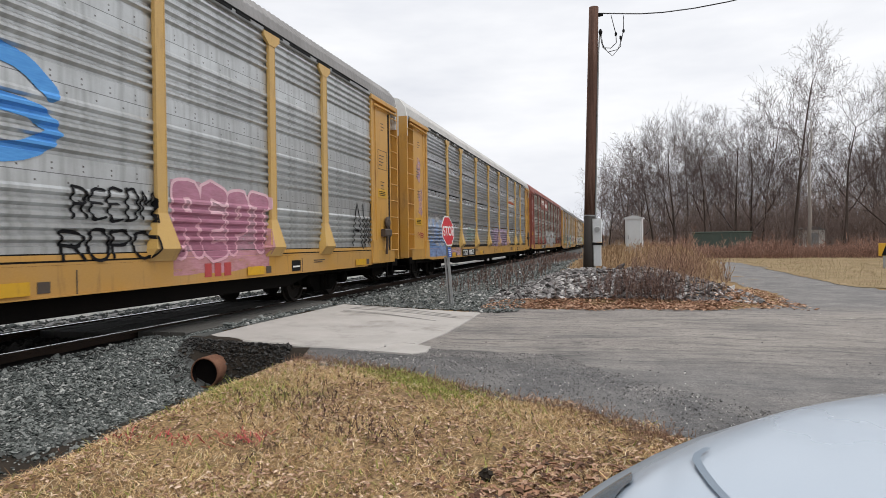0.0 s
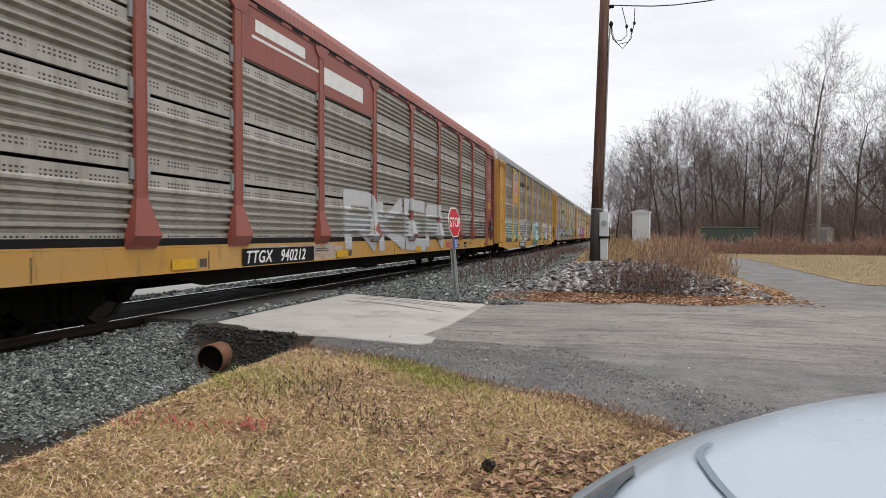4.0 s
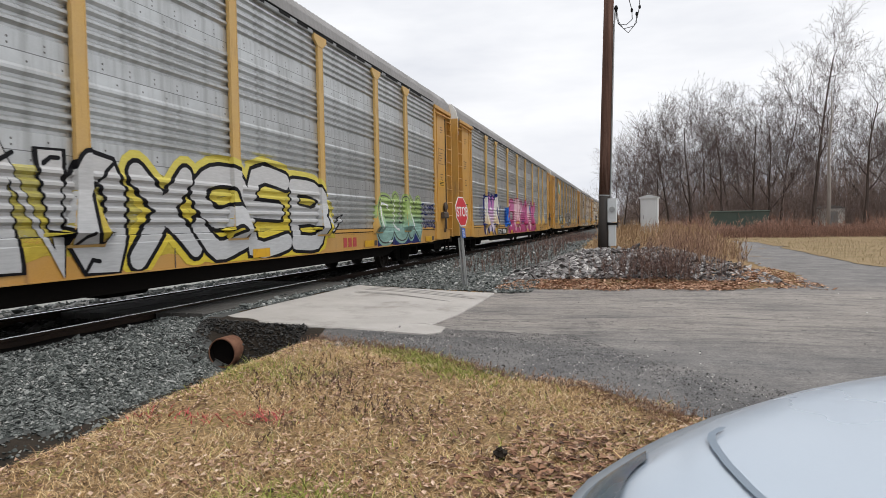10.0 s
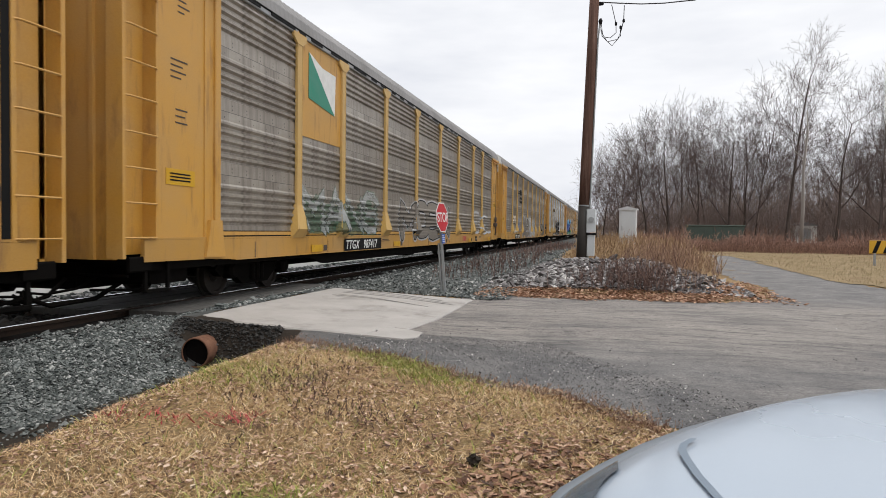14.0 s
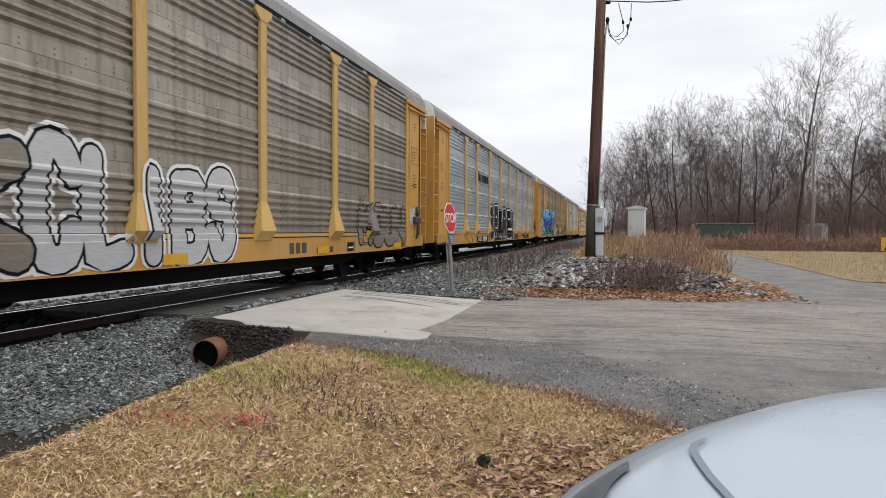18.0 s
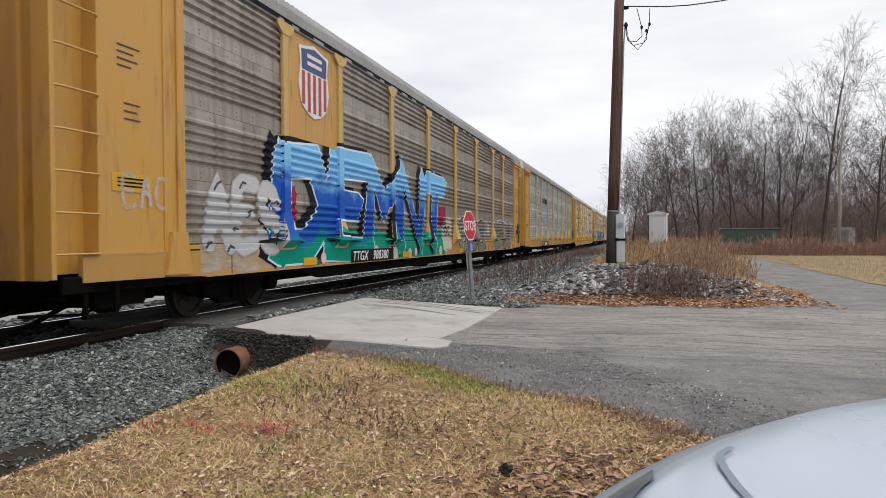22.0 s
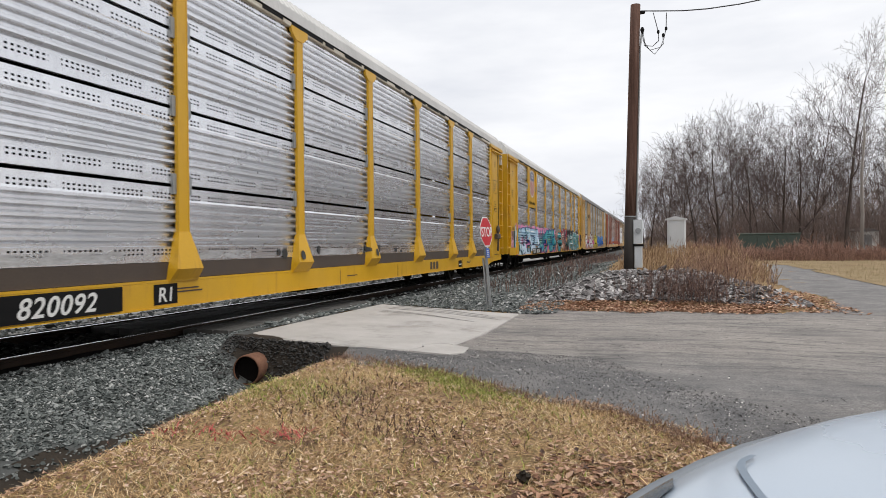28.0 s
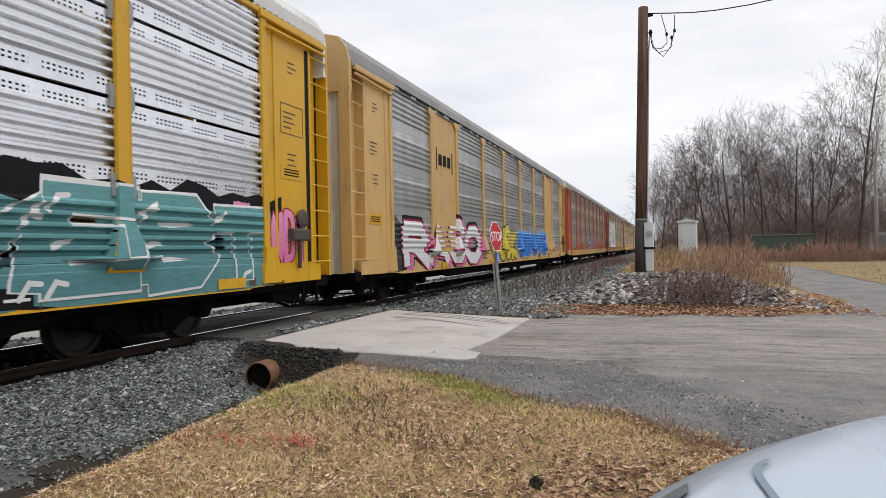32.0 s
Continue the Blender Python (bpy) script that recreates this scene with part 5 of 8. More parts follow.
    sp(12, "MOTER", 1.5, 7.5, 0.74, 1.95, S_ICE, S_NAVY, seed=27, weight=0.34, rim=0.08, drop=S_TEALDARK, shift=(-0.22, -0.02), cap="flat", shine=S_WHITE, mark=S_TEALPALE)
    sp(12, "AMPER", 7.5, 12.95, 0.68, 1.98, S_TEAL, S_NAVY, seed=28, weight=0.34, rim=0.1, drop=S_NAVY, shift=(-0.12, -0.08), cap="flat", shine=S_ICE, mark=S_MINT)
    spots(cars[12], kind[12], 8.0, 12.8, 1.0, 1.5, 4, 0.14, S_LIME, 43)
    field(cars[12], kind[12], 13.3, 18.9, 0.67, 1.88, S_SALMON, 50, 0.12)
    field(cars[12], kind[12], 15.6, 18.9, 1.45, 2.02, S_CRIMSON, 51, 0.12)
    sp(12, "NEXAW", 13.3, 18.6, 0.68, 1.96, [S_RUST, S_TEAL, S_BONE, S_RUST, S_TEALDARK], S_BLACK, seed=29, weight=0.3, rim=0.08, drop=S_BLACK, shift=(-0.1, -0.06), cap="spike", jitter=0.1, shine=S_WHITE, mark=S_SALMON)
    field(cars[12], kind[12], 18.4, 26.2, 0.67, 2.04, S_BLACK, 37, 0.1)
    field(cars[12], kind[12], 19.5, 25.9, 0.66, 1.72, S_TEALGREY, 52, 0.08)
    sp(12, "SPE", 18.65, 19.55, 1.35, 1.75, S_BLACK, S_WHITE, seed=39, weight=0.3, rim=0.05)
    sp(12, "KMEBT", 19.6, 25.8, 0.7, 1.92, S_TEALGREY, S_WHITE, seed=30, weight=0.36, rim=0.07, cap="flat", jitter=0.06, mark=S_WHITE)
    for a, b, m in ((20.9, 1.5, S_HOT), (22.9, 0.78, S_HOT), (23.9, 1.3, S_HOT), (25.0, 1.6, S_HOT), (21.4, 1.05, S_BLACK), (24.4, 1.2, S_BLACK), (20.2, 1.2, S_BLACK)):
        pt(12, a, a + 0.4, b, b + 0.32, m, int(a * 10), ragged=0.2)
    pt(12, 22.2, 22.75, 1.1, 1.7, S_OCHRE, 38)
    sp(12, "NBT", 25.9, 26.9, 1.0, 1.85, S_HOT, S_CRIMSON, seed=39, weight=0.36, rim=0.05)
    # white letters on the tan car, and what follows far back
    field(cars[13], kind[13], 2.05, 3.2, 0.75, 1.9, S_GREYBLACK, 31, 0.2)
    sp(13, "RASO", 2.6, 9.0, 0.68, 2.0, S_WHITE, S_CRIMSON, seed=31, weight=0.33, rim=0.1, halo=S_BLACK, glow=0.16, cap="flat", drop=S_HOT, shift=(0.2, -0.06))
    sp(13, "GUSK", 10.6, 14.4, 0.7, 2.0, S_YELLOW, S_BLACK, seed=40, weight=0.4, rim=0.1)
    sp(13, "BENOVE", 14.8, 21.0, 0.8, 2.0, S_BLUE, S_CHALK, seed=32, weight=0.4, rim=0.08)
    for i in range(3):
        bar(cars[13], 5.1 + 0.36 * i, 3.45, 0.26, 0.3, BLACK_PAINT, 0.002, "mark_bar")
    for a in (4.92, 6.22):
        bar(cars[13], a, 3.3, 0.05, 0.6, BLACK_PAINT, 0.002, "emblem_bracket")
    sp(14, "MEKAS", 11.0, 15.0, 1.0, 2.0, S_SKY, seed=33, weight=0.2)
    pt(15, 2.4, 12.0, 1.0, 3.9, S_WHITE, 34)
    return cars


CARS = build_train()


# ---- ground ----
def smooth(a, b, x):
    w = np.clip((x - a) / (b - a), 0, 1)
    return w * w * (3 - 2 * w)


def wobble(x, y, s, seed=0.0):
    """Cheap smooth noise in the plane, about -1 to 1."""
    return (np.sin(x * s * 1.3 + 1.7 * seed + 1.1 * np.sin(y * s * 0.9 + seed)) + np.sin(y * s * 1.7 - 0.6 * seed + 1.3 * np.sin(x * s * 0.7 + 2 * seed))) / 2


def ground_z(x, y):
    x, y = np.asarray(x, float), np.asarray(y, float)
    z = np.full(np.broadcast(x, y).shape, -0.2)
    z = z + 0.02 * wobble(x, y, 0.9) + 0.012 * wobble(x, y, 3.1, 2)
    z = z + 0.05 * smooth(9, 16, y)
    # grassy rise beside the ditch, falling to the ditch along the track
    dip = 1 - smooth(7.1, 7.7, y)
    z = z + 0.06 * np.exp(-((x + 3.0) ** 2 + (y - 5.2) ** 2) / 1.5)
    ditch = -0.74 + 0.02 * wobble(x, y, 2.2, 5)
    bank = smooth(-4.75, -3.3 + 0.12 * smooth(4.2, 2.8, y) - 0.1 * smooth(5.4, 6.6, y), x)
    z_d = ditch + (z - ditch) * bank
    bed = -0.15 + 0.012 * wobble(x, y, 4, 3) + 0.05 * np.exp(-((x + 6.15) / 0.2) ** 2)
    shoulder = smooth(-5.95, -4.85, x)
    z_b = bed + (ditch - bed) * shoulder
    z_side = np.where(x > -4.85, z_d, z_b)
    z_far = bed + (z - bed) * smooth(-6.0, -3.6, x)
    side = z_far + (z_side - z_far) * dip
    z = np.where(x < -3.4, side, z)
    # level approach under the concrete pad
    pad = smooth(7.15, 7.6, y) * (1 - smooth(12.2, 12.9, y)) * smooth(-6.2, -5.6, x) * (1 - smooth(-2.3, -1.6, x))
    z = z + (-0.09 - 0.038 * (x + 5.5) - z) * pad
    # beyond the track
    z = np.where(x < -9.0, bed - 0.17 * (1 - smooth(-10.8, -9.2, x)), z)
    # the stone heap, the rise under the cabinet, the far field
    heap = np.exp(-(((x - 0.1) / 2.3) ** 4 + ((y - 16.9) / 2.9) ** 4))
    z = z + heap * (0.5 + 0.07 * wobble(x, y, 2.6, 7))
    z = z + 0.7 * np.exp(-(((x - 1.0) / 3.6) ** 2 + ((y - 33) / 7.0) ** 2))
    z = z + 0.25 * smooth(30, 60, y) * smooth(0, 6, x)
    return z


ROAD = [(-2.4, 12.6), (-1.2, 12.9), (1.0, 12.75), (2.2, 12.9), (3.2, 13.8), (3.8, 16.8), (3.5, 18.8), (3.4, 22.3), (4.5, 30), (5.2, 36.5), (6.3, 36.2), (6.35, 30), (6.15, 24), (6.2, 19.5), (6.6, 17.2),
        (9.5, 14.5), (22, 10.5), (22, -8), (1.6, -8), (1.5, 2.4), (0.95, 3.7), (0.36, 4.62), (-0.33, 5.25), (-0.8, 5.4), (-1.28, 5.72), (-2.3, 6.2), (-3.9, 6.75), (-4.3, 7.4), (-2.9, 7.6), (-2.9, 8.2), (-2.9, 11.9)]


def inside(poly, x, y):
    hit = np.zeros(np.broadcast(x, y).shape, bool)
    for (x0, y0), (x1, y1) in zip(poly, poly[1:] + poly[:1]):
        if y0 != y1:
            hit ^= ((y0 > y) != (y1 > y)) & (x < (x1 - x0) * (y - y0) / (y1 - y0) + x0)
    return hit


def axis_steps(*pieces):
    out = [pieces[0][0]]
    for a, b, step in pieces:
        n = max(1, round((b - a) / step))
        out += [a + (b - a) * (i + 1) / n for i in range(n)]
    return np.array(out)


def sheet(name, xs, ys, material, keep=None, lift=0.0, height=ground_z):
    gx, gy = np.meshgrid(xs, ys)
    gz = height(gx, gy) + lift
    w = len(xs)
    verts = np.stack([gx, gy, gz], -1).reshape(-1, 3)
    i, j = np.meshgrid(np.arange(w - 1), np.arange(len(ys) - 1))
    a = (j * w + i).ravel()
    faces = np.stack([a, a + 1, a + w + 1, a + w], -1)
    if keep is not None:
        cx, cy = verts[faces].mean(1)[:, 0], verts[faces].mean(1)[:, 1]
        faces = faces[keep(cx, cy)]
        used, inv = np.unique(faces, return_inverse=True)
        verts, faces = verts[used], inv.reshape(faces.shape)
    return cloud(name, verts, faces, material, True)


def build_soil():
    n = Nodes("dry_grass_soil", 0.95)
    n.dull(0.15)
    a, b, c = n.noise(0.35, 6, 0.65), n.noise(4.5, 5, 0.65), n.noise(38, 4, 0.7)
    col = n.mix(n.ramp(a, [(0.38, 0.0), (0.62, 1.0)]), (0.46, 0.315, 0.16), (0.33, 0.22, 0.11))
    col = n.mix(n.ramp(b, [(0.5, 0.0), (0.72, 0.8)]), col, (0.22, 0.19, 0.07))
    col = n.mix(n.ramp(c, [(0.38, 0.0), (0.62, 0.85)]), col, (0.085, 0.052, 0.032))
    d = n.noise(1.7, 6, 0.7)
    col = n.mix(n.ramp(d, [(0.5, 0.0), (0.66, 0.75)]), col, (0.10, 0.06, 0.04))
    n.colour(col)
    n.bump(c, 0.6, 0.03)
    return n.m


def build_asphalt():
    n = Nodes("old_gravelly_asphalt", 0.88)
    a, b, c = n.noise(0.4, 6, 0.65), n.noise(3.5, 6, 0.7, (0.5, 2.0, 1)), n.noise(45, 6, 0.8)
    col = n.mix(n.ramp(a, [(0.4, 0.0), (0.6, 1.0)]), (0.32, 0.29, 0.262), (0.235, 0.215, 0.2))
    col = n.mix(n.ramp(b, [(0.45, 0.0), (0.75, 0.6)]), col, (0.215, 0.2, 0.185))
    # a lighter worn band where wheels run towards the crossing
    x, y, z = n.xyz()
    band = n.math("ABSOLUTE", n.math("SUBTRACT", y, n.math("ADD", 9.6, n.math("MULTIPLY", n.noise(0.5, 3), 1.6))))
    streak = n.noise(2.0, 6, 0.75, (0.35, 3.0, 1))
    col = n.mix(n.ramp(streak, [(0.48, 0.0), (0.64, 0.7)]), col, (0.085, 0.085, 0.088))
    col = n.mix(n.ramp(n.noise(9, 5, 0.75, (0.6, 1.6, 1)), [(0.55, 0.0), (0.65, 0.75)]), col, (0.06, 0.058, 0.056))
    # dark loose gravel along the lawn's edge, with a ragged limit
    edge = n.math("ADD", n.math("MINIMUM", n.math("SUBTRACT", 7.75, n.math("MULTIPLY", x, 0.02)), n.math("SUBTRACT", 6.75, n.math("MULTIPLY", x, 1.45))), n.math("MULTIPLY", n.math("SUBTRACT", n.noise(1.8, 8, 0.75, (0.6, 1.5, 1)), 0.5), 5.0))
    loose = n.ramp(n.math("ADD", 0.5, n.math("SUBTRACT", edge, y)), [(0.1, 0.0), (1.0, 0.9)])
    col = n.mix(loose, col, (0.058, 0.056, 0.057))
    far = n.ramp(n.math("DIVIDE", band, 6.0), [(0.3, 0.0), (0.62, 0.75)])
    patchy = n.mix(n.ramp(n.noise(1.3, 7, 0.75), [(0.42, 0.0), (0.6, 1.0)]), (0.13, 0.128, 0.13), (0.22, 0.212, 0.205))
    col = n.mix(far, col, patchy)
    v = n.voronoi(55, "Distance")
    stones = n.ramp(n.math("MULTIPLY", n.noise(1.8, 5, 0.6), n.ramp(v, [(0.12, 1.0), (0.2, 0.0)])), [(0.5, 0.0), (0.62, 0.8)])
    col = n.mix(stones, col, (0.5, 0.49, 0.47))
    col = n.mix(0.5, col, n.ramp(c, [(0.3, 0.0), (0.7, 0.95)]), "OVERLAY")
    n.colour(col)
    n.dull(0.25)
    n.bump(c, 0.8, 0.015)
    return n.m


SOIL, ASPHALT = build_soil(), build_asphalt()
BALLAST_DIRT = mixed("ballast_fines", (0.09, 0.094, 0.09), (0.055, 0.058, 0.056), 2.5, 0.95, 0, 60, 0.6, third=(0.11, 0.108, 0.1))
DITCH_MUD = mixed("black_ditch_mud", (0.022, 0.018, 0.014), (0.045, 0.036, 0.028), 3, 0.85, 0, 40, 0.5, shine=0.2)

xs = axis_steps((-600, -60, 60), (-60, -12, 4), (-12, -6.2, 0.4), (-6.2, 5.0, 0.1), (5.0, 12, 0.35), (12, 80, 4), (80, 600, 65))
ys = axis_steps((-120, -8, 14), (-8, 1.5, 0.6), (1.5, 9, 0.1), (9, 21, 0.15), (21, 40, 0.6), (40, 90, 3), (90, 1500, 94))
tagged(new("ground", sheet("ground", xs, ys, SOIL)), "dry winter grass and bare soil beside the track", "ground", kind="structure")
rx = axis_steps((-4.5, 6.5, 0.05), (6.5, 22, 0.5))
ry = axis_steps((-8, 2, 0.5), (2, 9, 0.05), (9, 16, 0.1), (16, 37, 0.2))
tagged(new("road", sheet("road", rx, ry, ASPHALT, lambda x, y: inside(ROAD, x + 0.1 * wobble(x, y, 5, 1) + 0.06 * wobble(x, y, 13, 4), y + 0.1 * wobble(x, y, 5, 2) + 0.05 * wobble(x, y, 14, 3)), 0.007)),
       "worn grey asphalt lane strewn with loose gravel", "road", kind="structure")
bx = axis_steps((-11, -6.4, 0.3), (-6.4, -4.5, 0.1), (-4.5, -1.5, 0.15))
# The black under the train is shade put into the bed's colour.
SHADE_BED = mixed('oily_track_bed', (0.008, 0.0075, 0.007), (0.02, 0.018, 0.017), 2, 0.9, 0, 50, 0.5, shine=0.06)
by = axis_steps((-20, 1.5, 1.0), (1.5, 14, 0.12), (14, 60, 1.0), (60, 700, 16))


def on_bed(x, y):
    return (x < np.where(y < 7.3, -4.98, np.where(y < 12.3, -5.45, np.where(y < 21, -1.9, -2.0))) + 0.12 * wobble(x, y, 3.3, 8))


tagged(new("ballast_bed", sheet("ballast_bed", bx, by, BALLAST_DIRT, on_bed, 0.02)), "grey crushed-stone ballast bed under the track", "ballast", kind="structure")
tagged(new("ditch_bottom", sheet("ditch_bottom", axis_steps((-5.6, -3.6, 0.08)), axis_steps((-6, 1.5, 0.5), (1.5, 7.75, 0.1)), DITCH_MUD,
                                 lambda x, y: (np.abs(x + 4.42 + 0.06 * wobble(x, y, 2.5, 3)) < 0.66) | ((y > 6.75 + 0.1 * wobble(x, y, 6, 2)) & (x < -4.0 + 0.1 * wobble(x, y, 7, 1))), 0.018)), "wet black mud along the ditch", "ditch", kind="structure")
tagged(new("track_bed", sheet("track_bed", axis_steps((-8.75, -5.95, 0.2)), by, SHADE_BED, None, 0.035)), "track bed blackened for shade between and beside the rails", "track bed", kind="structure")
bpy.context.view_layer.update()


def stones(n, size, seed, area, height, jitter=0.35, flat=0.7):
    """Angular stones: squashed, jittered octahedra with cut corners."""
    rng = np.random.default_rng(seed)
    base = np.array([(1, 0.3, 0), (-0.9, 0.2, 0.1), (0.1, 1, -0.1), (-0.2, -1, 0), (0.15, 0.1, 0.9), (0, -0.1, -0.9), (0.65, -0.6, 0.4), (-0.6, 0.6, 0.45)])
    tri = np.array([(4, 0, 2), (4, 2, 7), (4, 7, 1), (4, 1, 3), (4, 3, 6), (4, 6, 0), (5, 2, 0), (5, 1, 7), (5, 7, 2), (5, 3, 1), (5, 0, 6), (5, 6, 3)])
    x, y = area(rng, n)
    r = size * rng.lognormal(0, 0.32, n)
    v = base[None] * (1 + jitter * rng.uniform(-1, 1, (n, 8, 3))) * r[:, None, None]
    v[:, :, 2] *= flat
    a = rng.uniform(0, 2 * np.pi, n)
    c, s = np.cos(a)[:, None], np.sin(a)[:, None]
    tx, ty = rng.normal(0, 0.35, (2, n, 1))
    vx, vy = v[:, :, 0] * c - v[:, :, 1] * s, v[:, :, 0] * s + v[:, :, 1] * c
    vz = v[:, :, 2] + vx * tx + vy * ty
    out = np.stack([vx + x[:, None], vy + y[:, None], vz + (height(x, y) + 0.25 * r)[:, None]], -1)
    return out.reshape(-1, 3), (tri[None] + 8 * np.arange(n)[:, None, None]).reshape(-1, 3)


BALLAST_STONE = scattered("ballast_stone", [(0.0, (0.04, 0.048, 0.045)), (0.45, (0.118, 0.13, 0.123)), (0.85, (0.23, 0.243, 0.232)), (1.0, (0.46, 0.46, 0.44))], 0.85)
# Shade under the train is in these tones; wet rubble uses them too.
SHADE_WET_STONE = scattered("oily_ballast_stone", [(0.0, (0.01, 0.0095, 0.009)), (0.6, (0.03, 0.028, 0.026)), (1.0, (0.07, 0.066, 0.062))], 0.8)
HEAP_STONE = scattered("heap_stone", [(0.0, (0.05, 0.045, 0.043)), (0.45, (0.15, 0.138, 0.135)), (0.8, (0.3, 0.285, 0.278)), (1.0, (0.56, 0.54, 0.52))], 0.88)
GRIT = scattered("loose_gravel", [(0.0, (0.09, 0.088, 0.087)), (0.6, (0.17, 0.165, 0.16)), (0.9, (0.38, 0.37, 0.355)), (1.0, (0.74, 0.72, 0.68))], 0.9)


def bed_near(rng, n):
    x, y = rng.uniform(-6.1, -4.75, n), 1.6 + 7.2 * rng.random(n) ** 1.2
    lim = np.where(y > 7.2, -5.62, -5.0 - 0.22 * smooth(5.0, 3.6, y) + 0.08 * wobble(x, y, 5, 3) + 0.05 * wobble(x, y, 17, 1))
    lim = lim + np.where((rng.random(n) < 0.06) & (y < 7), 0.3, 0.0)
    x = np.where(x < lim, x, lim - (x + 4.75 + rng.random(n)) % 0.6)
    return np.where((np.abs(x + 5.08) < 0.24) & (y > 7.04) & (y < 8.2), x - 0.5, x), y


def bed_far(rng, n):
    x, y = rng.uniform(-6.2, -1.8, n), 8.4 + 26 * rng.random(n) ** 1.6
    inpad = (y < 12.15) & (x > -5.5)
    x[inpad] = rng.uniform(-6.0, -5.6, inpad.sum())
    return x, y


def between(rng, n):
    return rng.uniform(-8.75, -6.6, n), 3 + 27 * rng.random(n) ** 1.3


def beyond(rng, n):
    return rng.uniform(-10.6, -8.9, n), 4 + 34 * rng.random(n) ** 1.3


def lifted(x, y):
    return ground_z(x, y) + 0.02


FIELD = mixed("yellowish_field_grass", (0.30, 0.22, 0.13), (0.2, 0.155, 0.085), 0.8, 0.95, 0, 6, 0.5, third=(0.22, 0.14, 0.09), shine=0.1)
tagged(new("field_grass", sheet("field_grass", axis_steps((3.6, 40, 0.5)), axis_steps((9, 46, 0.5)), FIELD,
                                lambda x, y: ~inside(ROAD, x, y) & (x + 0.2 * wobble(x, y, 1.1, 2) > 5.9) & (y > 10 + 0.2 * wobble(x, y, 2)) & (y < 43 + 0.1 * x), 0.02)), "yellowish winter grass beyond the lane", "grass", kind="structure")
YARD = mixed("pale_yard_gravel", (0.40, 0.395, 0.38), (0.30, 0.295, 0.28), 0.6, 0.95, 0, 30, 0.4, third=(0.34, 0.31, 0.26), shine=0.1)
tagged(new("yard", sheet("yard", axis_steps((-60, -12, 4), (-12, -8.95, 0.35)), axis_steps((-40, 120, 2)), YARD, None, 0.03)), "pale gravel yard beyond the track", "yard", kind="structure")
for args, nm, lab in (((58000, 0.0145, 1, bed_near, lifted), "ballast_stones", "loose grey ballast stones on the track shoulder"),
                      ((22000, 0.025, 2, bed_far, lifted), "ballast_stones", "loose grey ballast stones along the far track"),
                      ((5000, 0.04, 3, between, lifted), "ballast_stones", "oily ballast stones between the rails, blackened for shade"),
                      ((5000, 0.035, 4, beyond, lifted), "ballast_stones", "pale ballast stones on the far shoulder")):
    tagged(new(nm, cloud(nm, *stones(*args), SHADE_WET_STONE if "oily" in lab else BALLAST_STONE)), lab, "ballast", kind="stuff")


def by_pipe(rng, n):
    x, y = rng.uniform(-5.6, -4.0, n), rng.uniform(6.75, 7.5, n)
    ok = (np.abs(x + 5.05 + 0.3 * (y - 7.0)) > 0.24) | (y > 7.35)
    return x[ok], y[ok]


def dark_rubble(seed):
    x, y = by_pipe(np.random.default_rng(seed), 4000)
    return stones(len(x), 0.015, seed, lambda r, k: (x, y), lifted)


tagged(new("dark_rubble", cloud("dark_rubble", *dark_rubble(9), SHADE_WET_STONE)), "dark wet stones round the culvert mouth", "stones", kind="stuff")


def heap_area(rng, n):
    x = rng.normal(-0.4, 1.25, n).clip(-2.6, 2.9)
    y = 13.7 + np.abs(rng.normal(0, 2.2, n))
    return x, y.clip(13.5, 20)


tagged(new("stone_heap", cloud("stone_heap", *stones(13000, 0.043, 5, heap_area, ground_z), HEAP_STONE)), "heap of pale grey rubble stones beside the lane", "stones", kind="stuff")


def lane_grit(rng, n):
    x = rng.uniform(-3.2, 4.2, n)
    near = np.interp(x, [-3.9, -2.3, -1.28, -0.8, -0.33, 0.36, 0.95, 1.6], [6.75, 6.2, 5.72, 5.4, 5.25, 4.62, 3.7, 2.4])
    wide = np.minimum(7.9, 6.9 - 1.3 * x) - near
    y = near + np.maximum(0.4, wide) * np.where(rng.random(n) < 0.93, rng.random(n) ** 0.8, rng.random(n) * 1.6)
    y = np.where(rng.random(n) < 0.03, rng.uniform(5, 12.6, n), y)
    ok = inside(ROAD, x, y)
    return x[ok], y[ok]


def grit_stones(n, size, seed):
    rng = np.random.default_rng(seed)
    x, y = lane_grit(rng, n)
    return stones(len(x), size, seed, lambda r, k: (x, y), lambda a, b: ground_z(a, b) + 0.01)


tagged(new("loose_gravel", cloud("loose_gravel", *grit_stones(13000, 0.0055, 7), GRIT)), "small pale stones scattered on the asphalt", "gravel", kind="stuff")


# ---- the concrete approach, in pieces with an open crack ----
def pad_piece(ring, top, thick=0.14):
    """A slab piece with a bevelled rim; top gives the height at a place."""
    c = (sum(p[0] for p in ring) / len(ring), sum(p[1] for p in ring) / len(ring))
    s, n = Shape(), len(ring)
    inner = [(c[0] + (x - c[0]) * 0.988, c[1] + (y - c[1]) * 0.988) for x, y in ring]
    v = [(x, y, top(x, y)) for x, y in inner] + [(x, y, top(x, y) - 0.018) for x, y in ring] + [(x, y, top(x, y) - thick) for x, y in ring]
    f = [tuple(range(n))] + [(i, n + i, n + (i + 1) % n, (i + 1) % n) for i in range(n)] + [(n + i, 2 * n + i, 2 * n + (i + 1) % n, n + (i + 1) % n) for i in range(n)]
    return s.add(v, f).mesh("slab", CONCRETE)


def pad_top(x, y):
    return -0.05 - 0.038 * (x + 5.5) - 0.012 * max(0, 9.0 - y)


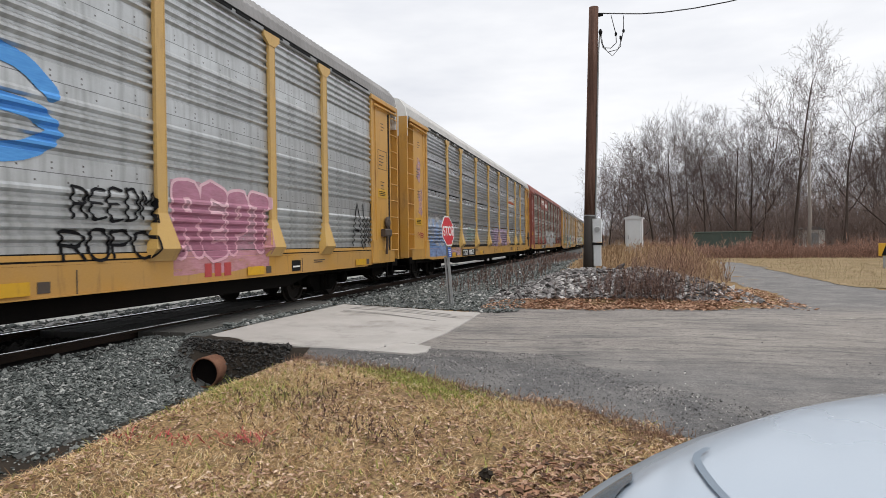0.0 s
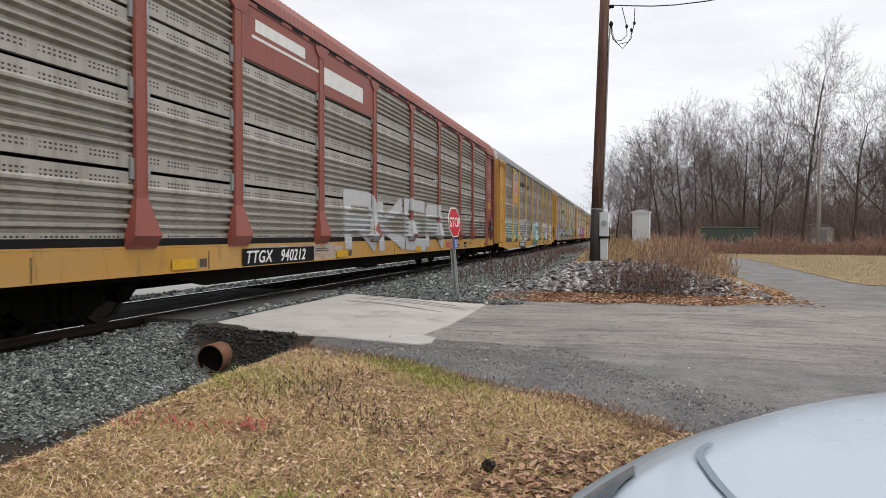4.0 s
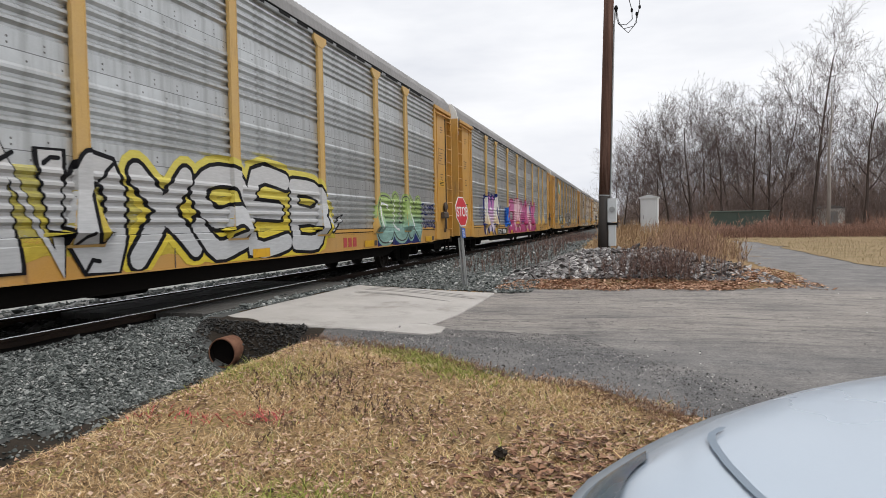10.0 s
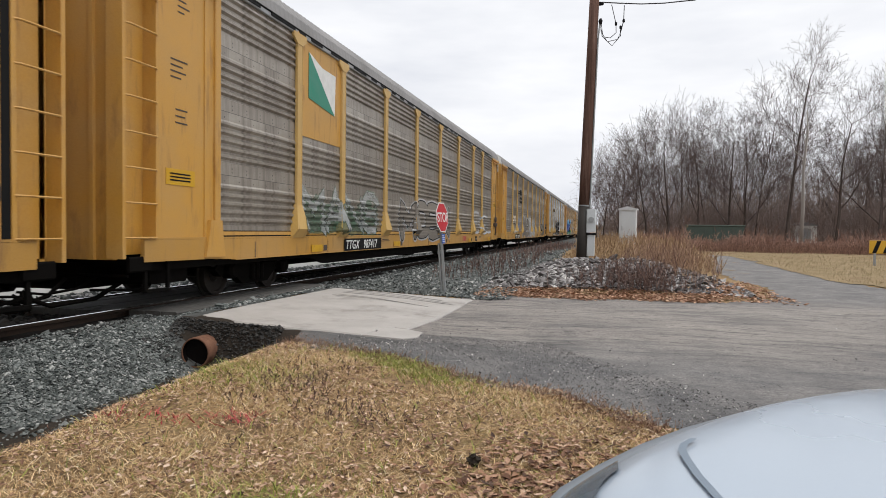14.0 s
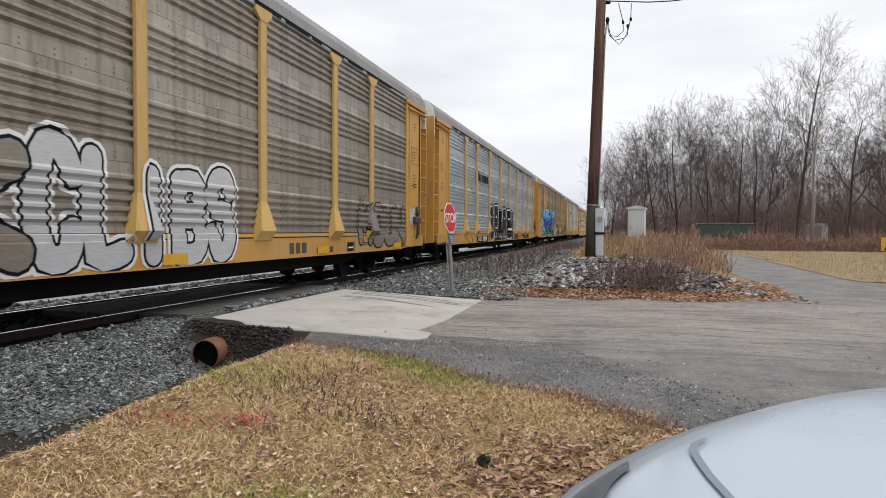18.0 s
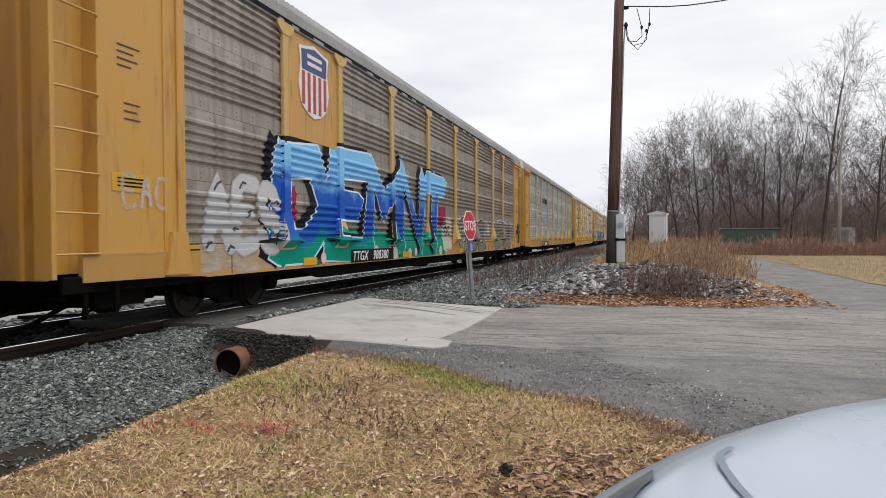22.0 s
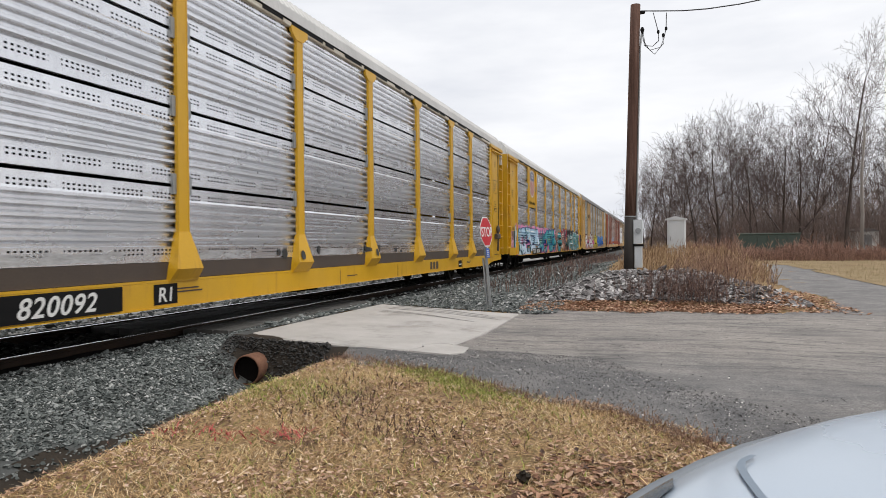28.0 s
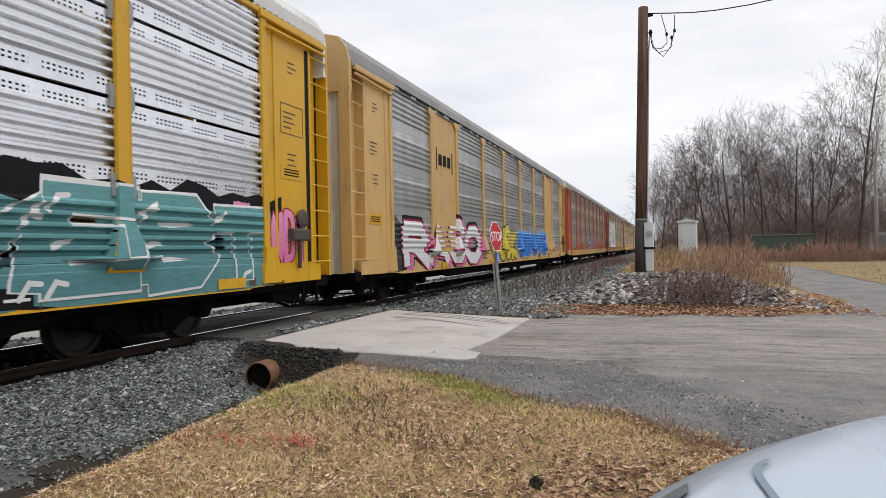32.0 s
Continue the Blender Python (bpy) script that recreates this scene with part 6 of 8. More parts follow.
def ragged(a, b, n, amp, seed):
    rnd = random.Random(seed)
    out = []
    for i in range(n):
        t = i / n
        d = amp * rnd.uniform(-1, 1) if i else 0
        out.append((a[0] + (b[0] - a[0]) * t + d * 0.4, a[1] + (b[1] - a[1]) * t + d))
    return out


pad = thing("concrete_pad", "pale worn concrete approach slab with a crack", "pavement", kind="structure")
crack = [(-2.95, 7.46), (-2.87, 7.75), (-2.92, 7.9), (-2.72, 8.12)]
big = ragged((-5.42, 7.72), (-4.6, 7.5), 5, 0.04, 1) + ragged((-4.6, 7.5), (-2.97, 7.46), 8, 0.03, 2) + crack + ragged((-2.55, 8.1), (-2.42, 9.3), 5, 0.05, 5) + ragged((-2.42, 9.3), (-2.45, 11.9), 7, 0.05, 3) + ragged((-2.45, 11.9), (-5.35, 12.1), 6, 0.03, 4) + ragged((-5.35, 12.1), (-5.42, 7.72), 8, 0.02, 5)
corner = [(-2.93, 7.44), (-2.84, 7.75), (-2.89, 7.89), (-2.7, 8.09), (-2.52, 8.07), (-2.3, 7.98), (-2.26, 7.6), (-2.4, 7.42)]
part("slab", pad_piece(big, pad_top), pad)
part("slab", pad_piece(corner, pad_top), pad)
skid = Shape()
for y0, l, w in ((10.9, 2.0, 0.035), (11.05, 1.7, 0.03), (11.4, 2.3, 0.05), (11.6, 2.2, 0.03), (11.85, 2.0, 0.06)):
    v = [(-4.9 + l * i / 8, y0 + 0.1 * math.sin(i * 0.5) - 0.06 * i, pad_top(-4.9 + l * i / 8, y0) + 0.004) for i in range(9)]
    skid.add([p for q in v for p in (q, (q[0], q[1] + w, q[2]))], [(2 * i, 2 * i + 2, 2 * i + 3, 2 * i + 1) for i in range(8)])
part("tyre_scuff", skid.mesh("tyre_scuff", mixed("tyre_scuff", (0.16, 0.15, 0.14), (0.24, 0.23, 0.21), 8, 0.9, 0, 60, 0)), pad, label="thin dark scuffs")


# ---- track: rails, ties, crossing panels ----
def rail_mesh():
    ring = [(-0.075, -0.172), (0.075, -0.172), (0.075, -0.158), (0.012, -0.135), (0.009, -0.045), (0.036, -0.035), (0.036, -0.008), (0.028, 0.0), (-0.028, 0.0), (-0.036, -0.008), (-0.036, -0.035), (-0.009, -0.045), (-0.012, -0.135), (-0.075, -0.158)]
    return Shape().prism(ring, 1, -40, 900).mesh("rail", RAIL_RUST)


RAIL = rail_mesh()
HEAD = Shape().box(-0.026, 0.026, -40, 900, 0.0, 0.0025).mesh("rail_head", SHINY)
for sx, lab in ((0.7535, "rusty steel running rail with polished head"), (-0.7535, "steel running rail with bright head beyond")):
    r = thing("track_rail", lab, "rail", (AXIS + sx, 0, -0.002), group="rails of the track", kind="structure")
    part("rail_body", RAIL, r)
    part("rail_head", HEAD, r, label="polished running surface")
TIE = Shape().box(-1.3, 1.3, -0.115, 0.115, -0.34, -0.175, 0.02).mesh("tie", TIE_WOOD)
ties = thing("track_ties", "dark creosoted wooden ties under the rails", "ties", kind="structure")
for i in range(110):
    part("tie", TIE, ties, None, (AXIS, -4 + 0.52 * i, 0))
cross = thing("crossing_panels", "dark worn crossing panels between the rails", "crossing", kind="structure")
PLANK_DARK = mixed("oily_crossing_timber", (0.05, 0.047, 0.043), (0.085, 0.08, 0.072), 2, 0.85, 0, 30, 0.4, (3, 0.4, 3))
for i, x in enumerate((-0.52, -0.26, 0.0, 0.26, 0.52)):
    part("plank", Shape().box(x - 0.125, x + 0.125, 7.3, 12.3, -0.19, -0.012 - 0.004 * (i % 2), 0.012).mesh("plank", PLANK_DARK), cross, None, (AXIS, 0, 0))
for x in (0.96, 1.22, 1.48):
    part("plank", Shape().box(x - 0.125, x + 0.125, 7.5, 12.3, -0.19, -0.016, 0.012).mesh("plank", PLANK_DARK), cross, None, (AXIS, 0, 0))

# culvert pipe under the approach
pipe = thing("culvert_pipe", "rusty steel culvert pipe opening in the ditch", "pipe", (-5.06, 7.08, -0.46), 4.0)
prof = []
n, shell = 24, Shape()
for y, r in ((0.0, 0.192), (0.03, 0.198), (0.34, 0.192), (2.5, 0.192)):
    prof.append((y, r))
for y, r in ((2.5, 0.178), (0.0, 0.178)):
    prof.append((y, r))
verts = [(r * math.cos(2 * math.pi * j / n), y, r * math.sin(2 * math.pi * j / n)) for y, r in prof for j in range(n)]
shell.add(verts, [(i * n + j, i * n + (j + 1) % n, (i + 1) % 6 * n + (j + 1) % n, (i + 1) % 6 * n + j) for i in range(6) for j in range(n)])
part("pipe_shell", shell.mesh("pipe_shell", PIPE_RUST, True), pipe)
# Disc added just behind the mouth to read as dark depth.
part("pipe_inside", Shape().turned([(0.09, 0.177), (0.10, 0.177)], (0, 0, 0), "y", 20).mesh("pipe_inside", PIPE_SHADE), pipe, label="black disc standing for the shaded depth of the pipe")
sleeve = Shape().tube([(0, 0.012, 0), (0, 0.095, 0)], 0.1765, 24, False)
part("pipe_lining", sleeve.mesh("pipe_lining", PIPE_SHADE), pipe, label="pipe lining coloured black for shade")


# ---- stop sign ----
sign = thing("stop_sign", "red octagonal stop sign on a galvanised post", "road sign")
sign.matrix_basis = Matrix.Translation((-3.225, 12.8, -0.12)) @ Matrix.Rotation(radians(-4.7), 4, "Y") @ Matrix.Rotation(radians(82), 4, "Z")
post = Shape()
post.prism([(-0.04, 0.015), (-0.04, 0.0), (-0.018, 0.0), (-0.012, -0.03), (0.012, -0.03), (0.018, 0.0), (0.04, 0.0), (0.04, 0.015), (0.012, 0.015), (0.006, -0.018), (-0.006, -0.018), (-0.012, 0.015)], 2, -0.2, 1.82)
part("sign_post", post.mesh("sign_post", GALV), sign)
part("rear_post", Shape().box(-0.045, 0.03, 0.05, 0.075, -0.2, 1.0, 0.006).mesh("rear_post", GALV), sign, label="stub of a second post")
octo = lambda r: [(r * math.cos(math.pi * (2 * i + 1) / 8), r * math.sin(math.pi * (2 * i + 1) / 8)) for i in range(8)]
def plate(ring, y0, y1, z, m, nm):
    return Shape().prism([(a, b + z) for a, b in ring], 1, y0, y1).mesh(nm, m)
board = part("sign_board", plate(octo(0.33), -0.052, -0.047, 1.53, WHITE_PAINT, "sign_board"), sign, label="white-rimmed octagon")
part("sign_face", plate(octo(0.305), -0.0545, -0.052, 1.53, SIGN_RED, "sign_face"), board, label="red sign face")
word = lettering("sign_word", "STOP", 0.265, WHITE_PAINT, 0, 0.001, 1.0)
word.transform(Matrix.Translation((-0.0, -0.29, 0)) )
word.transform(Matrix(((0, 1, 0, 0), (-1, 0, 0, 0), (0, 0, 1, 0), (0, 0, 0, 1))))
word.transform(Matrix.Diagonal((0.92, 1, 1.05, 1)))
word.transform(Matrix.Translation((0, -0.0565, 1.435)))
part("sign_word", word, board)
tab = part("notice_plate", plate([(-0.085, -0.1), (0.085, -0.1), (0.085, 0.1), (-0.085, 0.1)], -0.052, -0.047, 1.09, SIGN_BLUE, "notice_plate"), sign, label="small blue notice plate")
for i in range(4):
    part("notice_line", plate([(-0.065, 0.05 - 0.04 * i), (0.04 + 0.02 * (i % 2), 0.05 - 0.04 * i), (0.04 + 0.02 * (i % 2), 0.064 - 0.04 * i), (-0.065, 0.064 - 0.04 * i)], -0.0535, -0.052, 1.09, WHITE_PAINT, "notice_line"), tab)

# ---- utility pole with service drop ----
pole = thing("utility_pole", "tall weathered wooden utility pole, tarred at its foot", "utility pole", (-0.72, 19.1, 0.15))
TOP = 7.78
axis_pts = [(0.24 * (z / TOP), 0, z) for z in (1.75, 3.0, 4.5, 6.0, TOP)]
part("pole_shaft", Shape().tube(axis_pts, [0.152, 0.15, 0.146, 0.142, 0.135], 14).mesh("pole_shaft", POLE_WOOD, True), pole)
part("pole_foot", Shape().tube([(0, 0, -0.5), (0.054, 0, 1.75)], [0.165, 0.154], 14).mesh("pole_foot", POLE_BLACK, True), pole, label="black tarred foot of the pole")
part("band", Shape().tube([(0.054, 0, 1.74), (0.056, 0, 1.775)], 0.158, 14).mesh("band", GALV), pole, label="pale band round the pole")
part("conduit", Shape().tube([(0.2, -0.03, 0.1), (0.24, -0.03, 2.2), (0.36, -0.02, 6.5), (0.4, -0.02, 7.0)], 0.022, 8).mesh("conduit", GALV), pole, label="thin grey conduit")
mb = part("meter_box", Shape().box(0.14, 0.40, -0.16, 0.02, 0.98, 1.66, 0.02).mesh("meter_box", CABINET), pole, label="grey meter box")
part("lower_box", Shape().box(0.16, 0.38, -0.14, 0.02, 0.30, 0.90, 0.02).mesh("lower_box", CABINET), pole, label="grey switch box")
part("box_strap", Shape().box(0.13, 0.41, -0.165, 0.03, 0.905, 0.965).mesh("box_strap", BLACK_PAINT), pole)
part("meter_dial", Shape().turned([(-0.2, 0.08), (-0.16, 0.085)], (0.27, 0, 1.35), "y", 14).mesh("meter_dial", GALV), mb)
part("insulator", Shape().turned([(0.0, 0.03), (0.03, 0.05), (0.08, 0.05), (0.1, 0.03)], (0.40, 0, 7.55), "x", 10).mesh("insulator", BLACK_PAINT), pole)
part("bracket", Shape().box(0.3, 0.42, -0.02, 0.02, 7.5, 7.6).mesh("bracket", BLACK_PAINT), pole)
part("weatherhead", Shape().turned([(6.95, 0.03), (7.05, 0.06), (7.12, 0.03)], (0.42, -0.02, 0), "z", 10).mesh("weatherhead", BLACK_PAINT), pole)
for i, pts in enumerate(([(0.42, 0, 7.05), (0.44, 0, 6.75), (0.62, -0.02, 6.45), (0.9, -0.02, 6.5), (1.0, 0, 6.75), (1.06, 0, 7.05), (1.07, 0, 7.46)],
                         [(0.43, 0, 7.05), (0.5, 0, 6.6), (0.7, 0, 6.56), (0.86, 0, 6.7), (0.85, 0, 6.95), (0.72, 0, 7.5)],
                         [(0.42, 0, 7.0), (0.47, 0, 6.62), (0.75, 0, 6.33), (0.98, 0, 6.6), (0.97, 0, 6.85)])):
    part("drip_loop", Shape().tube(pts, 0.011, 6).mesh("drip_loop", CABLE), pole, label="looped black service cable")
for x, z in ((1.06, 7.02), (0.98, 6.84), (0.85, 6.95)):
    part("splice", Shape().turned([(-0.05, 0.02), (-0.03, 0.035), (0.03, 0.035), (0.05, 0.02)], (x, 0, z), "z", 8).mesh("splice", BLACK_PAINT), pole)
drop = thing("service_cable", "black overhead service cable from the pole", "cable", (0, 0, 0))
pts = [(-0.3, 19.1, 7.74), (0.24, 19.0, 7.64), (0.8, 18.95, 7.56), (1.4, 18.9, 7.52), (2.2, 18.85, 7.53), (3.1, 18.8, 7.6), (4.5, 18.7, 7.78), (6.5, 18.6, 8.15), (9.5, 18.4, 8.9), (14, 18.2, 10.4)]
part("cable", Shape().tube(pts, 0.016, 6).mesh("cable", CABLE), drop)

# ---- signal cabinet ----
cab = thing("signal_cabinet", "tall grey metal equipment cabinet with a pitched cap", "cabinet", (1.0, 33.0, 0.46), -8)
part("cabinet_body", Shape().box(-0.4, 0.4, -0.32, 0.32, 0.0, 1.78, 0.02).mesh("cabinet_body", CABINET), cab)
part("cabinet_cap", Shape().prism([(-0.46, 1.78), (0.46, 1.78), (0.46, 1.84), (0.0, 1.95), (-0.46, 1.84)], 1, -0.38, 0.38).mesh("cabinet_cap", CABINET), cab)
dr = part("cabinet_door", Shape().box(-0.33, 0.33, -0.34, -0.32, 0.08, 1.66, 0.008).mesh("cabinet_door", CABINET), cab)
part("door_handle", Shape().box(-0.26, -0.22, -0.37, -0.34, 0.78, 0.98).mesh("door_handle", GALV), dr)
part("cabinet_base", Shape().box(-0.5, 0.5, -0.42, 0.42, -0.3, 0.0, 0.03).mesh("cabinet_base", CONCRETE), cab)

# ---- the parked car whose bonnet stands before the camera ----
CAR_PAINT = mixed("pale_blue_car_paint", (0.42, 0.48, 0.55), (0.40, 0.46, 0.53), 1.0, 0.22, 0.15, 200, 0.0)
CAR_SEAM = mixed("shaded_seam", (0.17, 0.215, 0.265), (0.2, 0.245, 0.295), 5, 0.5, 0.2, 80, 0.0)
LENS = mixed("headlamp_lens", (0.14, 0.18, 0.22), (0.11, 0.15, 0.19), 6, 0.2, 0.3, 80, 0.0)
RUBBER = mixed("tyre_rubber", (0.02, 0.02, 0.02), (0.03, 0.03, 0.03), 8, 0.85, 0, 90, 0.2)
GLASS = mixed("windscreen", (0.03, 0.035, 0.04), (0.04, 0.045, 0.05), 3, 0.06, 0.0, 90, 0.0)
# the car's own x runs to its right, y forward from the front edge of the bonnet (negative is back)
auto = thing("parked_car", "pale blue-grey car parked beside the lane", "car", (0.0, 0.0, 0.0))
auto.matrix_basis = pose(-0.300, 1.127, -0.2, 0, 0, 52.0)


def bonnet(u, v):
    """Height above the road at u across from the left flank and v back from the nose."""
    across = (u - 0.86) / 0.86
    z = 0.918 - 0.03 * across ** 2 + 0.03 * min(1.0, v / 1.1)
    e = max(0.0, 1 - v / 0.30)
    z -= 0.10 * e ** 2.8
    f = max(0.0, abs(across) - 0.92) / 0.08
    return z - 0.07 * f ** 2.4


us = [0, 0.01, 0.03, 0.06, 0.1, 0.15, 0.22, 0.3, 0.45, 0.65, 0.86, 1.07, 1.27, 1.42, 1.5, 1.57, 1.62, 1.66, 1.69, 1.71, 1.72]
vs = [0.0, 0.01, 0.03, 0.06, 0.1, 0.16, 0.24, 0.34, 0.5, 0.75, 1.0, 1.25]


def rounded_nose(u, v):
    """The nose and corners curve back towards the flanks."""
    a = (u - 0.86) / 0.86
    back = 0.13 * a ** 2 + 0.16 * (max(0, abs(a) - 0.64) / 0.36) ** 2
    return -(v + back * (1 - v / 1.25))


skin = [(u, rounded_nose(u, v), bonnet(u, v)) for v in vs for u in us]
W = len(us)
s = Shape().add(skin, [(j * W + i, j * W + i + 1, (j + 1) * W + i + 1, (j + 1) * W + i) for j in range(len(vs) - 1) for i in range(W - 1)])
part("bonnet", s.mesh("bonnet", CAR_PAINT, True), auto, label="pale blue-grey bonnet")
s = Shape()
low = [(u, rounded_nose(u, 0.0) + 0.035, 0.2) for u in us]
mid = [(u, rounded_nose(u, 0.0) + 0.055, 0.55) for u in us]
top = [(u, rounded_nose(u, 0.0), bonnet(u, 0.0) - 0.004) for u in us]
s.add(top + mid + low, [(k * W + i, k * W + i + 1, (k + 1) * W + i + 1, (k + 1) * W + i) for k in range(2) for i in range(W - 1)])
part("bumper", s.mesh("bumper", CAR_PAINT, True), auto)
s = Shape()
rim_a = [(u, rounded_nose(u, 0.0) + 0.016, bonnet(u, 0.0) + 0.012) for u in us]
rim_b = [(u, rounded_nose(u, 0.0) + 0.02, bonnet(u, 0.0) - 0.05) for u in us]
rim_c = [(u, rounded_nose(u, 0.0) - 0.006, bonnet(u, 0.0) + 0.006) for u in us]
s.add(rim_c + rim_a + rim_b, [(k * W + i, k * W + i + 1, (k + 1) * W + i + 1, (k + 1) * W + i) for k in range(2) for i in range(W - 1)])
part("nose_trim", s.mesh("nose_trim", mixed("grey_nose_trim", (0.16, 0.18, 0.2), (0.2, 0.22, 0.24), 4, 0.5, 0, 60, 0), True), auto, label="grey trim along the nose")
s = Shape()
for u0, o in ((0.0, -1), (1.72, 1)):
    a = [(u0, rounded_nose(u0, v), bonnet(u0, v) - 0.004) for v in vs] + [(u0, -4.3, 1.0)]
    b = [(u0 + o * 0.02, p[1], 0.6) for p in a]
    c = [(u0 - o * 0.01, p[1], 0.28) for p in a]
    n = len(a)
    s.add(a + b + c, [(k * n + i, k * n + i + 1, (k + 1) * n + i + 1, (k + 1) * n + i) for k in range(2) for i in range(n - 1)])
part("flank", s.mesh("flank", CAR_PAINT, True), auto)
s = Shape().prism([(-1.25, 0.98), (-1.95, 1.42), (-3.3, 1.45), (-4.1, 1.02), (-4.25, 0.6), (-4.2, 0.3), (-1.3, 0.3)], 0, 0.12, 1.6)
part("cabin", s.mesh("cabin", CAR_PAINT), auto)
part("windscreen", Shape().add([(0.2, -1.24, 1.0), (1.52, -1.24, 1.0), (1.4, -1.94, 1.435), (0.32, -1.94, 1.435), (0.2, -1.26, 0.97), (1.52, -1.26, 0.97), (1.4, -1.96, 1.4), (0.32, -1.96, 1.4)],
     [(0, 1, 2, 3), (7, 6, 5, 4), (0, 4, 5, 1), (1, 5, 6, 2), (2, 6, 7, 3), (3, 7, 4, 0)]).mesh("windscreen", GLASS), auto)
seam_pts = [(0.67, -0.19), (0.62, -0.197), (0.58, -0.218), (0.53, -0.262), (0.48, -0.312), (0.415, -0.388), (0.34, -0.49), (0.28, -0.62), (0.26, -0.9), (0.26, -1.2)]
seam_v = [(u - 0.135, y, bonnet(u - 0.135, -y) + 0.004) for u, y in seam_pts]
s = Shape()
for (u0, y0, z0), (u1, y1, z1) in zip(seam_v, seam_v[1:]):
    s.add([(u0, y0, z0), (u0 + 0.011, y0 - 0.011, z0), (u1 + 0.011, y1 - 0.011, z1), (u1, y1, z1)], [(0, 1, 2, 3)])
part("bonnet_seam", s.mesh("bonnet_seam", CAR_SEAM), auto, label="shaded seam of the bonnet")
s, lv, rows = Shape(), [0.0, 0.012, 0.025, 0.04, 0.06, 0.08, 0.1, 0.125], 11
lamp = []
for v in lv:
    lim = 0.52 - 1.6 * v
    lamp += [(lim * i / (rows - 1), rounded_nose(lim * i / (rows - 1), v) + 0.002, bonnet(lim * i / (rows - 1), v) + 0.004) for i in range(rows)]
s.add(lamp, [(j * rows + i, j * rows + i + 1, (j + 1) * rows + i + 1, (j + 1) * rows + i) for j in range(len(lv) - 1) for i in range(rows - 1)])
part("headlamp", s.mesh("headlamp", LENS, True), auto, label="clear headlamp at the corner")
for u in (0.03, 1.69):
    for y in (-0.75, -3.4):
        w = part("wheel", Shape().turned([(-0.1, 0.2), (-0.1, 0.3), (-0.07, 0.32), (0.07, 0.32), (0.1, 0.3), (0.1, 0.2)], (0, 0, 0), "x", 24).mesh("tyre", RUBBER), auto, None, (u, y, 0.32))
        part("rim", Shape().turned([(-0.085, 0.2), (0.085, 0.2)], (0, 0, 0), "x", 16).mesh("rim", GALV), w)

# ---- far things among the trees ----
SHED_GREEN = mixed("faded_green_panel", (0.05, 0.075, 0.06), (0.08, 0.1, 0.085), 1.0, 0.8, 0, 20, 0.1)
bin_ = thing("green_container", "faded green metal container behind the brush", "container", (8.0, 53, 0.02), -6)
part("container_body", Shape().prism([(-1.9, 0.1), (1.9, 0.1), (2.05, 1.65), (-2.05, 1.65)], 1, -0.9, 0.9).mesh("container_body", SHED_GREEN), bin_)
part("container_rim", Shape().box(-2.1, 2.1, -0.96, 0.96, 1.65, 1.76, 0.03).mesh("container_rim", SHED_GREEN), bin_)
for x in (-1.3, -0.65, 0, 0.65, 1.3):
    part("container_rib", Shape().box(x - 0.05, x + 0.05, -0.98, -0.88, 0.12, 1.65).mesh("container_rib", SHED_GREEN), bin_)
shed = thing("white_shed", "small white shed half hidden behind bare trees", "shed", (16.2, 61, -0.1), 12)
part("shed_wall", Shape().box(-0.9, 0.9, -0.8, 0.8, 0, 2.0).mesh("shed_wall", WHITE_PAINT), shed)
part("shed_roof", Shape().prism([(-1.0, 2.0), (1.0, 2.0), (1.0, 2.06), (0, 2.3), (-1.0, 2.06)], 1, -0.9, 0.9).mesh("shed_roof", mixed("grey_shingle", (0.2, 0.2, 0.2), (0.14, 0.14, 0.14), 2, 0.9)), shed)
part("shed_door", Shape().box(-0.35, 0.35, -0.83, -0.8, 0.02, 1.75).mesh("shed_door", GALV), shed)
barr = thing("striped_barrier", "yellow barrier board with black slanted stripes", "barrier", (10.8, 30.8, -0.07), -10)
part("barrier_board", Shape().box(0, 1.6, -0.03, 0.03, 0.45, 1.0, 0.01).mesh("barrier_board", FRESH), barr)
for i in range(4):
    part("stripe", Shape().prism([(0.1 + 0.38 * i, 0.47), (0.25 + 0.38 * i, 0.47), (0.42 + 0.38 * i, 0.98), (0.27 + 0.38 * i, 0.98)], 1, -0.036, -0.03).mesh("stripe", BLACK_PAINT), barr)
for x in (0.2, 1.4):
    part("barrier_leg", Shape().box(x - 0.04, x + 0.04, -0.05, 0.05, -0.3, 0.46).mesh("barrier_leg", GALV), barr)
# white vehicles parked by the line far ahead
for i, (x, y) in enumerate(((0.2, 118), (1.4, 130))):
    van = thing("parked_van", "white van parked beside the track far ahead", "van", (x, y, 0.15), 8)
    part("van_body", Shape().prism([(-2.2, 0.4), (2.4, 0.4), (2.4, 1.1), (1.7, 1.25), (1.2, 2.1), (-2.2, 2.15)], 0, -0.9, 0.9).mesh("van_body", WHITE_PAINT), van)
    part("van_window", Shape().box(-0.75, 0.75, -2.23, -2.2, 1.3, 1.9).mesh("van_window", GLASS), van)
    for a in (-0.8, 0.8):
        for b in (-1.4, 1.5):
            part("wheel", Shape().turned([(-0.1, 0.28), (-0.08, 0.33), (0.08, 0.33), (0.1, 0.28)], (0, 0, 0), "x", 14).mesh("tyre", RUBBER), van, None, (a, b, 0.2))


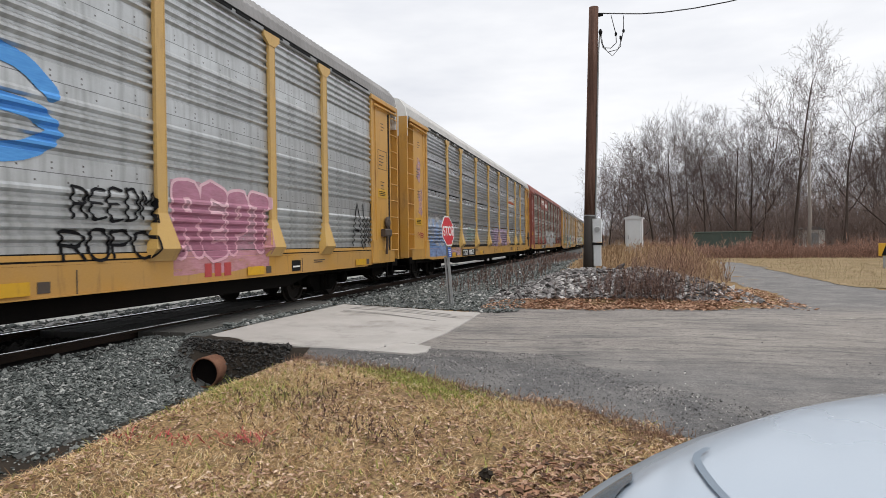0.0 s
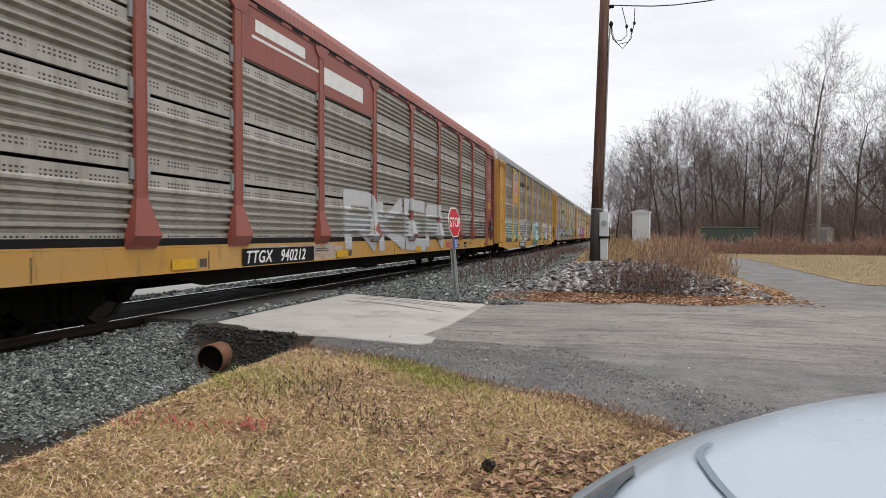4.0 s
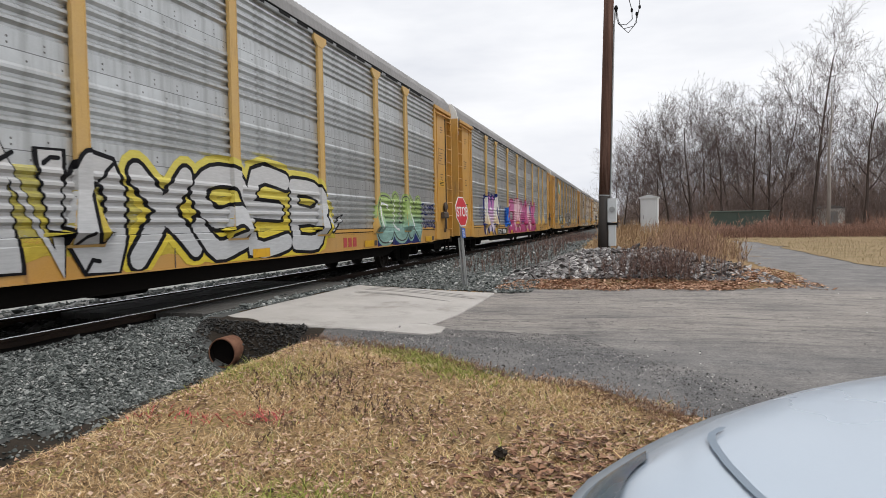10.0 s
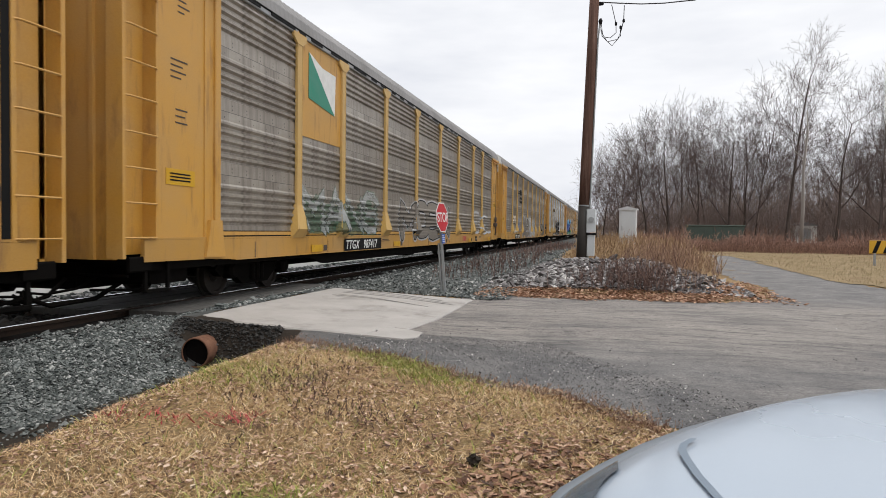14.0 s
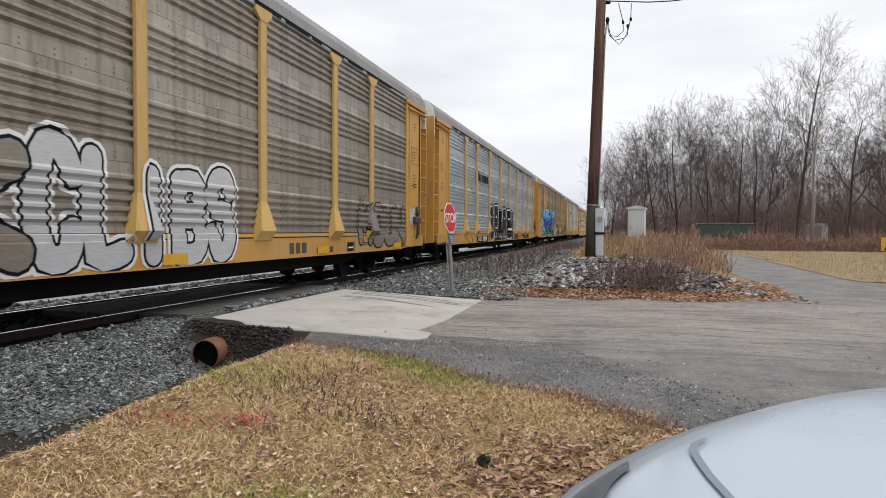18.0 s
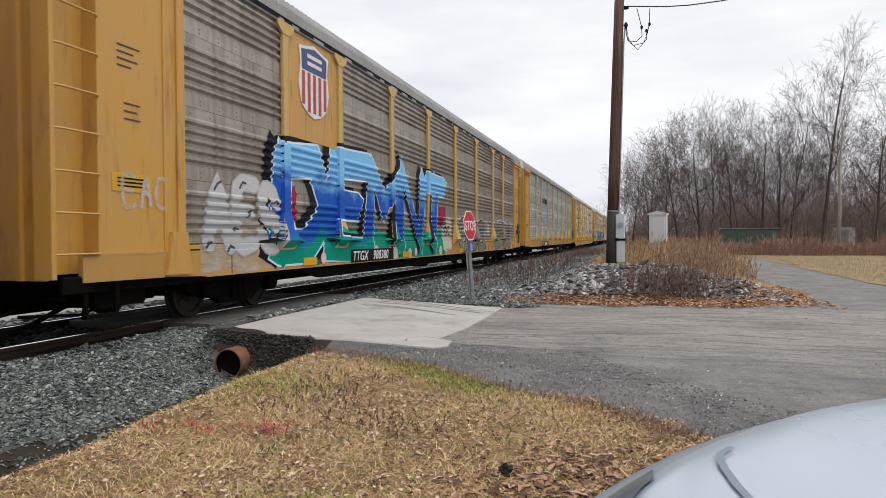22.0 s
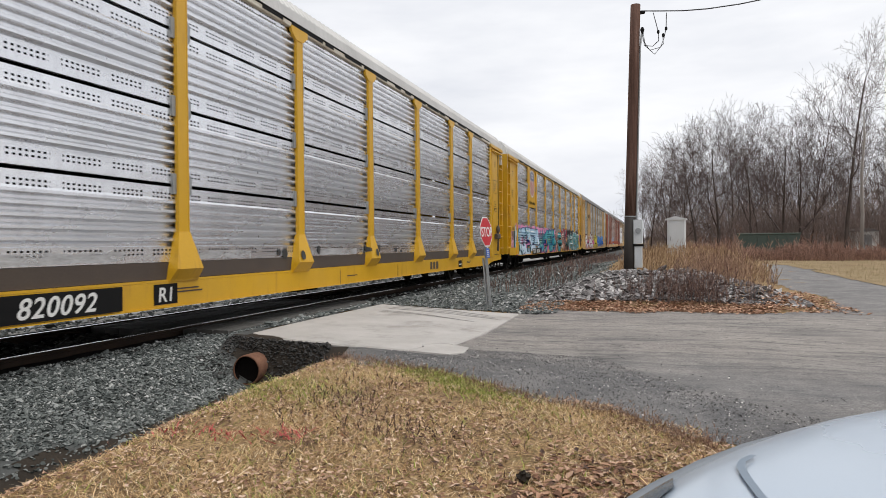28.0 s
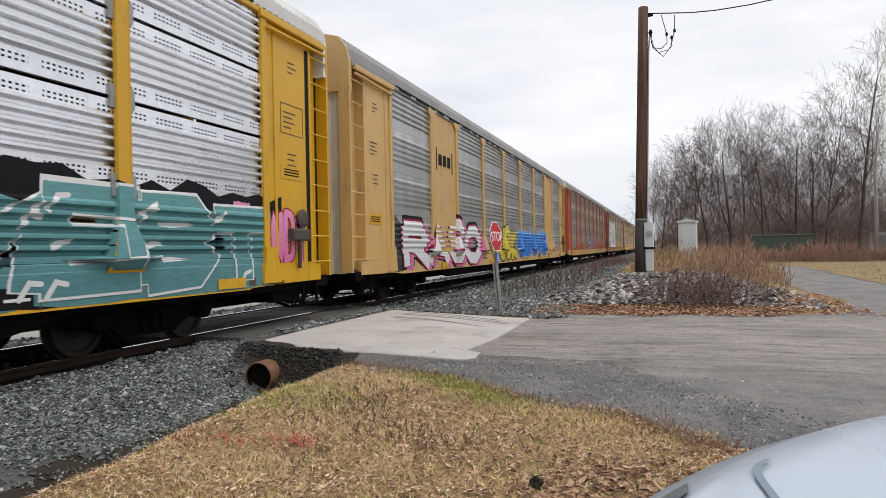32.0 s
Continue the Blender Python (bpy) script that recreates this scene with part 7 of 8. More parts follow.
# ---- grass, leaves, weeds ----
def blades(x, y, z, height, width, lean, seed, bend=0.5):
    """Two-segment grass blades as thin triangles-and-quads, one island each."""
    rng = np.random.default_rng(seed)
    n = len(x)
    a = rng.uniform(0, 2 * np.pi, n)
    h, w = height * rng.lognormal(0, 0.35, n), width * rng.uniform(0.6, 1.4, n)
    l = lean * rng.uniform(0.2, 1.3, n) * h
    b = rng.uniform(0, 2 * np.pi, n)
    px, py = np.cos(a) * w / 2, np.sin(a) * w / 2
    dx, dy = np.cos(b) * l, np.sin(b) * l
    v = np.stack([np.stack([x - px, y - py, z], -1), np.stack([x + px, y + py, z], -1),
                  np.stack([x + px * 0.7 + dx * 0.4, y + py * 0.7 + dy * 0.4, z + h * 0.6], -1), np.stack([x - px * 0.7 + dx * 0.4, y - py * 0.7 + dy * 0.4, z + h * 0.6], -1),
                  np.stack([x + dx, y + dy, z + h * (1 - bend * 0.3)], -1)], 1)
    k = 5 * np.arange(n)[:, None]
    quads, tris = k + np.array([[0, 1, 2, 3]]), k + np.array([[3, 2, 4]])
    return v.reshape(-1, 3), quads.tolist() + tris.tolist()


STRAW = scattered("dry_straw", [(0.0, (0.14, 0.075, 0.035)), (0.25, (0.44, 0.28, 0.13)), (0.6, (0.72, 0.52, 0.28)), (0.9, (0.82, 0.64, 0.4)), (1.0, (0.92, 0.82, 0.64))], 0.9)
STRAW_GREEN = scattered("greenish_grass", [(0.0, (0.13, 0.16, 0.03)), (0.5, (0.30, 0.34, 0.06)), (1.0, (0.5, 0.5, 0.16))], 0.9)
LEAF = scattered("dead_leaf", [(0.0, (0.06, 0.032, 0.022)), (0.3, (0.17, 0.085, 0.05)), (0.7, (0.36, 0.2, 0.12)), (1.0, (0.55, 0.38, 0.27))], 0.85)
LEAF_PALE = scattered("pale_dead_leaf", [(0.0, (0.26, 0.15, 0.1)), (0.5, (0.52, 0.35, 0.245)), (1.0, (0.74, 0.58, 0.45))], 0.85)
RED_STRAW = scattered("red_marked_grass", [(0.0, (0.34, 0.05, 0.05)), (0.5, (0.62, 0.11, 0.12)), (1.0, (0.68, 0.24, 0.2))], 0.9)
WEED = scattered("dry_weed_stem", [(0.0, (0.10, 0.05, 0.035)), (0.5, (0.25, 0.14, 0.09)), (1.0, (0.46, 0.31, 0.21))], 0.9)
WEED_DARK = scattered("dark_weed_stem", [(0.0, (0.05, 0.03, 0.026)), (0.6, (0.14, 0.085, 0.07)), (1.0, (0.30, 0.19, 0.145))], 0.9)

rng = np.random.default_rng(11)


def lawn(n, seed):
    r = np.random.default_rng(seed)
    x, y = r.uniform(-4.6, 1.5, n), 1.4 + 6.0 * r.random(n)
    edge = inside(ROAD, x + 0.12 * wobble(x, y, 6, 1), y + 0.12 * wobble(x, y, 6, 2) - 0.05)
    ok = ~edge & (x > -3.8 + 0.3 * smooth(4.4, 2.6, y) + 0.14 * wobble(x, y, 3, 6) + 0.05 * wobble(x, y, 11, 2)) & (y < 7.0 + 0.1 * wobble(x, y, 4, 1))
    ok &= ~((x > -0.05) & (y < 1.9))
    return x[ok], y[ok]


x, y = lawn(200000, 21)
dense = wobble(x, y, 2.4, 9) + 0.7 * wobble(x, y, 6.5, 3) + 0.6 * wobble(x, y, 17, 5) > np.random.default_rng(8).uniform(-1.3, 0.5, len(x))
x, y = x[dense], y[dense]
tagged(new("dry_grass", cloud("dry_grass", *blades(x, y, ground_z(x, y), 0.024, 0.0046, 2.6, 1), STRAW)), "matted straw-coloured winter grass", "grass", kind="stuff")
r_ = np.random.default_rng(29)
x, y = r_.uniform(-3.9, 1.8, 60000), r_.uniform(-5.5, 1.45, 60000)
beside = ~inside(ROAD, x, y)
tagged(new("dry_grass", cloud("dry_grass", *blades(x[beside], y[beside], ground_z(x[beside], y[beside]), 0.026, 0.006, 2.4, 4), STRAW)), "dry grass round the parked car", "grass", kind="stuff")
x, y = lawn(240000, 22)
green = (np.exp(-((x + 2.0) ** 2 / 0.5 + (y - 5.95 + 0.72 * (x + 2.0)) ** 2 / 0.06)) + 0.3 * np.exp(-((x + 3.1) ** 2 / 0.25 + (y - 4.9) ** 2 / 0.1)) + 0.7 * np.exp(-((x + 1.6) ** 2 / 0.1 + (y - 2.6) ** 2 / 0.08)) + 0.02) > np.random.default_rng(5).random(len(x))
tagged(new("green_grass", cloud("green_grass", *blades(x[green], y[green], ground_z(x[green], y[green]), 0.042, 0.0062, 1.8, 2), STRAW_GREEN)), "patches of green grass among the straw", "grass", kind="stuff")
x, y = lawn(60000, 23)
red = (np.exp(-((x + 2.46) ** 2 / 0.012 + (y - 3.94) ** 2 / 0.01)) + 0.55 * np.exp(-((x + 2.95) ** 2 / 0.2 + (y - 3.82 - 0.25 * (x + 2.95)) ** 2 / 0.008))) > np.random.default_rng(6).random(len(x))
tagged(new("red_marked_grass", cloud("red_marked_grass", *blades(x[red], y[red], ground_z(x[red], y[red]) + 0.01, 0.035, 0.008, 2.0, 3), RED_STRAW)), "grass sprayed with red marking paint", "grass", kind="stuff")


def litter(n, seed, place, size=0.035, lift=0.012, height=ground_z):
    """Curled dead leaves: two bent halves each."""
    r = np.random.default_rng(seed)
    x, y = place(r, n)
    n = len(x)
    L, Wd = size * r.lognormal(0, 0.3, n), size * 0.55 * r.lognormal(0, 0.3, n)
    a, curl = r.uniform(0, 2 * np.pi, n), r.uniform(0.1, 0.9, n) * Wd
    tilt = r.normal(0, 0.4, n)
    c, s = np.cos(a), np.sin(a)
    z = height(x, y) + lift + r.random(n) * 0.02
    loc = [(-L, 0 * L, tilt * L * 0.5), (0 * L, -Wd, curl), (L, 0 * L, -tilt * L * 0.5 + 0.1 * L), (0 * L, Wd, curl * 0.8), (0 * L, 0 * L, 0 * L)]
    v = np.stack([np.stack([x + p * c - q * s, y + p * s + q * c, z + w], -1) for p, q, w in loc], 1)
    k = 5 * np.arange(n)[:, None, None]
    f = (k + np.array([[0, 1, 4], [1, 2, 4], [2, 3, 4], [3, 0, 4]])[None]).reshape(-1, 3)
    return v.reshape(-1, 3), f


def lawn_leaves(r, n):
    x, y = lawn(n, 31)
    d = 1.1 * wobble(x, y, 2.2, 4) + 0.7 * wobble(x, y, 5, 2) + 0.5 * wobble(x, y, 13, 7) + 0.5 * np.exp(-((x + 1.9) ** 2 + (y - 4.2) ** 2) / 0.8) > np.random.default_rng(3).uniform(-1.0, 1.1, len(x))
    return x[d], y[d]


tagged(new("dead_leaves", cloud("dead_leaves", *litter(19000, 41, lawn_leaves, 0.016), LEAF)), "brown dead leaves caught in the grass", "leaves", kind="stuff")
tagged(new("dead_leaves", cloud("dead_leaves", *litter(11000, 44, lawn_leaves, 0.018), LEAF_PALE)), "pale curled leaves caught in the grass", "leaves", kind="stuff")


def corner_leaves(r, n):
    return r.normal(-0.35, 0.32, n), r.normal(3.5, 0.35, n)


tagged(new("dead_leaves", cloud("dead_leaves", *litter(700, 46, corner_leaves, 0.028), LEAF)), "russet leaves gathered in the corner of the lawn", "leaves", kind="stuff")


def heap_leaves(r, n):
    t = r.random(n)
    x = -2.6 + 6.2 * t
    y = 12.75 + 0.15 * wobble(x, x, 2) + r.normal(0, 0.12, n) + np.abs(r.normal(0, 0.6, n)) + np.where(x > 1.8, 3.2 * (x - 1.8) * r.random(n), 0)
    return x, y


tagged(new("dead_leaves", cloud("dead_leaves", *litter(6500, 42, heap_leaves, 0.038), scattered("russet_leaf", [(0.0, (0.2, 0.1, 0.06)), (0.5, (0.42, 0.24, 0.15)), (1.0, (0.62, 0.43, 0.3))]))), "drift of tan dead leaves at the foot of the stone heap", "leaves", kind="stuff")


def stems(place, n, height, seed, branch=5, thick=0.005, spread=0.25):
    """Dry weeds: thin crossed stems with short side twigs and seed tufts."""
    r = np.random.default_rng(seed)
    x, y, h = place(r, n)
    n = len(x)
    h = height * h * r.lognormal(0, 0.25, n)
    a, l = r.uniform(0, 2 * np.pi, n), spread * h * r.random(n)
    base = np.stack([x, y, ground_z(x, y) - 0.02], -1)
    tip = base + np.stack([np.cos(a) * l, np.sin(a) * l, h], -1)
    segs = [(base, tip, np.full(n, thick), np.full(n, thick * 0.5))]
    for i in range(branch):
        t = r.uniform(0.35, 0.98, n)[:, None]
        p = base + (tip - base) * t
        b = r.uniform(0, 2 * np.pi, n)
        q = p + np.stack([np.cos(b), np.sin(b), r.uniform(0.6, 2.0, n)], -1) * (h * r.uniform(0.05, 0.14, n))[:, None]
        segs.append((p, q, np.full(n, thick * 0.6), np.full(n, thick * (0.5 if i % 2 else 1.6))))
    vs, fs, k = [], [], 0
    for p, q, r0, r1 in segs:
        m = len(p)
        for d in ((1, 0, 0), (-0.5, 0.87, 0), (-0.5, -0.87, 0)):
            d = np.array(d)
            vs += [p + d * r0[:, None]]
        for d in ((1, 0, 0), (-0.5, 0.87, 0), (-0.5, -0.87, 0)):
            vs += [q + np.array(d) * r1[:, None]]
        i = np.arange(m)
        for j in range(3):
            j2 = (j + 1) % 3
            fs.append(np.stack([k + j * m + i, k + j2 * m + i, k + (3 + j2) * m + i, k + (3 + j) * m + i], -1))
        k += 6 * m
    return np.concatenate(vs), np.concatenate(fs)


def heap_weeds(r, n):
    x, y = r.normal(1.45, 0.6, n), 14.4 + 6 * r.random(n) ** 1.3
    ok = (x > 0.1) & (x < 2.35)
    x, y = x[ok], y[ok]
    return x, y, 0.7 + 0.4 * np.exp(-(x - 1.9) ** 2)


def heap_scrub(r, n):
    x, y = r.normal(0.55, 0.6, n).clip(-1.2, 2.6), 13.5 + np.abs(r.normal(0, 0.6, n))
    return x, y, np.full(n, 1.0)


def cab_grass(r, n):
    x, y = r.uniform(-1.4, 3.6, n), r.uniform(21, 44, n)
    ok = ~inside(ROAD, x, y)
    return x[ok], y[ok], np.full(ok.sum(), 1.0)


def far_brush(r, n):
    x = r.uniform(1.5, 42, n)
    y = 42.5 + 0.05 * x + np.abs(r.normal(0, 4.0, n))
    return x, y, 0.55 + 0.6 * np.maximum(0, wobble(x, y, 0.7, 3)) + 0.2 * wobble(x, y, 2.3, 1)


def field_tufts(r, n):
    x, y = r.uniform(5.2, 30, n), 15 + 28 * r.random(n) ** 1.3
    ok = ~inside(ROAD, x, y)
    return x[ok], y[ok], np.full(ok.sum(), 1.0)


def track_weeds(r, n):
    return r.uniform(-4.6, -2.4, n), r.uniform(16, 60, n), np.full(n, 1.0)


tagged(new("tall_weeds", cloud("tall_weeds", *stems(heap_weeds, 420, 0.6, 51, 7, 0.0042), WEED)), "tall reddish-tan dry weeds on the stone heap", "weeds", kind="stuff")
tagged(new("low_scrub", cloud("low_scrub", *stems(heap_scrub, 420, 0.36, 52, 8, 0.0045, 0.5), WEED_DARK)), "dark twiggy scrub among the stones", "weeds", kind="stuff")
tagged(new("rough_grass", cloud("rough_grass", *stems(cab_grass, 3600, 0.42, 53, 3, 0.011, 0.5), scattered("tan_rough_grass", [(0.0, (0.2, 0.12, 0.065)), (0.5, (0.34, 0.22, 0.12)), (1.0, (0.46, 0.34, 0.2))]))), "tan rough grass round the cabinet", "grass", kind="stuff")
tagged(new("brush_belt", cloud("brush_belt", *stems(far_brush, 11000, 0.85, 54, 9, 0.011, 0.7), scattered("red_brown_brush", [(0.0, (0.12, 0.065, 0.05)), (0.6, (0.30, 0.17, 0.125)), (1.0, (0.46, 0.29, 0.21))]))), "belt of reddish-brown brush before the woods", "brush", kind="stuff")
tagged(new("field_tufts", cloud("field_tufts", *stems(field_tufts, 14000, 0.1, 57, 3, 0.006, 1.3), scattered("tan_field_tuft", [(0.0, (0.2, 0.14, 0.07)), (0.5, (0.37, 0.3, 0.17)), (1.0, (0.5, 0.42, 0.26))]))), "short tan grass tufts on the field", "grass", kind="stuff")
tagged(new("track_weeds", cloud("track_weeds", *stems(track_weeds, 900, 0.35, 55, 5, 0.008, 0.4), WEED_DARK)), "sparse dark weeds beside the ballast", "weeds", kind="stuff")


def small_scrub(r, n):
    x, y = lawn(n, 66)
    d = np.exp(-((x + 2.55) ** 2 / 0.2 + (y - 5.0) ** 2 / 0.35)) + 0.9 * np.exp(-((x + 1.75) ** 2 / 0.5 + (y - 4.25) ** 2 / 0.12)) + 0.16 * (wobble(x, y, 3.1, 6) > 0.45) + 0.14 * (wobble(x, y, 7.0, 2) > 0.6)
    ok = d > np.random.default_rng(67).uniform(0.1, 1.4, len(x))
    return x[ok], y[ok], np.full(ok.sum(), 1.0)


tagged(new("lawn_weeds", cloud("lawn_weeds", *stems(small_scrub, 9000, 0.075, 56, 7, 0.0026, 1.2), WEED_DARK)), "small dry weeds standing in the grass", "weeds", kind="stuff")


def edge_fringe(r, n):
    t = r.random(n)
    x = np.interp(t, [0, 0.3, 0.55, 0.7, 0.85, 1], [-3.8, -2.4, -1.3, -0.35, 0.1, 0.35])
    y = np.interp(t, [0, 0.3, 0.55, 0.7, 0.85, 1], [7.0, 6.35, 5.75, 5.3, 4.95, 4.55])
    return x + r.normal(0, 0.08, n), y - np.abs(r.normal(0, 0.14, n)), np.full(n, 1.0)


tagged(new("grass_fringe", cloud("grass_fringe", *stems(edge_fringe, 1500, 0.07, 58, 4, 0.002, 1.3), WEED)), "russet dry grass fringing the lane", "grass", kind="stuff")
clod = thing("earth_clod", "dark clod of earth on the grass", "clod", (-0.72, 3.6, -0.2))
rv = random.Random(4)
clod_v, clod_n = [], 12
for j in range(7):
    for i in range(clod_n):
        e = math.pi * j / 6
        w = (0.034 + 0.02 * rv.uniform(-1, 1)) * math.sin(e)
        clod_v.append((1.2 * w * math.cos(2 * math.pi * i / clod_n), w * math.sin(2 * math.pi * i / clod_n), 0.018 - 0.034 * math.cos(e) + 0.012 * rv.uniform(-1, 1)))
s = Shape().add(clod_v, [(j * clod_n + i, j * clod_n + (i + 1) % clod_n, (j + 1) * clod_n + (i + 1) % clod_n, (j + 1) * clod_n + i) for j in range(6) for i in range(clod_n)])
part("clod_body", s.mesh("clod_body", DITCH_MUD), clod)
stick = thing("dry_stick", "pale dry stick lying on the grass", "stick", (-0.02, 3.5, -0.17))
part("stick_body", Shape().tube([(0.06, -0.16, 0), (0.0, 0.0, 0.03), (-0.07, 0.18, 0.03)], [0.006, 0.006, 0.004], 6).mesh("stick_body", STRAW), stick)


# ---- trees ----
BARK = mixed("grey_brown_bark", (0.05, 0.038, 0.034), (0.12, 0.096, 0.086), 2.5, 0.95, 0, 25, 0.5, (4, 4, 0.5), shine=0.15)
TWIG = mixed("twig_bark", (0.08, 0.06, 0.055), (0.145, 0.112, 0.103), 1.2, 0.95, 0, 20, 0.0, shine=0.15)
PALE_BARK = mixed("pale_dead_bark", (0.30, 0.27, 0.245), (0.22, 0.195, 0.175), 2, 0.9, 0, 25, 0.3, (4, 4, 0.5))


def grow(seed, height, radius, spread=0.36, first=0.28, limbs=11, upright=0.5, thin=0.0105):
    """A bare broad-leaved tree: segments (from, to, radius, radius, order); 0 leader, 1 limbs, 2 branches, 3 twigs, 4 twiglets."""
    rnd = random.Random(seed)
    out = []

    def shoot(p, way, length, r, order):
        steps = (9, 7, 4, 3, 1)[order]
        q, w = Vector(p), Vector(way).normalized()
        side_turn = rnd.uniform(0, 6.28)
        for i in range(steps):
            sway = (0.07, 0.15, 0.14, 0.12, 0.1)[order]
            lift = (0.12, 0.17 * upright * 2, 0.10, 0.08, 0.05)[order]
            w = (w + Vector((rnd.uniform(-1, 1), rnd.uniform(-1, 1), rnd.uniform(-0.8, 0.8))) * sway + Vector((0, 0, lift))).normalized()
            e = q + w * (length / steps)
            r1 = max(thin * 0.6, r * (0.84, 0.8, 0.74, 0.75, 0.6)[order])
            out.append((q.copy(), e.copy(), r, r1, order))
            q, r = e, r1
            at = (i + 1) / steps
            if order == 4 or (order == 0 and at < first):
                continue
            count = (limbs / (steps * (1 - first)), 1.6, 1.5, 1.25)[order]
            if order and i == 0:
                count *= 0.4
            for _ in range(int(count + rnd.random())):
                side_turn += 2.4 + rnd.uniform(-0.6, 0.6)
                a = w.cross(Vector((math.cos(side_turn), math.sin(side_turn), 0.3))).normalized()
                open_ = (rnd.uniform(0.8, 1.25), rnd.uniform(0.6, 1.0), rnd.uniform(0.5, 1.0), rnd.uniform(0.5, 1.0))[order]
                d = w * math.cos(open_) + a * math.sin(open_)
                if order == 0:
                    d.z = max(d.z, 0.15)
                far = (height * spread * (1.15 - 0.55 * at), length * 0.5, length * 0.52, length * 0.5)[order] * rnd.uniform(0.7, 1.25)
                shoot(q, d, far, max(thin, r * (0.62, 0.6, 0.55, 0.7)[order]), order + 1)
    shoot(Vector((0, 0, -0.3)), Vector((rnd.uniform(-0.03, 0.03), rnd.uniform(-0.03, 0.03), 1)), height * 0.86, radius, 0)
    return out


def segments_mesh(name, segs, material, n=3):
    vs, fs = [], []
    for p, q, r0, r1, depth in segs:
        d = (q - p).normalized()
        a = d.cross(Vector((0.3, 1, 0.1))).normalized()
        b = d.cross(a)
        k = len(vs)
        m = n if depth else 7
        ring = [a * math.cos(2 * math.pi * j / m) + b * math.sin(2 * math.pi * j / m) for j in range(m)]
        vs += [tuple(p + w * r0) for w in ring] + [tuple(q + w * r1) for w in ring]
        fs += [(k + j, k + (j + 1) % m, k + m + (j + 1) % m, k + m + j) for j in range(m)]
    me = bpy.data.meshes.new(name)
    me.from_pydata(vs, [], fs)
    me.materials.append(material)
    return me


def make_tree(seed, height, radius, label, bark=BARK, **kw):
    segs = grow(seed, height, radius, **kw)
    t = thing("bare_tree", label, "tree", (0, 0, -50), group="bare trees of the wood")
    part("trunk", segments_mesh("trunk", [s for s in segs if s[4] < 2], bark, 6), t)
    part("crown", segments_mesh("crown", [s for s in segs if s[4] >= 2], TWIG), t, label="fine bare twigs")
    return t


KINDS = [make_tree(1, 17, 0.21, "tall bare tree with upswept grey limbs", spread=0.27, first=0.35, limbs=12, upright=0.75),
         make_tree(2, 13, 0.20, "bare tree with a spreading twiggy crown", spread=0.45, first=0.22, limbs=9, upright=0.35),
         make_tree(3, 11, 0.12, "slim bare tree with fine twigs", spread=0.3, first=0.25, limbs=10),
         make_tree(4, 15, 0.24, "tall bare tree with a broad open crown", spread=0.48, first=0.3, limbs=8, upright=0.45),
         make_tree(5, 9, 0.10, "young bare tree branching from low down", spread=0.4, first=0.08, limbs=9)]


def top_of(t):
    return max(v.co.z for c in t.children for v in c.data.vertices)


TOPS = [top_of(t) for t in KINDS]
rnd = random.Random(77)
# the skyline: (x, y, height, kind), low near the line, tall clumps further right
spots_ = [(14.0, 57, 18.4, 0), (17.6, 57, 15.2, 3), (20.4, 56.5, 14.0, 1), (12.3, 60, 14.2, 2), (9.7, 57, 12.6, 1), (7.5, 57, 12.2, 3), (5.0, 57, 13.1, 1), (3.4, 59, 12.2, 2), (6.3, 61, 13.0, 0), (8.7, 62, 13.4, 2),
          (11.2, 58, 12.2, 1), (2.6, 60, 11.6, 4), (1.0, 66, 10.4, 1), (-0.4, 72, 10.6, 2), (-1.2, 80, 10.8, 4), (24, 58, 15, 0), (27, 59, 14, 3), (31, 60, 15, 1), (35, 61, 14, 3)]
for i in range(48):
    x = 1.2 + 46 * (i / 47) + rnd.uniform(-0.9, 0.9)
    y = 60 + 0.12 * x + rnd.uniform(0, 14) + (max(0, 6 - x) * 4)
    spots_.append((x, y, (y / 57) * rnd.uniform(6.5, 9.6) * (1.0 if x < 11 else 1.1), rnd.randrange(5)))
used = set()
for x, y, tall, k in spots_:
    m = pose(x, y, float(ground_z(x, y)), rnd.uniform(-3, 3), rnd.uniform(-3, 3), rnd.uniform(0, 360))
    f = tall / TOPS[k]
    if k not in used:
        used.add(k)
        KINDS[k].matrix_basis = m
        KINDS[k].scale = (f, f, f)
    else:
        copy_thing(KINDS[k], m).scale = (f, f, f)
snag = thing("dead_tree", "pale dead tree trunk standing before the wood", "tree", (13.9, 52.5, -0.1))
part("trunk", Shape().tube([(0, 0, -0.2), (0.1, 0, 3), (0.05, 0, 6), (0.25, 0, 8.6), (0.2, 0, 10.4)], [0.14, 0.12, 0.10, 0.07, 0.025], 9).mesh("trunk", PALE_BARK, True), snag)
for z, a, l in ((5.2, 0.6, 1.4), (6.8, -0.8, 1.2), (8.0, 0.4, 1.0)):
    part("limb", Shape().tube([(0.1, 0, z), (a * 0.7, 0.1, z + l * 0.5), (a, 0.2, z + l)], [0.06, 0.045, 0.02], 6).mesh("limb", PALE_BARK), snag)


UNDERWOOD = scattered("underwood_stem", [(0.0, (0.11, 0.08, 0.068)), (0.6, (0.23, 0.172, 0.15)), (1.0, (0.36, 0.285, 0.25))], 0.95)
# Distance haze is mixed into this paler twig colour.
HAZE_TWIG = scattered("far_twig", [(0.0, (0.2, 0.17, 0.165)), (1.0, (0.34, 0.3, 0.29))], 0.95)


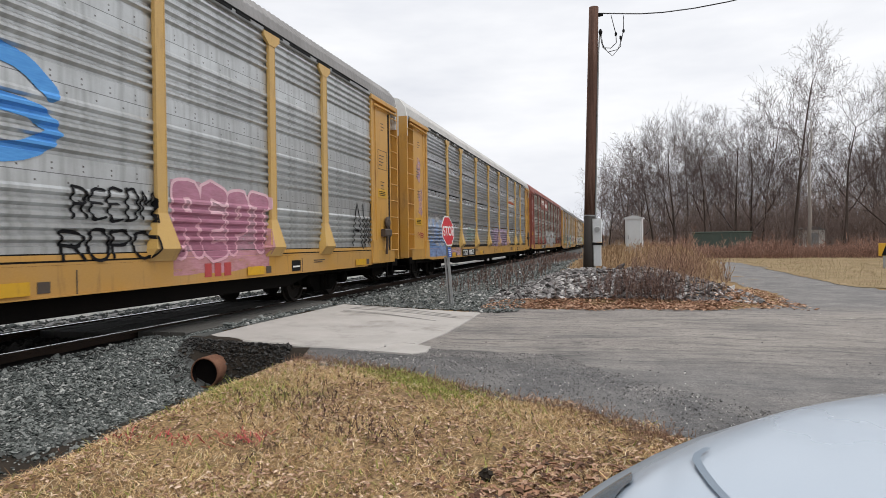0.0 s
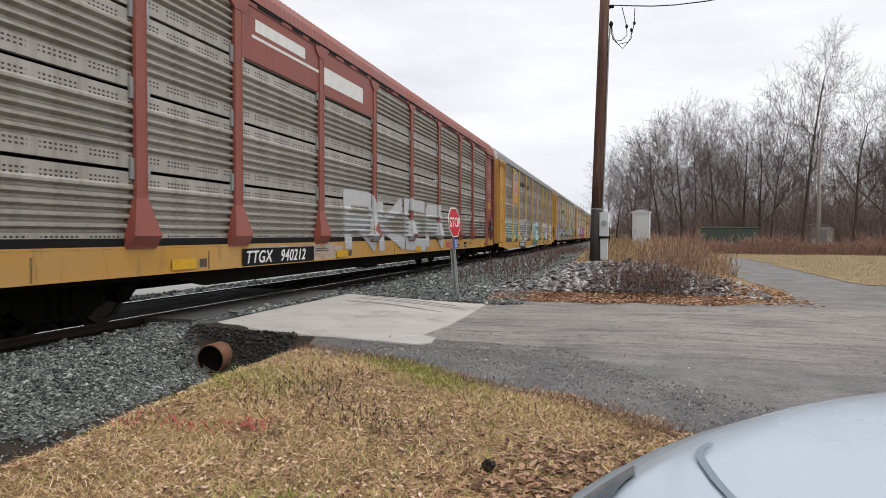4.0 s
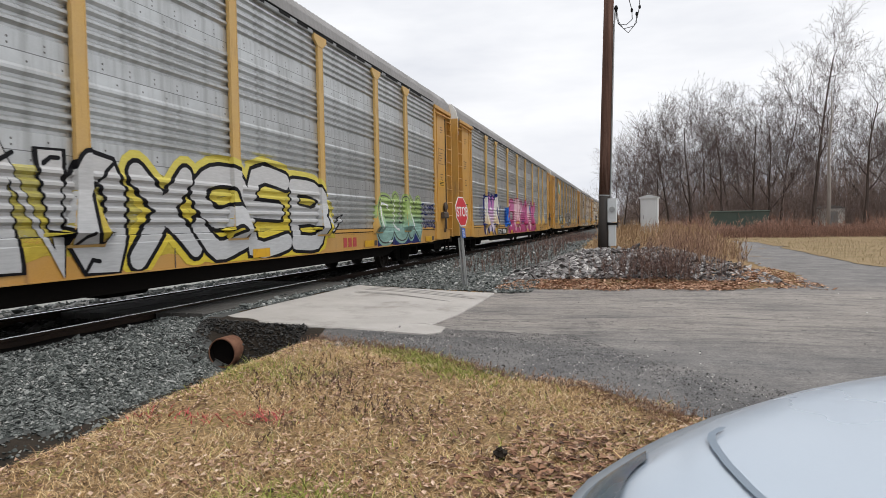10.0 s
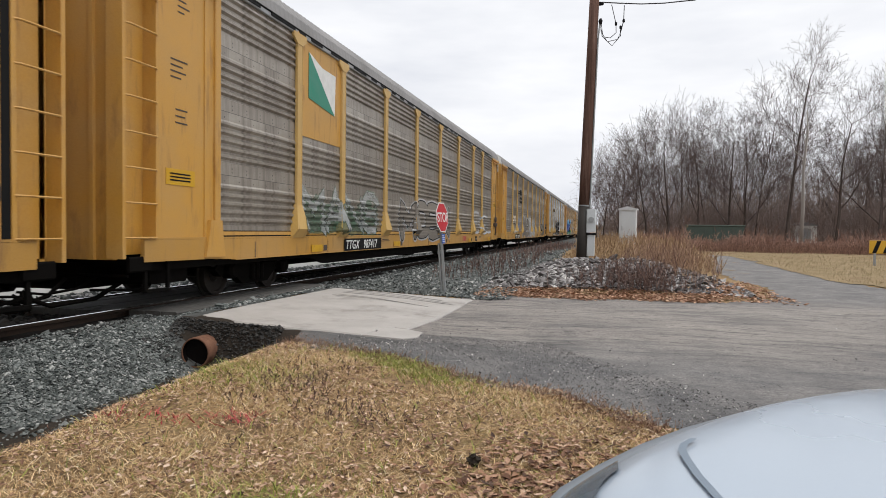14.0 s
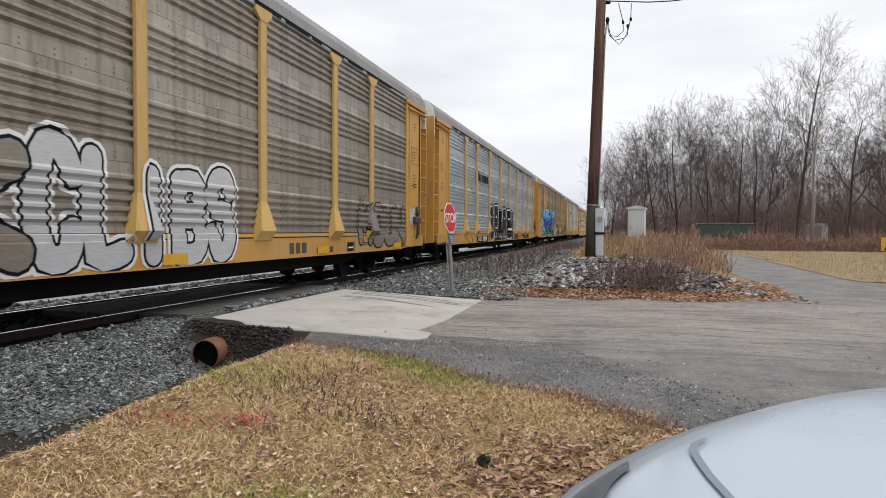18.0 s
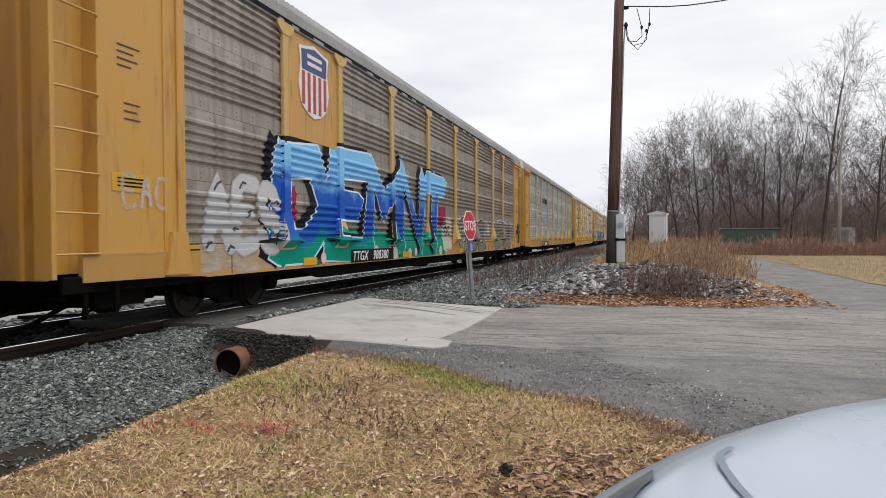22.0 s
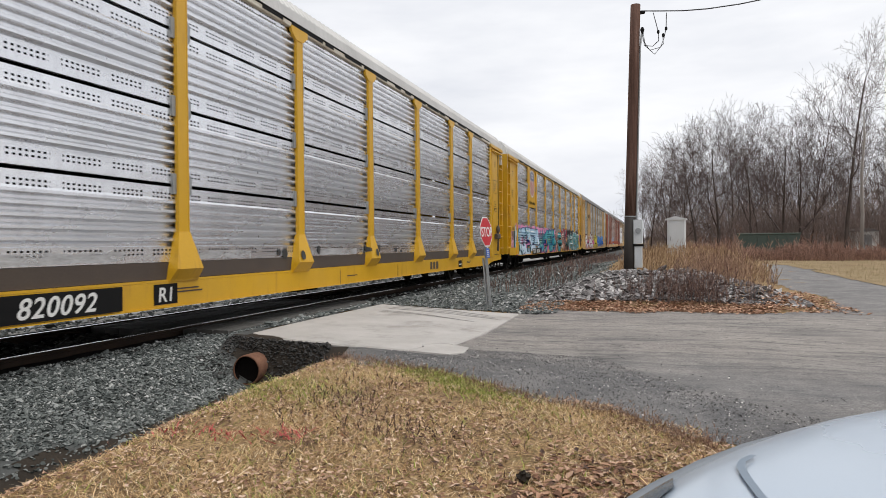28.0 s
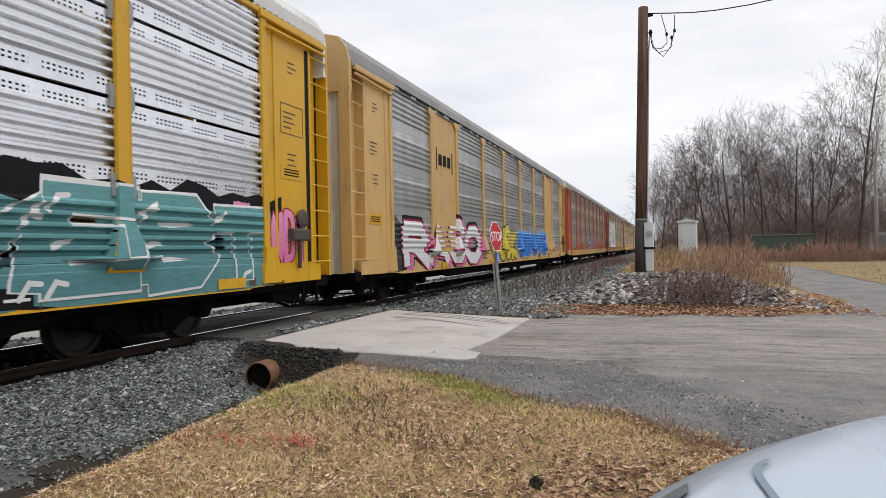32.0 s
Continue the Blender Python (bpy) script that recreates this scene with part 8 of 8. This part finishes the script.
def thicket(r, n):
    x = r.uniform(-1.0, 46, n)
    y = 56 + 0.12 * x + r.uniform(0, 14, n) + np.where(x < 5, (5 - x) * 4, 0)
    return x, y, 0.6 + 0.6 * r.random(n)


tagged(new("thicket", cloud("thicket", *stems(thicket, 7000, 3.6, 61, 10, 0.010, 0.5), UNDERWOOD)), "tangled grey-brown undergrowth of the wood", "undergrowth", kind="stuff")


def far_wood(r, n):
    x = np.concatenate([r.uniform(2, 160, n // 2), r.uniform(-160, -16, n - n // 2)])
    y = np.where(x > 0, r.uniform(75, 130, n) + np.where(x < 12, (12 - x) * 14, 0), r.uniform(150, 320, n))
    return x, y, 0.7 + 0.5 * r.random(n)


tagged(new("far_wood", cloud("far_wood", *stems(far_wood, 3200, 7.0, 62, 9, 0.045, 0.3), HAZE_TWIG)), "distant bare wood along the line", "wood", kind="stuff")
# The hill's blue-grey holds the haze of distance in its colour.
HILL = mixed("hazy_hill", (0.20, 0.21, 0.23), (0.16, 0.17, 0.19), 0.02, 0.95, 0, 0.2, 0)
hx_ = np.linspace(-1400, 1400, 120)
hz_ = 16 + 7 * wobble(hx_, hx_, 0.006, 2) + 3 * wobble(hx_, hx_, 0.031, 5)
hv = [(float(a), 1480.0, -3.0) for a in hx_] + [(float(a), 1500.0, float(b)) for a, b in zip(hx_, hz_)]
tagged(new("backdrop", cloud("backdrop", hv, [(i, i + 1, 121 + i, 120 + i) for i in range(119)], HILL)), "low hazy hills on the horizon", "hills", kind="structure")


# ---- what moves ----
RADIUS = 0.3545


def motions():
    """The whole train runs towards and past the camera, slowing a little; the wheelsets roll on the rails."""
    for k, car in CARS.items():
        walk(car, [(t, pose(AXIS, nose_at(k, t), 0)) for t in range(0, 33, 2)])
    steps = [i / FPS for i in range(32 * FPS + 1)]
    turns = [math.degrees((nose_at(0, 0) - nose_at(0, t)) / RADIUS) for t in steps]
    for k in range(3, 14):
        for piece_ob in CARS[k].children:
            if piece_ob.name.startswith("truck"):
                for wheels in piece_ob.children:
                    at = wheels.location.copy()
                    walk(wheels, [(t, pose(at.x, at.y, at.z, a)) for t, a in zip(steps, turns)])


motions()
